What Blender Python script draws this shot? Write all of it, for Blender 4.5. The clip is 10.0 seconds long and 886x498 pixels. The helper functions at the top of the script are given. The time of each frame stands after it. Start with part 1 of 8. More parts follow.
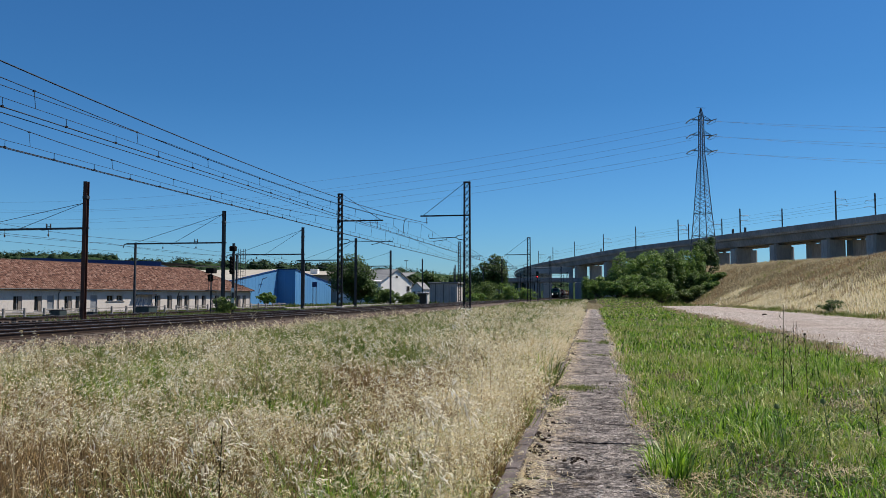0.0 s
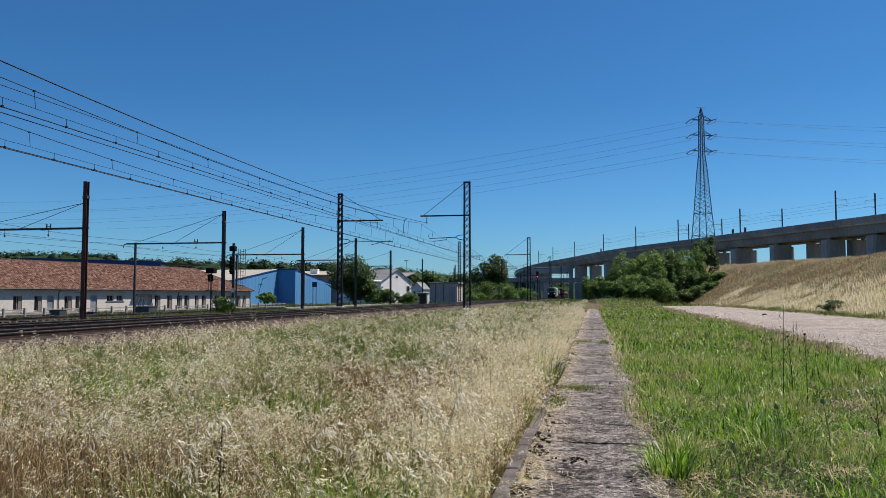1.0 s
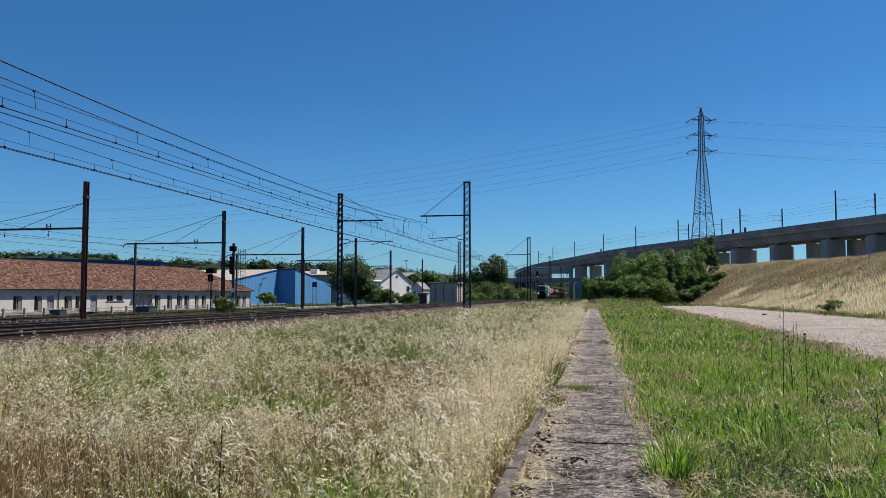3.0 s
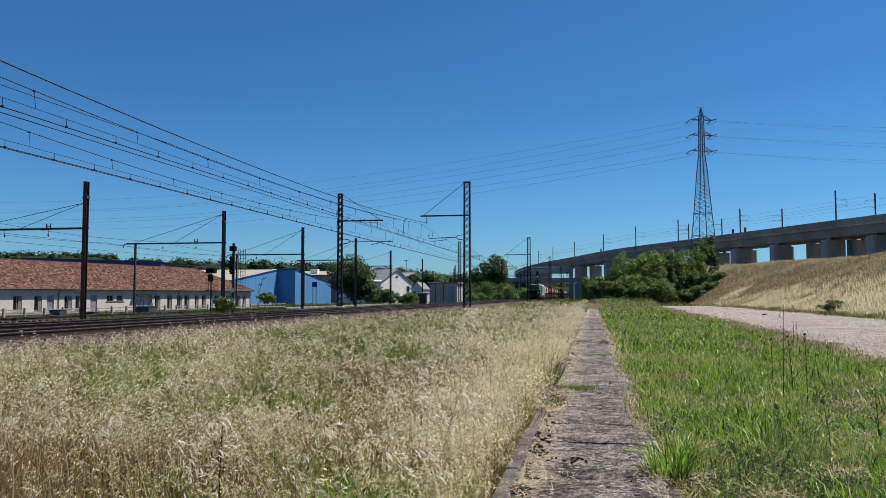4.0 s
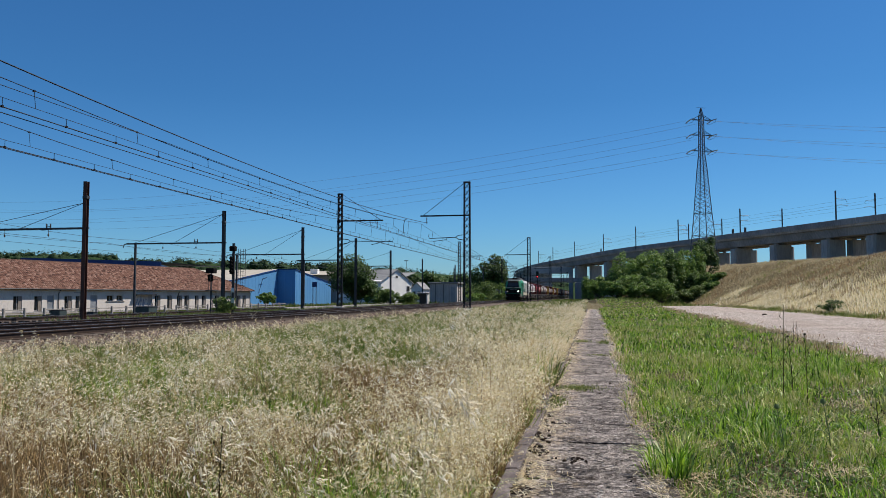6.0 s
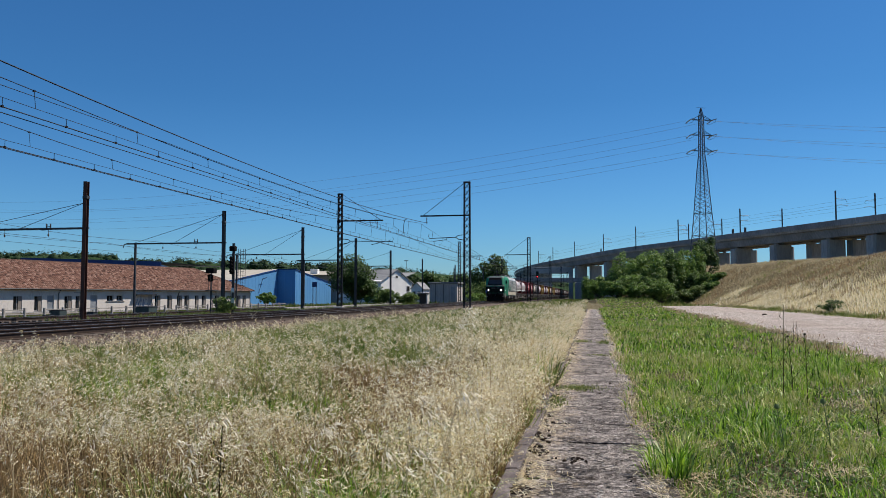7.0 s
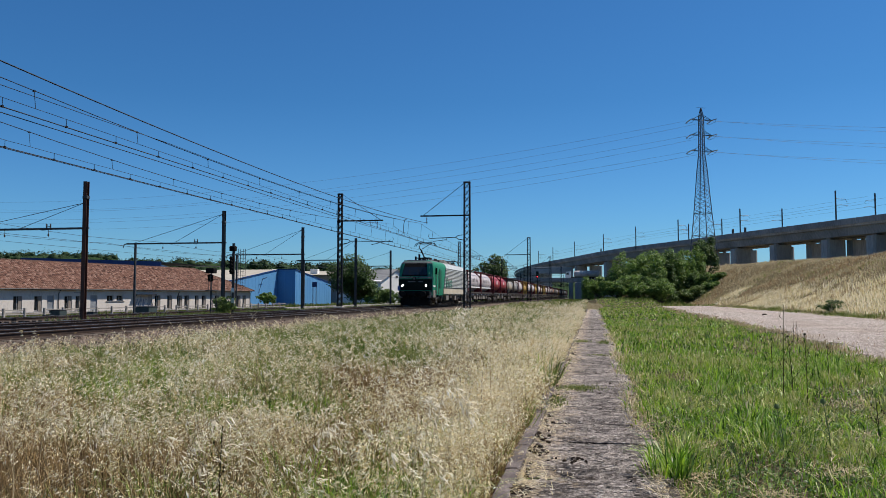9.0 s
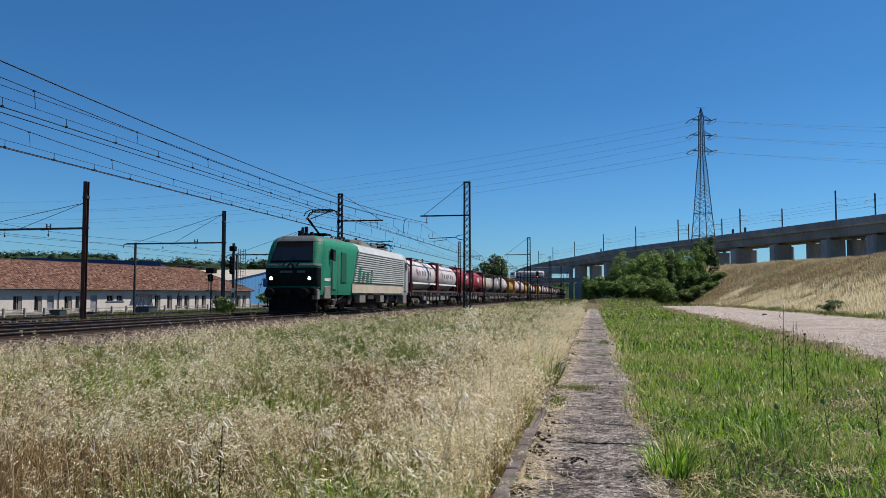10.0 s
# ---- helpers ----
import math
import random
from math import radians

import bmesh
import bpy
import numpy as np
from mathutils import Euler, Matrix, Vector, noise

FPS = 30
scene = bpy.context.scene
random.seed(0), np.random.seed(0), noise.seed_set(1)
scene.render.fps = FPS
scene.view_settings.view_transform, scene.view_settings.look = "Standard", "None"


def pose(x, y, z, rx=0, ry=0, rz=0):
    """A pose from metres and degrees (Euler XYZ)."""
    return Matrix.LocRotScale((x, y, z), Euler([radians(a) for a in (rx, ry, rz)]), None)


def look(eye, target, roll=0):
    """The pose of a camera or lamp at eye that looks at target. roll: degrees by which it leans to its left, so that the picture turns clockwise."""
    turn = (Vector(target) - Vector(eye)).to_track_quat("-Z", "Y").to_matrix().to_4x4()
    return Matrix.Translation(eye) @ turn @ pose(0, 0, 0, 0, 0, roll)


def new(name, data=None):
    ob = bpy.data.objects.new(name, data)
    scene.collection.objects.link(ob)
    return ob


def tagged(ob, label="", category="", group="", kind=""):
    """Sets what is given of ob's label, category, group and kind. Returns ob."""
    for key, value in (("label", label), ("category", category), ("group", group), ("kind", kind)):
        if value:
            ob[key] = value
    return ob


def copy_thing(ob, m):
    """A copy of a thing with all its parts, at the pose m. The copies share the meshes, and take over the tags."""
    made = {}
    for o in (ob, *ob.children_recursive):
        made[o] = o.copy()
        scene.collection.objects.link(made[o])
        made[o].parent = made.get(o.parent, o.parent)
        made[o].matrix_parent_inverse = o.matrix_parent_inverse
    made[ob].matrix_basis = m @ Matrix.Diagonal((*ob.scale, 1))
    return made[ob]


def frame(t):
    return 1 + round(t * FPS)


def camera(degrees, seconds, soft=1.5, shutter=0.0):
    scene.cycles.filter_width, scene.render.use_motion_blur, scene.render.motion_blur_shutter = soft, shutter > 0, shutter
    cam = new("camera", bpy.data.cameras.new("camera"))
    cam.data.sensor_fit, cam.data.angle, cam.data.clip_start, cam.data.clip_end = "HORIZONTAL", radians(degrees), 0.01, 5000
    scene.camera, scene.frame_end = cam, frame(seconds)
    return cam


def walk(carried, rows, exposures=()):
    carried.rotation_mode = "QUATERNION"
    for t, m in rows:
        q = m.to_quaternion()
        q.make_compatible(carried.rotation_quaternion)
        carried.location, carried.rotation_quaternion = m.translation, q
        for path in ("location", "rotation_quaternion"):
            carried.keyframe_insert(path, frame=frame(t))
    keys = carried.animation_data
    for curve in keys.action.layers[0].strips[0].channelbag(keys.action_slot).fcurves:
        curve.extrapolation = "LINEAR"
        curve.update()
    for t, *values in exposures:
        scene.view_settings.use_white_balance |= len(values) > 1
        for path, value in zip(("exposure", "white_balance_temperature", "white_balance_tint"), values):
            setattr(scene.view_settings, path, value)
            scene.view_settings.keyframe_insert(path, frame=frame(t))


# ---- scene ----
cam = camera(58.5, 10.0, soft=0.4)
YAW, TILT = 10.758, 3.393
still = pose(0, 0, 1.4, 90 + TILT, 0, YAW)
walk(cam, [(0.0, still), (10.0, still)], exposures=[(0.0, 0.0, 6500, 10), (10.0, 0.0, 6500, 10)])

# ---- light ----
SUN_EL, SUN_AZ = radians(58), radians(57)      # azimuth from the track's direction towards the viaduct
world = bpy.data.worlds.new("sky")
scene.world = world
world.use_nodes = True
wn = world.node_tree.nodes
sky = wn.new("ShaderNodeTexSky")
sky.sky_type, sky.sun_disc = "NISHITA", False
sky.sun_elevation, sky.sun_rotation = SUN_EL, SUN_AZ
sky.air_density, sky.dust_density, sky.ozone_density = 1.0, 0.3, 5.0
wn["Background"].inputs["Strength"].default_value = 0.085
tone = wn.new("ShaderNodeMix")                 # deep summer blue of the clear air
tone.data_type, tone.blend_type = "RGBA", "MULTIPLY"
tone.inputs[0].default_value = 1.0
air = wn.new("ShaderNodeTexCoord")
split = wn.new("ShaderNodeSeparateXYZ")
haze = wn.new("ShaderNodeValToRGB")            # paler towards the horizon
for e, (p, c) in zip((haze.color_ramp.elements[0], haze.color_ramp.elements.new(0.09), haze.color_ramp.elements[-1]), ((0.0, (0.60, 0.97, 1.29, 1)), (0.09, (0.47, 0.90, 1.26, 1)), (0.24, (0.345, 0.78, 1.11, 1)))):
    e.position, e.color = p, c
world.node_tree.links.new(air.outputs["Generated"], split.inputs[0])
world.node_tree.links.new(split.outputs[2], haze.inputs[0])
world.node_tree.links.new(haze.outputs[0], tone.inputs[7])
world.node_tree.links.new(sky.outputs[0], tone.inputs[6])
world.node_tree.links.new(tone.outputs[2], wn["Background"].inputs["Color"])
sun = new("sun", bpy.data.lights.new("sun", "SUN"))
sun.data.energy, sun.data.angle, sun.data.color = 6.3, radians(0.5), (1.0, 0.93, 0.82)
sun_dir = Vector((math.sin(SUN_AZ) * math.cos(SUN_EL), math.cos(SUN_AZ) * math.cos(SUN_EL), math.sin(SUN_EL)))
sun.matrix_world = look(sun_dir * 200, (0, 0, 0))

# ---- materials ----
def ramp_node(nt, stops):
    r = nt.nodes.new("ShaderNodeValToRGB")
    while len(r.color_ramp.elements) < len(stops):
        r.color_ramp.elements.new(0.5)
    for e, (p, c) in zip(r.color_ramp.elements, stops):
        e.position, e.color = p, (*c, 1)
    return r


def material(name, cols, rough=0.8, metal=0.0, scale=3.0, fine=40.0, bump=0.2, spec=0.3, stretch=(1, 1, 1), spread=0.0, emit=0.0):
    """Noise at two scales between the colours, fine relief; spread: variation from piece to piece."""
    m = bpy.data.materials.new(name)
    m.use_nodes = True
    nt = m.node_tree
    b = nt.nodes["Principled BSDF"]
    tc = nt.nodes.new("ShaderNodeTexCoord")
    mp = nt.nodes.new("ShaderNodeMapping")
    mp.inputs["Scale"].default_value = stretch
    nt.links.new(tc.outputs["Object"], mp.inputs[0])
    big, small = nt.nodes.new("ShaderNodeTexNoise"), nt.nodes.new("ShaderNodeTexNoise")
    for n, s, d in ((big, scale, 6), (small, fine, 4)):
        n.inputs["Scale"].default_value, n.inputs["Detail"].default_value = s, d
        nt.links.new(mp.outputs[0], n.inputs["Vector"])
    mix = nt.nodes.new("ShaderNodeMath")
    mix.operation = "MULTIPLY_ADD"
    mix.inputs[1].default_value = 0.45
    nt.links.new(small.outputs["Fac"], mix.inputs[0])
    half = nt.nodes.new("ShaderNodeMath")
    half.operation = "MULTIPLY"
    half.inputs[1].default_value = 0.55
    nt.links.new(big.outputs["Fac"], half.inputs[0])
    nt.links.new(half.outputs[0], mix.inputs[2])
    last = mix
    if spread:
        inf = nt.nodes.new("ShaderNodeObjectInfo")
        ad = nt.nodes.new("ShaderNodeMath")
        ad.operation = "MULTIPLY_ADD"
        ad.inputs[1].default_value = spread
        nt.links.new(inf.outputs["Random"], ad.inputs[0])
        nt.links.new(mix.outputs[0], ad.inputs[2])
        sb = nt.nodes.new("ShaderNodeMath")
        sb.operation = "SUBTRACT"
        sb.inputs[1].default_value = spread / 2
        nt.links.new(ad.outputs[0], sb.inputs[0])
        last = sb
    n = len(cols)
    r = ramp_node(nt, [(0.33 + 0.34 * i / max(1, n - 1), c) for i, c in enumerate(cols)])
    nt.links.new(last.outputs[0], r.inputs[0])
    nt.links.new(r.outputs[0], b.inputs["Base Color"])
    b.inputs["Roughness"].default_value, b.inputs["Metallic"].default_value = rough, metal
    b.inputs["Specular IOR Level"].default_value = spec
    if bump:
        bp = nt.nodes.new("ShaderNodeBump")
        bp.inputs["Strength"].default_value, bp.inputs["Distance"].default_value = bump, 0.03
        nt.links.new(small.outputs["Fac"], bp.inputs["Height"])
        nt.links.new(bp.outputs[0], b.inputs["Normal"])
    if emit:
        b.inputs["Emission Color"].default_value = (*cols[0], 1)
        b.inputs["Emission Strength"].default_value = emit
    return m


def leaf_material(name, cols, translucent=0.35, rough=0.6, spec=0.2):
    """Blades, heads and leaves: a colour per island, light partly passing through."""
    m = bpy.data.materials.new(name)
    m.use_nodes = True
    nt = m.node_tree
    b = nt.nodes["Principled BSDF"]
    g = nt.nodes.new("ShaderNodeNewGeometry")
    n = len(cols)
    r = ramp_node(nt, [(i / max(1, n - 1), c) for i, c in enumerate(cols)])
    nt.links.new(g.outputs["Random Per Island"], r.inputs[0])
    nt.links.new(r.outputs[0], b.inputs["Base Color"])
    b.inputs["Roughness"].default_value = rough
    b.inputs["Specular IOR Level"].default_value = spec
    tr = nt.nodes.new("ShaderNodeBsdfTranslucent")
    nt.links.new(r.outputs[0], tr.inputs[0])
    mx = nt.nodes.new("ShaderNodeMixShader")
    mx.inputs[0].default_value = translucent
    nt.links.new(b.outputs[0], mx.inputs[1])
    nt.links.new(tr.outputs[0], mx.inputs[2])
    nt.links.new(mx.outputs[0], nt.nodes["Material Output"].inputs[0])
    return m


def glass_material(name, tint, rough=0.05):
    m = bpy.data.materials.new(name)
    m.use_nodes = True
    b = m.node_tree.nodes["Principled BSDF"]
    b.inputs["Base Color"].default_value = (*tint, 1)
    b.inputs["Roughness"].default_value = rough
    b.inputs["Specular IOR Level"].default_value = 0.6
    return m


m_soil = material("dry_soil", [(0.03, 0.022, 0.013), (0.075, 0.056, 0.03), (0.045, 0.046, 0.016), (0.11, 0.085, 0.045)], 0.95, scale=0.5, fine=9, bump=0.5, spec=0.1)
m_hill = material("wooded_hillside", [(0.012, 0.026, 0.012), (0.03, 0.055, 0.022), (0.02, 0.04, 0.016)], 0.95, scale=0.12, fine=0.8, bump=0.6, spec=0.05)
m_bank = material("dry_bank_soil", [(0.07, 0.052, 0.026), (0.15, 0.115, 0.058), (0.11, 0.085, 0.04), (0.20, 0.155, 0.085)], 0.95, scale=0.25, fine=6, bump=0.5, spec=0.1)


def gravel_material():
    """Loose crushed stone: hard light and dark grains over broad pale and pinkish wear."""
    m = bpy.data.materials.new("crushed_gravel")
    m.use_nodes = True
    nt = m.node_tree
    b = nt.nodes["Principled BSDF"]
    tc = nt.nodes.new("ShaderNodeTexCoord")
    grain, wear = nt.nodes.new("ShaderNodeTexNoise"), nt.nodes.new("ShaderNodeTexNoise")
    for n, s, d, ro in ((grain, 11, 8, 0.85), (wear, 0.5, 5, 0.65)):
        n.inputs["Scale"].default_value, n.inputs["Detail"].default_value, n.inputs["Roughness"].default_value = s, d, ro
        nt.links.new(tc.outputs["Object"], n.inputs["Vector"])
    speck = ramp_node(nt, [(0.40, (0.05, 0.042, 0.038)), (0.47, (0.22, 0.188, 0.172)), (0.53, (0.42, 0.37, 0.34)), (0.60, (0.70, 0.65, 0.61))])
    nt.links.new(grain.outputs["Fac"], speck.inputs[0])
    tone = ramp_node(nt, [(0.36, (0.72, 0.66, 0.60)), (0.5, (0.90, 0.86, 0.84)), (0.62, (1.0, 0.98, 0.96))])
    nt.links.new(wear.outputs["Fac"], tone.inputs[0])
    mx = nt.nodes.new("ShaderNodeMix")
    mx.data_type, mx.blend_type = "RGBA", "MULTIPLY"
    mx.inputs[0].default_value = 1.0
    nt.links.new(speck.outputs[0], mx.inputs[6])
    nt.links.new(tone.outputs[0], mx.inputs[7])
    nt.links.new(mx.outputs[2], b.inputs["Base Color"])
    b.inputs["Roughness"].default_value, b.inputs["Specular IOR Level"].default_value = 0.95, 0.1
    bp = nt.nodes.new("ShaderNodeBump")
    bp.inputs["Strength"].default_value, bp.inputs["Distance"].default_value = 1.0, 0.04
    nt.links.new(grain.outputs["Fac"], bp.inputs["Height"])
    nt.links.new(bp.outputs[0], b.inputs["Normal"])
    return m


m_gravel = gravel_material()
m_ballast = material("ballast_stone", [(0.03, 0.022, 0.018), (0.09, 0.068, 0.055), (0.14, 0.11, 0.09), (0.06, 0.046, 0.038)], 0.95, scale=1.2, fine=14, bump=1.0, spec=0.1)


def slab_material():
    """Worn, lichened concrete: a coarse speckle under dark and pale stains, streaked across the way."""
    m = bpy.data.materials.new("weathered_slab")
    m.use_nodes = True
    nt = m.node_tree
    b = nt.nodes["Principled BSDF"]
    tc = nt.nodes.new("ShaderNodeTexCoord")
    mp = nt.nodes.new("ShaderNodeMapping")
    mp.inputs["Scale"].default_value = (1.0, 1.15, 1)
    nt.links.new(tc.outputs["Object"], mp.inputs[0])
    made = []
    for vec, s, d, ro in ((mp, 30, 8, 0.85), (mp, 2.6, 6, 0.7), (mp, 9, 6, 0.7), (tc, 2.6, 6, 0.75)):
        n = nt.nodes.new("ShaderNodeTexNoise")
        n.inputs["Scale"].default_value, n.inputs["Detail"].default_value, n.inputs["Roughness"].default_value = s, d, ro
        nt.links.new(vec.outputs["Object"] if vec is tc else vec.outputs[0], n.inputs["Vector"])
        made.append(n)
    speck = ramp_node(nt, [(0.35, (0.03, 0.025, 0.023)), (0.44, (0.17, 0.155, 0.148)), (0.52, (0.42, 0.385, 0.365)), (0.61, (0.80, 0.75, 0.71))])
    nt.links.new(made[0].outputs["Fac"], speck.inputs[0])
    stain = ramp_node(nt, [(0.42, (0.36, 0.34, 0.335)), (0.50, (0.74, 0.71, 0.70)), (0.58, (1.15, 1.10, 1.06))])
    nt.links.new(made[1].outputs["Fac"], stain.inputs[0])
    blot = ramp_node(nt, [(0.36, (0.30, 0.27, 0.25)), (0.5, (1.0, 1.0, 1.0))])
    nt.links.new(made[2].outputs["Fac"], blot.inputs[0])
    last = speck
    each = ramp_node(nt, [(0.0, (0.68, 0.675, 0.67)), (1.0, (0.90, 0.895, 0.89))])
    nt.links.new(nt.nodes.new("ShaderNodeObjectInfo").outputs["Random"], each.inputs[0])
    for r in (stain, blot, each):
        mx = nt.nodes.new("ShaderNodeMix")
        mx.data_type, mx.blend_type = "RGBA", "MULTIPLY"
        mx.inputs[0].default_value = 1.0
        nt.links.new(last.outputs[0] if last is speck else last.outputs[2], mx.inputs[6])
        nt.links.new(r.outputs[0], mx.inputs[7])
        last = mx
    # sandy dirt drifted against the kerb
    pos = nt.nodes.new("ShaderNodeSeparateXYZ")
    nt.links.new(tc.outputs["Object"], pos.inputs[0])
    off = nt.nodes.new("ShaderNodeMath")
    off.operation, off.inputs[1].default_value, off.inputs[2].default_value = "MULTIPLY_ADD", -0.50, -0.17
    nt.links.new(pos.outputs[0], off.inputs[0])
    add = nt.nodes.new("ShaderNodeMath")
    add.operation = "ADD"
    nt.links.new(off.outputs[0], add.inputs[0])
    nt.links.new(made[3].outputs["Fac"], add.inputs[1])
    drift = ramp_node(nt, [(0.47, (0, 0, 0)), (0.56, (0.8, 0.8, 0.8))])
    nt.links.new(add.outputs[0], drift.inputs[0])
    sand = nt.nodes.new("ShaderNodeMix")
    sand.data_type = "RGBA"
    grit = ramp_node(nt, [(0.38, (0.10, 0.075, 0.052)), (0.48, (0.34, 0.265, 0.195)), (0.56, (0.52, 0.43, 0.335)), (0.64, (0.74, 0.64, 0.52))])
    nt.links.new(made[0].outputs["Fac"], grit.inputs[0])
    nt.links.new(drift.outputs[0], sand.inputs[0])
    nt.links.new(last.outputs[2], sand.inputs[6])
    nt.links.new(grit.outputs[0], sand.inputs[7])
    nt.links.new(sand.outputs[2], b.inputs["Base Color"])
    b.inputs["Roughness"].default_value, b.inputs["Specular IOR Level"].default_value = 0.95, 0.15
    bp = nt.nodes.new("ShaderNodeBump")
    bp.inputs["Strength"].default_value, bp.inputs["Distance"].default_value = 1.0, 0.03
    nt.links.new(made[0].outputs["Fac"], bp.inputs["Height"])
    nt.links.new(bp.outputs[0], b.inputs["Normal"])
    return m


m_slab = slab_material()
m_kerb = material("worn_kerb_stone", [(0.05, 0.042, 0.04), (0.12, 0.10, 0.098), (0.21, 0.18, 0.175)], 0.9, scale=3, fine=40, bump=0.5, spec=0.2, spread=0.05)
m_rail = material("rusty_rail", [(0.012, 0.007, 0.005), (0.032, 0.019, 0.014), (0.055, 0.032, 0.023)], 0.8, scale=6, fine=60, bump=0.2)
m_railtop = material("polished_rail_top", [(0.30, 0.28, 0.27), (0.42, 0.40, 0.39)], 0.35, 0.9, scale=4, bump=0)
m_sleeper = material("old_sleeper", [(0.06, 0.045, 0.035), (0.15, 0.12, 0.10)], 0.9, scale=5, fine=40, bump=0.5)
m_lattice = material("dark_lattice_steel", [(0.007, 0.007, 0.010), (0.02, 0.018, 0.02)], 0.6, 0.3, scale=4, fine=50, bump=0.1)
m_hpole = material("rust_brown_steel", [(0.045, 0.018, 0.013), (0.10, 0.042, 0.03), (0.06, 0.028, 0.02)], 0.7, 0.1, scale=2.0, fine=30, bump=0.2)
m_greypole = material("grey_pole_steel", [(0.03, 0.032, 0.036), (0.07, 0.07, 0.075)], 0.6, 0.3, scale=3, fine=30, bump=0.1)
m_wire = material("dark_copper_wire", [(0.012, 0.014, 0.02), (0.02, 0.022, 0.03)], 0.6, 0.2, bump=0)
m_insul = material("brown_insulator", [(0.04, 0.025, 0.02), (0.07, 0.045, 0.04)], 0.3, bump=0)
m_concrete = material("viaduct_concrete", [(0.165, 0.17, 0.175), (0.245, 0.25, 0.255), (0.33, 0.33, 0.325)], 0.9, scale=0.15, fine=2.5, bump=0.15, spec=0.2, stretch=(1, 1, 0.4))
m_pier = material("pier_concrete", [(0.24, 0.24, 0.24), (0.34, 0.34, 0.335), (0.43, 0.425, 0.415)], 0.9, scale=0.2, fine=2.5, bump=0.15, spec=0.2, stretch=(1, 1, 0.3))
m_pylon = material("galvanised_lattice", [(0.05, 0.062, 0.085), (0.09, 0.105, 0.13)], 0.6, 0.4, scale=2, bump=0)
m_render_wall = material("off_white_render", [(0.42, 0.375, 0.345), (0.60, 0.545, 0.50), (0.50, 0.45, 0.415)], 0.9, scale=0.5, fine=6, bump=0.1, stretch=(1, 1, 0.5))
m_tile = material("terracotta_tile", [(0.045, 0.026, 0.021), (0.11, 0.06, 0.046), (0.19, 0.108, 0.082), (0.25, 0.165, 0.13)], 0.9, scale=4.5, fine=22, bump=0.4, spec=0.15, spread=0.3)
m_dark_open = material("dark_interior", [(0.012, 0.011, 0.010), (0.03, 0.026, 0.024)], 0.9, bump=0)
m_shutter_brown = material("weathered_shutter", [(0.15, 0.125, 0.105), (0.26, 0.225, 0.195)], 0.8, scale=2, bump=0.1)
m_shutter = material("grey_shutter", [(0.22, 0.23, 0.25), (0.33, 0.34, 0.36)], 0.7, scale=2, bump=0.1)
m_blue = material("blue_cladding", [(0.06, 0.19, 0.39), (0.09, 0.25, 0.47), (0.075, 0.22, 0.43)], 0.5, scale=0.4, fine=8, bump=0.05, stretch=(1, 1, 0.3))
m_navy = material("navy_cladding", [(0.012, 0.035, 0.13), (0.02, 0.055, 0.19)], 0.5, scale=0.4, fine=8, bump=0.05)
m_beige_roof = material("beige_fibre_roof", [(0.28, 0.25, 0.21), (0.42, 0.38, 0.32)], 0.9, scale=0.3, fine=4, bump=0.1)
m_grey_roof = material("grey_fibre_roof", [(0.16, 0.16, 0.165), (0.26, 0.26, 0.26)], 0.9, scale=0.3, fine=4, bump=0.1)
m_white_wall = material("white_house_wall", [(0.66, 0.65, 0.64), (0.80, 0.79, 0.77)], 0.9, scale=0.4, fine=6, bump=0.05)
m_grey_wall = material("stained_grey_wall", [(0.26, 0.24, 0.235), (0.40, 0.375, 0.365), (0.48, 0.455, 0.445)], 0.9, scale=0.5, fine=5, bump=0.15, stretch=(1, 1, 0.4))
m_glass = glass_material("window_glass", (0.015, 0.018, 0.022))
m_bark = material("bark", [(0.04, 0.03, 0.022), (0.11, 0.085, 0.06)], 0.95, scale=3, fine=20, bump=0.6)
m_leaf = leaf_material("green_leaves", [(0.05, 0.09, 0.022), (0.10, 0.18, 0.036), (0.16, 0.26, 0.055), (0.25, 0.34, 0.09)], 0.45, 0.5, 0.3)
m_leaf_dark = leaf_material("dark_leaves", [(0.024, 0.046, 0.013), (0.045, 0.088, 0.02), (0.075, 0.13, 0.032), (0.11, 0.17, 0.045)], 0.35, 0.5, 0.3)
m_leaf_far = leaf_material("far_leaves", [(0.012, 0.026, 0.012), (0.022, 0.044, 0.018), (0.04, 0.066, 0.028)], 0.1, 0.7, 0.1)
m_leaf_light = leaf_material("light_leaves", [(0.06, 0.10, 0.025), (0.11, 0.17, 0.04), (0.16, 0.22, 0.06)], 0.35, 0.5, 0.3)
# darkest stop puts the shade between the blades into the colour
m_green = leaf_material("green_blades", [(0.015, 0.04, 0.006), (0.07, 0.17, 0.012), (0.23, 0.41, 0.03), (0.40, 0.57, 0.05), (0.12, 0.26, 0.02), (0.58, 0.66, 0.24)], 0.36, 0.42, 0.35)
m_field_green = leaf_material("dull_green_blades", [(0.03, 0.055, 0.012), (0.13, 0.20, 0.03), (0.23, 0.28, 0.06), (0.38, 0.38, 0.14)], 0.2, 0.55, 0.2)
# first, dark brown stop stands in for shaded gaps in the dead grass
m_straw = leaf_material("straw_stems", [(0.035, 0.021, 0.010), (0.17, 0.105, 0.045), (0.40, 0.275, 0.125), (0.24, 0.15, 0.065), (0.66, 0.51, 0.28)], 0.2, 0.6, 0.2)
m_rusty_grass = leaf_material("rusty_brown_grass", [(0.05, 0.026, 0.012), (0.26, 0.15, 0.068), (0.46, 0.30, 0.15), (0.18, 0.10, 0.045), (0.34, 0.20, 0.095)], 0.25, 0.6, 0.2)
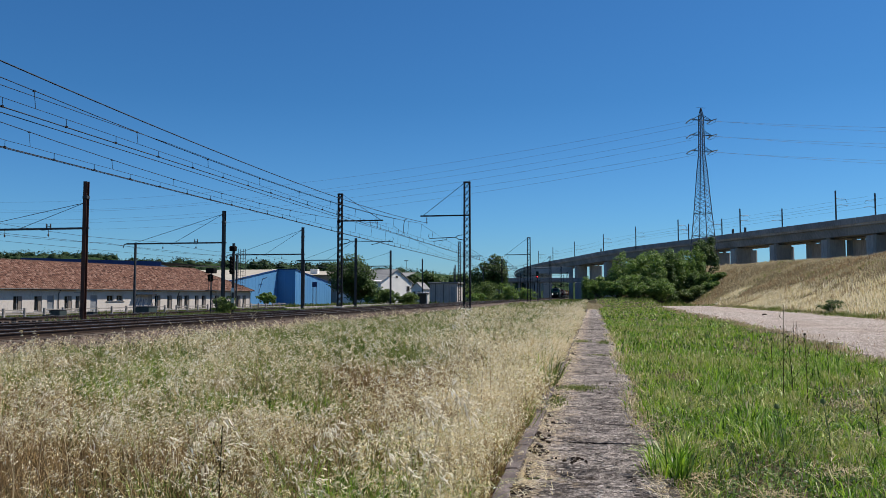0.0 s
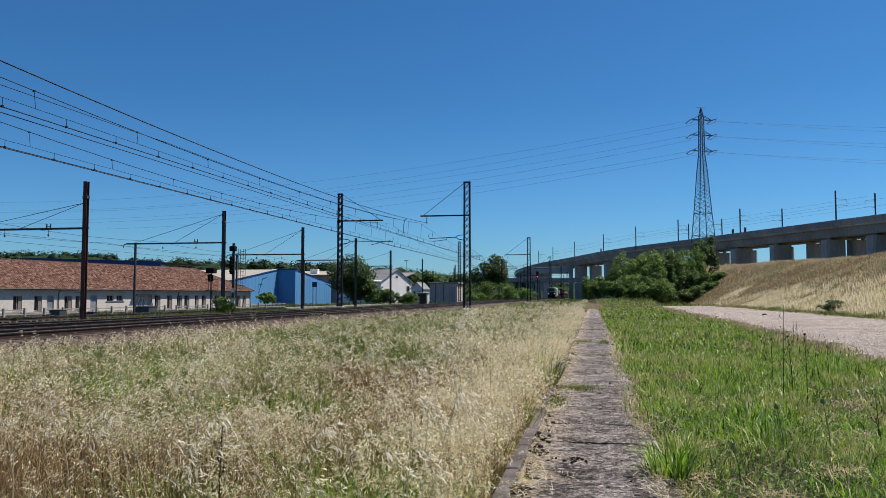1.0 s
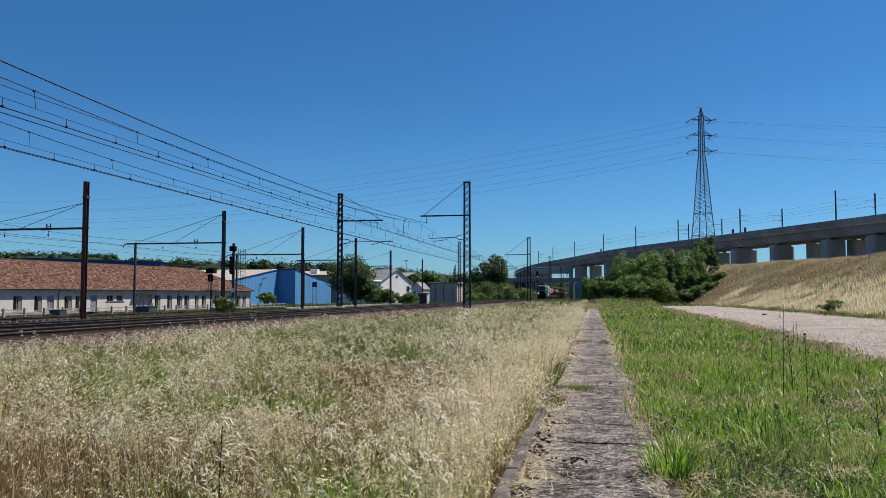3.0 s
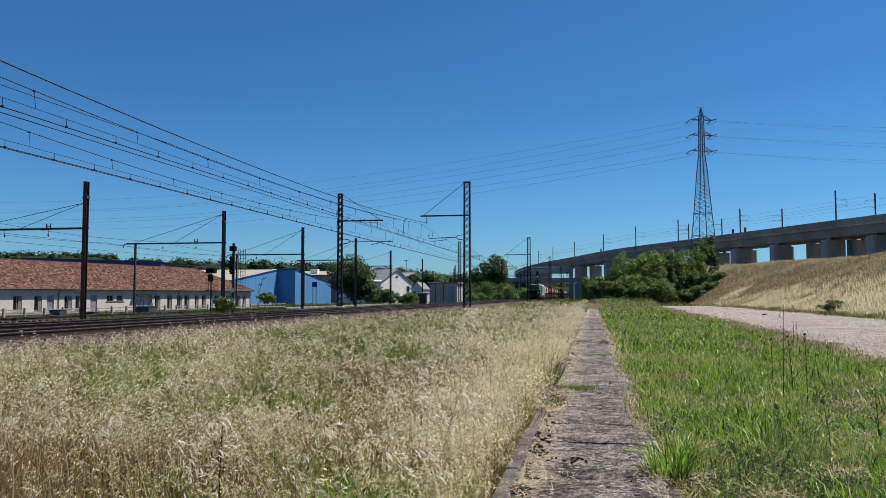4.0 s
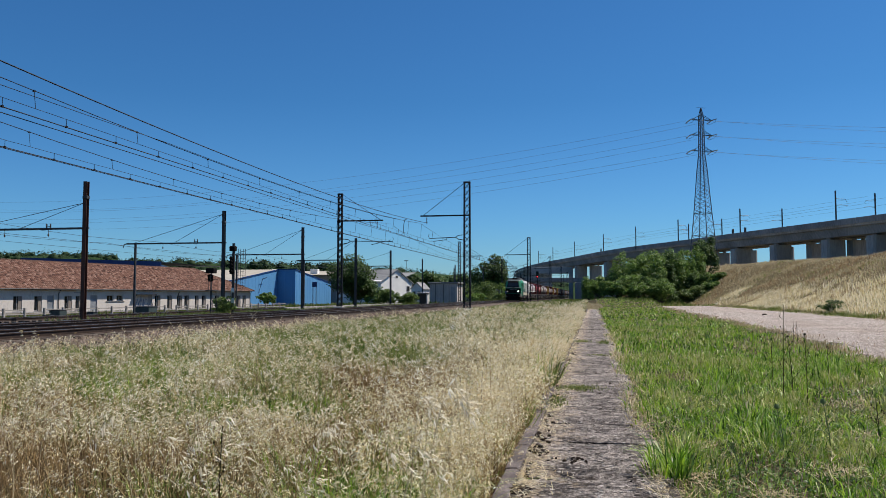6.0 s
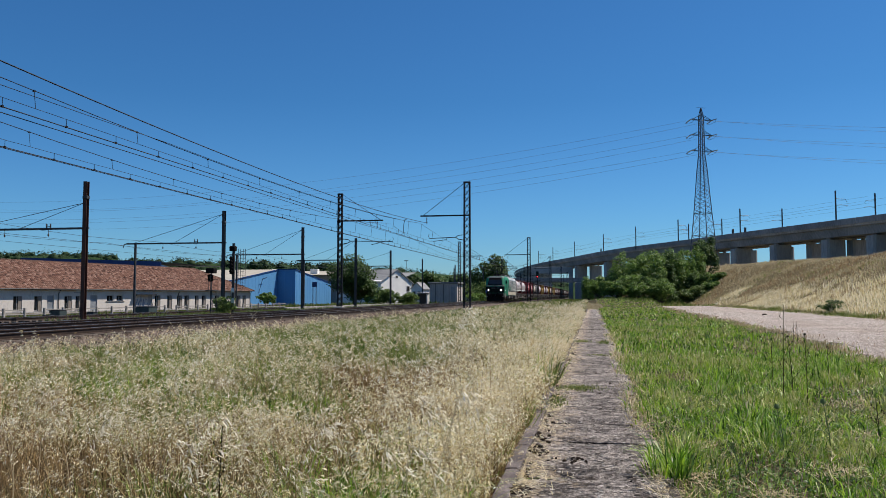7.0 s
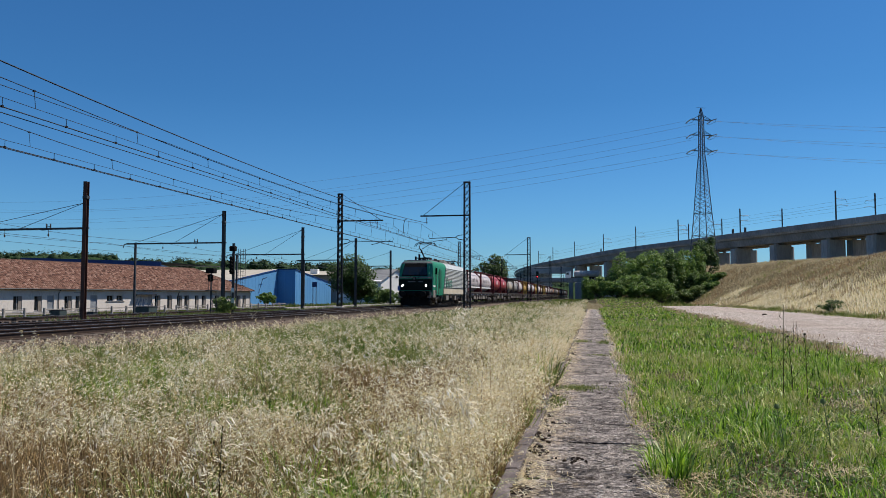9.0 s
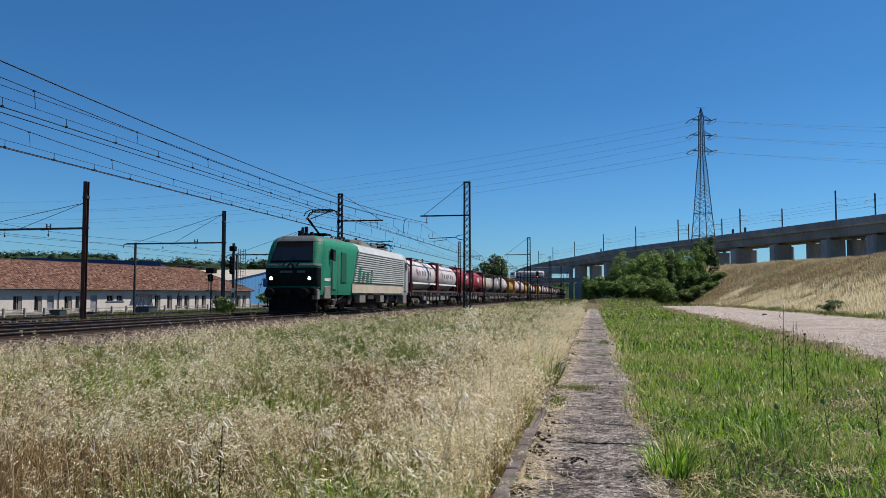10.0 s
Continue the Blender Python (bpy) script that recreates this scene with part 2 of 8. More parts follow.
m_seed = leaf_material("pale_seed_heads", [(0.46, 0.34, 0.15), (0.76, 0.63, 0.36), (0.93, 0.85, 0.62), (0.60, 0.50, 0.22), (0.96, 0.92, 0.78), (0.84, 0.73, 0.48)], 0.5, 0.5, 0.3)
m_oat = leaf_material("pale_oat_husks", [(0.66, 0.58, 0.42), (0.82, 0.76, 0.62), (0.90, 0.86, 0.76)], 0.55, 0.5, 0.3)
m_bank_grass = leaf_material("dry_bank_grass", [(0.31, 0.235, 0.125), (0.48, 0.38, 0.225), (0.66, 0.565, 0.38), (0.37, 0.315, 0.15)], 0.35, 0.6, 0.2)
m_green_yellow = leaf_material("yellow_green_blades", [(0.10, 0.16, 0.02), (0.24, 0.33, 0.04), (0.36, 0.44, 0.07), (0.52, 0.52, 0.18), (0.66, 0.58, 0.30)], 0.28, 0.45, 0.3)
# lowest greens darkened to deepen the shade close to the soil
m_clover = leaf_material("low_clover_leaves", [(0.012, 0.03, 0.006), (0.05, 0.11, 0.012), (0.12, 0.21, 0.03), (0.12, 0.09, 0.045), (0.06, 0.13, 0.018)], 0.3, 0.5, 0.3)
m_thistle = leaf_material("grey_green_stalk", [(0.10, 0.14, 0.05), (0.20, 0.26, 0.11)], 0.2, 0.7, 0.1)
m_weed = leaf_material("dark_weed", [(0.03, 0.035, 0.015), (0.07, 0.06, 0.03)], 0.2, 0.7, 0.1)

# train
m_loco_green = material("locomotive_green", [(0.010, 0.12, 0.07), (0.018, 0.19, 0.11), (0.014, 0.155, 0.09)], 0.6, scale=0.8, fine=12, bump=0.03, spec=0.2, stretch=(1, 1, 0.4))
m_loco_silver = material("locomotive_silver", [(0.40, 0.41, 0.40), (0.56, 0.57, 0.56)], 0.5, 0.1, scale=0.8, fine=10, bump=0.03, stretch=(1, 1, 0.35))
m_loco_grey = material("locomotive_grey", [(0.25, 0.27, 0.28), (0.38, 0.40, 0.41)], 0.6, scale=0.8, fine=10, bump=0.05, stretch=(1, 1, 0.35))
m_loco_cream = material("dusty_cream_skirt", [(0.34, 0.29, 0.22), (0.52, 0.47, 0.38)], 0.7, scale=0.9, fine=10, bump=0.05)
m_black = material("sooty_black", [(0.004, 0.004, 0.005), (0.014, 0.013, 0.012)], 0.8, 0.0, scale=3, fine=20, bump=0.1, spec=0.08)
m_chassis = material("grimy_chassis", [(0.016, 0.012, 0.010), (0.05, 0.038, 0.032), (0.03, 0.024, 0.02)], 0.85, scale=1.5, fine=15, bump=0.2)
m_chassis_grey = material("dusty_grey_steel", [(0.07, 0.062, 0.056), (0.20, 0.185, 0.17), (0.12, 0.10, 0.09)], 0.85, scale=1.5, fine=15, bump=0.1)
m_tank_white = material("white_tank_shell", [(0.30, 0.24, 0.24), (0.50, 0.44, 0.445), (0.60, 0.55, 0.55)], 0.5, scale=0.6, fine=8, bump=0.03, stretch=(1, 0.5, 1))
m_tank_red = material("red_tank_shell", [(0.20, 0.018, 0.026), (0.33, 0.04, 0.05), (0.27, 0.03, 0.04)], 0.5, scale=0.6, fine=8, bump=0.03)
m_tank_grey = material("grey_tank_shell", [(0.15, 0.135, 0.125), (0.28, 0.26, 0.25), (0.38, 0.36, 0.35)], 0.5, 0.1, scale=0.6, fine=8, bump=0.03)
m_tank_yellow = material("yellow_tank_shell", [(0.28, 0.16, 0.035), (0.44, 0.27, 0.07), (0.36, 0.21, 0.05)], 0.5, scale=0.6, fine=8, bump=0.03)
m_tank_tan = material("beige_tank_shell", [(0.26, 0.21, 0.16), (0.42, 0.36, 0.29), (0.50, 0.44, 0.37)], 0.5, scale=0.6, fine=8, bump=0.03)
m_tank_orange = material("orange_tank_shell", [(0.24, 0.10, 0.05), (0.36, 0.16, 0.08)], 0.5, scale=0.6, fine=8, bump=0.03)
m_frame_red = material("dark_red_frame", [(0.07, 0.010, 0.012), (0.13, 0.016, 0.018)], 0.6, scale=2, fine=20, bump=0.05)
m_frame_dark = material("dark_frame", [(0.035, 0.028, 0.026), (0.08, 0.06, 0.055)], 0.7, scale=2, fine=20, bump=0.05)
m_dark_letter = material("dark_lettering", [(0.05, 0.05, 0.06), (0.08, 0.08, 0.09)], 0.7, bump=0)
m_white_paint = material("white_lettering", [(0.66, 0.68, 0.66), (0.78, 0.79, 0.77)], 0.6, bump=0)
m_headlight = material("headlight_glow", [(1.0, 0.96, 0.86), (1.0, 0.96, 0.86)], 0.3, bump=0, emit=14.0)
m_red_light = material("red_signal_glow", [(1.0, 0.03, 0.04), (1.0, 0.03, 0.04)], 0.3, bump=0, emit=5.0)
m_blue_paint = material("blue_buffer_paint", [(0.02, 0.05, 0.20), (0.03, 0.08, 0.28)], 0.5, bump=0)

# ---- mesh tools ----
class Mesh:
    """Vertices and faces of one part, gathered from simple solids."""

    def __init__(self):
        self.v, self.f = [], []

    def add(self, verts, faces):
        n = len(self.v)
        self.v += [tuple(p) for p in verts]
        self.f += [tuple(n + i for i in f) for f in faces]
        return self

    def box(self, x0, x1, y0, y1, z0, z1, b=0.0):
        if b <= 0:
            return self.add([(x, y, z) for z in (z0, z1) for y in (y0, y1) for x in (x0, x1)],
                            [(0, 2, 3, 1), (4, 5, 7, 6), (0, 1, 5, 4), (1, 3, 7, 5), (3, 2, 6, 7), (2, 0, 4, 6)])
        ring = lambda i, z: [(x0 + i + b, y0 + i, z), (x1 - i - b, y0 + i, z), (x1 - i, y0 + i + b, z), (x1 - i, y1 - i - b, z),
                             (x1 - i - b, y1 - i, z), (x0 + i + b, y1 - i, z), (x0 + i, y1 - i - b, z), (x0 + i, y0 + i + b, z)]
        return self.loft([ring(b, z0), ring(0, z0 + b), ring(0, z1 - b), ring(b, z1)])

    def loft(self, rings, caps=True, closed=True):
        n, m = len(rings[0]), len(rings)
        fs = []
        for j in range(m - 1):
            for i in range(n if closed else n - 1):
                k = (i + 1) % n
                fs.append((j * n + i, j * n + k, (j + 1) * n + k, (j + 1) * n + i))
        if caps:
            fs += [tuple(reversed(range(n))), tuple((m - 1) * n + i for i in range(n))]
        return self.add([p for r in rings for p in r], fs)

    def tube(self, path, r, n=6, r1=None, caps=True):
        path = [Vector(p) for p in path]
        rings = []
        for i, p in enumerate(path):
            d = (path[min(i + 1, len(path) - 1)] - path[max(i - 1, 0)]).normalized()
            a = d.cross(Vector((0, 0, 1)) if abs(d.z) < 0.9 else Vector((0, 1, 0))).normalized()
            c = a.cross(d)
            rr = r if r1 is None else r + (r1 - r) * i / (len(path) - 1)
            rings.append([p + (a * math.cos(2 * math.pi * k / n) + c * math.sin(2 * math.pi * k / n)) * rr for k in range(n)])
        return self.loft(rings, caps)

    def beam(self, a, b, w, h=None):
        """A bar of rectangular section from a to b."""
        a, b = Vector(a), Vector(b)
        h = w if h is None else h
        d = (b - a).normalized()
        s = d.cross(Vector((0, 0, 1)) if abs(d.z) < 0.95 else Vector((0, 1, 0))).normalized()
        u = s.cross(d)
        q = [s * (i * w / 2) + u * (j * h / 2) for i, j in ((-1, -1), (1, -1), (1, 1), (-1, 1))]
        return self.loft([[a + p for p in q], [b + p for p in q]])

    def disc(self, c, axis, r, depth, n=16, rings=((0, 1), (1, 1))):
        """A turned solid about axis ('x', 'y' or 'z'); rings: (share of depth, share of radius)."""
        out = []
        for s, q in rings:
            ring = []
            for k in range(n):
                u, w = math.cos(2 * math.pi * k / n) * r * q, math.sin(2 * math.pi * k / n) * r * q
                p = {"x": (s * depth, u, w), "y": (w, s * depth, u), "z": (u, w, s * depth)}[axis]
                ring.append((c[0] + p[0], c[1] + p[1], c[2] + p[2]))
            out.append(ring)
        return self.loft(out)

    def prism(self, pts, z0, z1):
        return self.loft([[(x, y, z0) for x, y in pts], [(x, y, z1) for x, y in pts]])

    def data(self, name, mats, smooth=False):
        me = bpy.data.meshes.new(name)
        me.from_pydata(self.v, [], self.f)
        for m in (mats if isinstance(mats, (list, tuple)) else [mats]):
            me.materials.append(m)
        bm = bmesh.new()
        bm.from_mesh(me)
        bmesh.ops.recalc_face_normals(bm, faces=bm.faces)
        bm.to_mesh(me)
        bm.free()
        if smooth:
            me.shade_smooth()
            me.set_sharp_from_angle(angle=radians(40))
        return me


def part(name, mesh, mat, parent=None, label="", smooth=False, at=None):
    ob = new(name, mesh.data(name, mat, smooth) if isinstance(mesh, Mesh) else mesh)
    if parent:
        ob.parent = parent
    if at is not None:
        ob.matrix_basis = at
    return tagged(ob, label)


def thing(name, label, category, at=None, group="", kind=""):
    ob = tagged(new(name), label, category, group, kind)
    ob.empty_display_size = 0.3
    if at is not None:
        ob.matrix_basis = at
    return ob


def arrays(name, verts, faces4, mat, faces3=None):
    """A large mesh straight from arrays: quads and triangles."""
    me = bpy.data.meshes.new(name)
    verts = np.asarray(verts, np.float32).reshape(-1, 3)
    f4 = np.asarray(faces4, np.int32).reshape(-1, 4)
    f3 = np.zeros((0, 3), np.int32) if faces3 is None else np.asarray(faces3, np.int32).reshape(-1, 3)
    me.vertices.add(len(verts))
    me.vertices.foreach_set("co", verts.ravel())
    me.loops.add(f4.size + f3.size)
    me.loops.foreach_set("vertex_index", np.concatenate([f4.ravel(), f3.ravel()]).astype(np.int32))
    me.polygons.add(len(f4) + len(f3))
    starts = np.concatenate([np.arange(len(f4)) * 4, f4.size + np.arange(len(f3)) * 3]).astype(np.int32)
    me.polygons.foreach_set("loop_start", starts)
    me.materials.append(mat)
    me.update(calc_edges=True)
    me.validate()
    return me


def spline(pts, n):
    """n points evenly along a smooth curve through pts."""
    P = [np.array(p, float) for p in pts]
    P = [2 * P[0] - P[1]] + P + [2 * P[-1] - P[-2]]
    out = []
    for i in range(1, len(P) - 2):
        a, b, c, d = P[i - 1:i + 3]
        for t in np.linspace(0, 1, 24, endpoint=False):
            out.append(0.5 * (2 * b + (c - a) * t + (2 * a - 5 * b + 4 * c - d) * t * t + (3 * b - a - 3 * c + d) * t ** 3))
    out.append(P[-2])
    out = np.array(out)
    s = np.concatenate([[0], np.cumsum(np.linalg.norm(np.diff(out, axis=0), axis=1))])
    q = np.linspace(0, s[-1], n)
    return np.stack([np.interp(q, s, out[:, k]) for k in range(out.shape[1])], 1), s[-1]

# ---- ground ----
def smooth(a, b, x):
    t = np.clip((x - a) / (b - a), 0, 1)
    return t * t * (3 - 2 * t)


def ground_z(x, y):
    """Height of the land: level verge, slightly sunken field, lower yard beyond the tracks."""
    z = -0.03 - 0.07 * smooth(-1.0, -0.75, x) * smooth(0.8, 0.5, x) - 0.12 * smooth(-0.7, -1.1, x) - 0.55 * smooth(-26, -46, x)
    z = z + 0.95 * smooth(0, 32, y - 90 - 30 * smooth(7.5, 10.5, x)) * smooth(-3.0, 1.5, x) * smooth(30, 20, x) * smooth(240, 200, y)
    return z + 0.03 * np.sin(x * 1.3 + y * 0.7) * (np.abs(x) < 60)


def bank_z(x, y):
    """The dry embankment beside the gravel road."""
    run = 1 - smooth(185, 240, y)
    far = np.maximum(0.0, y - 98)
    foot, crest = 16.3 - 0.075 * far, 30.0 - 0.12 * far
    top = (5.85 + 0.016 * (y - 90)) * run * (1 + 0.02 * np.sin(y * 0.11) + 0.015 * np.sin(y * 0.37 + x * 0.2))
    t = np.clip((x - foot) / (crest - foot), 0, 1)
    rise = 0.55 * t + 0.45 * t * t * (3 - 2 * t)
    return -0.08 + top * rise + 0.10 * np.sin(x * 1.1 + y * 0.5) * run * np.clip(t * 4, 0, 1)


def grid_sheet(name, xs, ys, zf, mat, label, category):
    gx, gy = np.meshgrid(np.array(xs, float), np.array(ys, float))
    v = np.stack([gx, gy, zf(gx, gy)], -1).reshape(-1, 3)
    i = np.arange(len(ys) - 1)[:, None] * len(xs) + np.arange(len(xs) - 1)[None]
    f = np.stack([i, i + 1, i + 1 + len(xs), i + len(xs)], -1)
    me = arrays(name, v, f, mat)
    me.shade_smooth()
    return tagged(new(name, me), label, category, kind="structure")


axis_x = np.concatenate([[-4000, -2000, -1000, -500, -250, -150, -100, -70], np.arange(-60, -24, 4), np.arange(-24, 20, 0.35), [24, 30, 50, 100, 200, 500, 1000, 2500, 4000]])
axis_y = np.concatenate([[-300, -80, -20], np.arange(0, 40, 0.5), np.arange(40, 140, 4), [150, 200, 300, 450, 700, 1200, 2500, 4500]])
grid_sheet("ground", axis_x, axis_y, ground_z, m_soil, "dry stony soil under meadow grass and yard weeds", "ground")
grid_sheet("embankment", np.arange(4, 90, 1.0), np.arange(-10, 262, 2.0), bank_z, m_bank, "grassy embankment of dry yellow soil beside the road", "embankment")


def gravel_road():
    ys = np.concatenate([np.arange(-5, 60, 1.0), np.arange(60, 130, 6.0)])
    v, f = [], []
    n = 15
    for y in ys:
        a = 6.3 + 0.9 * smooth(18, 45, y) + 2.0 * smooth(45, 150, y) + 0.25 * math.sin(y * 0.8) + 0.12 * math.sin(y * 2.3)
        b = 16.6 - 0.075 * max(0.0, y - 98) + 0.3 * math.sin(y * 0.5)
        for k in range(n):
            x = a + (b - a) * k / (n - 1)
            edge = min(k, n - 1 - k)
            v.append((x, y, (0.035 if edge else -0.06) + 0.02 * math.sin(x * 0.9 + y * 0.13)))
    for j in range(len(ys) - 1):
        for k in range(n - 1):
            i = j * n + k
            f.append((i, i + 1, i + 1 + n, i + n))
    me = arrays("road", v, f, m_gravel)
    me.shade_smooth()
    tagged(new("road", me), "pale pinkish gravel road along the foot of the bank", "road", kind="structure")


gravel_road()


def pebbles():
    g = np.random.default_rng(15)
    N = 42000
    y = 14 + 60 * g.random(N) ** 1.4
    x = 6.4 + 0.9 * smooth(18, 45, y) + 10.0 * g.random(N)
    k = x < 0.36 * y + 0.5
    x, y = x[k], y[k]
    n = len(x)
    s = g.uniform(0.005, 0.014, n) * (1 + y / 60)
    octa = np.array([(1, 0, 0), (0, 1, 0), (-1, 0, 0), (0, -1, 0), (0, 0, .6)])
    vs = octa[None] * g.uniform(0.6, 1.3, (n, 5, 3)) * s[:, None, None] + np.stack([x, y, np.full(n, 0.04)], -1)[:, None]
    tri = np.array([(0, 1, 4), (1, 2, 4), (2, 3, 4), (3, 0, 4)])
    f3 = tri[None] + (np.arange(n) * 5)[:, None, None]
    tagged(new("loose_pebbles", arrays("loose_pebbles", vs, np.zeros((0, 4)), m_pebble, f3)), "loose pale pebbles on the gravel road", "pebbles", kind="stuff")


m_pebble = leaf_material("pale_pebble", [(0.05, 0.042, 0.038), (0.30, 0.26, 0.235), (0.60, 0.55, 0.51), (0.12, 0.10, 0.09), (0.74, 0.70, 0.66)], 0.0, 0.95, 0.1)
pebbles()


# ---- old loading platform edge ----
def platform_edge():
    rnd = random.Random(3)
    path = thing("pavement", "old platform edge of weathered grey concrete slabs", "pavement", kind="structure")
    bed = Mesh().box(-0.70, 0.60, -9.0, 96, -0.35, -0.035)
    part("slab_bed", bed, m_slab, path)
    y = -8.8
    while y < 95:
        length = rnd.uniform(0.95, 1.7) if y < 30 else rnd.uniform(1.6, 2.6)
        x0, x1 = -0.58, 0.46 + rnd.uniform(-0.05, 0.12)
        nx, ny = (9, max(6, int(length / 0.12))) if y < 25 else (4, 4)
        m = Mesh()
        dz = rnd.uniform(-0.008, 0.012)
        rows = []
        for j in range(ny + 1):
            for i in range(nx + 1):
                x, yy = x0 + (x1 - x0) * i / nx, y + (length - 0.035) * j / ny
                rim = min(i, nx - i, j, ny - j)
                wob = noise.noise(Vector((x * 3, yy * 3, 2.0)))
                if rim == 0:
                    x += 0.03 * noise.noise(Vector((yy * 5, x * 5, 0)))
                    yy += 0.025 * noise.noise(Vector((x * 6, yy * 2, 7)))
                rows.append((x, yy, dz + 0.012 * wob + 0.006 * noise.noise(Vector((x * 14, yy * 14, 0))) - (0.022 if rim == 0 else 0)))
        n = nx + 1
        m.add(rows, [(j * n + i, j * n + i + 1, (j + 1) * n + i + 1, (j + 1) * n + i) for j in range(ny) for i in range(nx)])
        ring = [j for j in range(n)] + [j * n + nx for j in range(1, ny + 1)] + [ny * n + i for i in range(nx - 1, -1, -1)] + [j * n for j in range(ny - 1, 0, -1)]
        low = [(rows[k][0], rows[k][1], -0.06) for k in ring]
        q = len(m.v)
        m.v += low
        m.f += [(ring[k], ring[(k + 1) % len(ring)], q + (k + 1) % len(ring), q + k) for k in range(len(ring))]
        part("slab", m, m_slab, path)
        y += length
    y = -9.0
    while y < 96:
        length = rnd.uniform(0.9, 1.3) if y < 40 else 3.0
        gap = 0.012
        lean = rnd.uniform(-0.01, 0.01)
        m = Mesh().box(-0.72 + lean, -0.60 + lean, y, y + length - gap, -0.34, 0.018 + rnd.uniform(-0.012, 0.012), 0.012)
        part("kerb_stone", m, m_kerb, path, "worn grey kerb stone")
        y += length


platform_edge()

# ---- tracks ----
RAIL = 0.5
TRACKS = (-14.75, -18.3)


m_stone_island = leaf_material("ballast_lumps", [(0.02, 0.015, 0.012), (0.10, 0.074, 0.058), (0.20, 0.153, 0.125), (0.05, 0.036, 0.028), (0.33, 0.27, 0.225)], 0.0, 0.95, 0.1)


def ballast_bed():
    prof = [(-12.2, -0.2), (-13.15, 0.22), (-13.5, 0.27), (-16.5, 0.24), (-19.5, 0.27), (-19.9, 0.22), (-21.0, -0.2)]
    ys = np.concatenate([np.arange(-90, 2, 6.0), np.arange(4, 60, 0.6), np.arange(60, 700, 20)])
    v, f = [], []
    xs = np.interp(np.linspace(0, len(prof) - 1, 31), range(len(prof)), [p[0] for p in prof])
    zs = np.interp(np.linspace(0, len(prof) - 1, 31), range(len(prof)), [p[1] for p in prof])
    for y in ys:
        for x, z in zip(xs, zs):
            v.append((x, y, z + 0.05 * noise.noise(Vector((x * 2, y * 2, 0)))))
    n = len(xs)
    for j in range(len(ys) - 1):
        for k in range(n - 1):
            i = j * n + k
            f.append((i, i + n, i + 1 + n, i + 1))
    tagged(new("ballast_bed", arrays("ballast_bed", v, f, m_ballast)), "brown-grey ballast bed under the two main tracks", "ballast", kind="structure")
    g = np.random.default_rng(5)
    N = 30000
    y = 7 + 62 * g.random(N) ** 1.5
    x = -12.25 - g.random(N) ** 1.4 * 7.2
    z = np.interp(-x, [12.2, 13.15, 13.5, 16.5, 19.4], [-0.12, 0.22, 0.27, 0.24, 0.27])
    s = g.uniform(0.025, 0.06, N)
    octa = np.array([(1, 0, -.3), (0, 1, -.3), (-1, 0, -.3), (0, -1, -.3), (0, 0, .9)])
    jit = g.uniform(0.6, 1.3, (N, 5, 3))
    vs = octa[None] * jit * s[:, None, None] + np.stack([x, y, z + 0.015], -1)[:, None]
    tri = np.array([(0, 1, 4), (1, 2, 4), (2, 3, 4), (3, 0, 4)])
    f3 = tri[None] + (np.arange(N) * 5)[:, None, None]
    tagged(new("ballast_stones", arrays("ballast_stones", vs, np.zeros((0, 4)), m_stone_island, f3)), "loose brown-grey ballast stones on the track shoulder", "gravel", kind="stuff")


ballast_bed()


def rail_section(x):
    p = [(-.075, 0), (.075, 0), (.075, .015), (.012, .035), (.012, .125), (.036, .14), (.036, .168), (-.036, .168), (-.036, .14), (-.012, .125), (-.012, .035), (-.075, .015)]
    return [(x + a, b) for a, b in p]


def track(x, y0, y1, z, label, sleepers=120):
    t = thing("railway_track", label, "railway track", kind="structure")
    slp = Mesh().box(-1.25, 1.25, -0.12, 0.12, -0.14, 0.0, 0.02).data("sleeper", m_sleeper)
    for k in range(sleepers):
        part("sleeper", slp, None, t, at=pose(x, max(y0, 6) + 0.6 * k, z - 0.165))
    for side in (-0.752, 0.752):
        sec = rail_section(x + side)
        part("rail", Mesh().loft([[(a, y0, z - 0.172 + b) for a, b in sec], [(a, y1, z - 0.172 + b) for a, b in sec]]), m_rail, t)
        part("running_surface", Mesh().box(x + side - 0.03, x + side + 0.03, y0, y1, z - 0.004, z + 0.001), m_railtop, t, "polished steel rail head")
    return t


for tx in TRACKS:
    track(tx, -90, 900, RAIL, "rusty steel rails on sleepers in brown ballast")
track(-36.5, 10, 300, 0.0, "rusty siding rails sunk in weeds and gravel", 90)
track(-40.8, 10, 300, -0.15, "rusty siding rails sunk in weeds and gravel", 60)

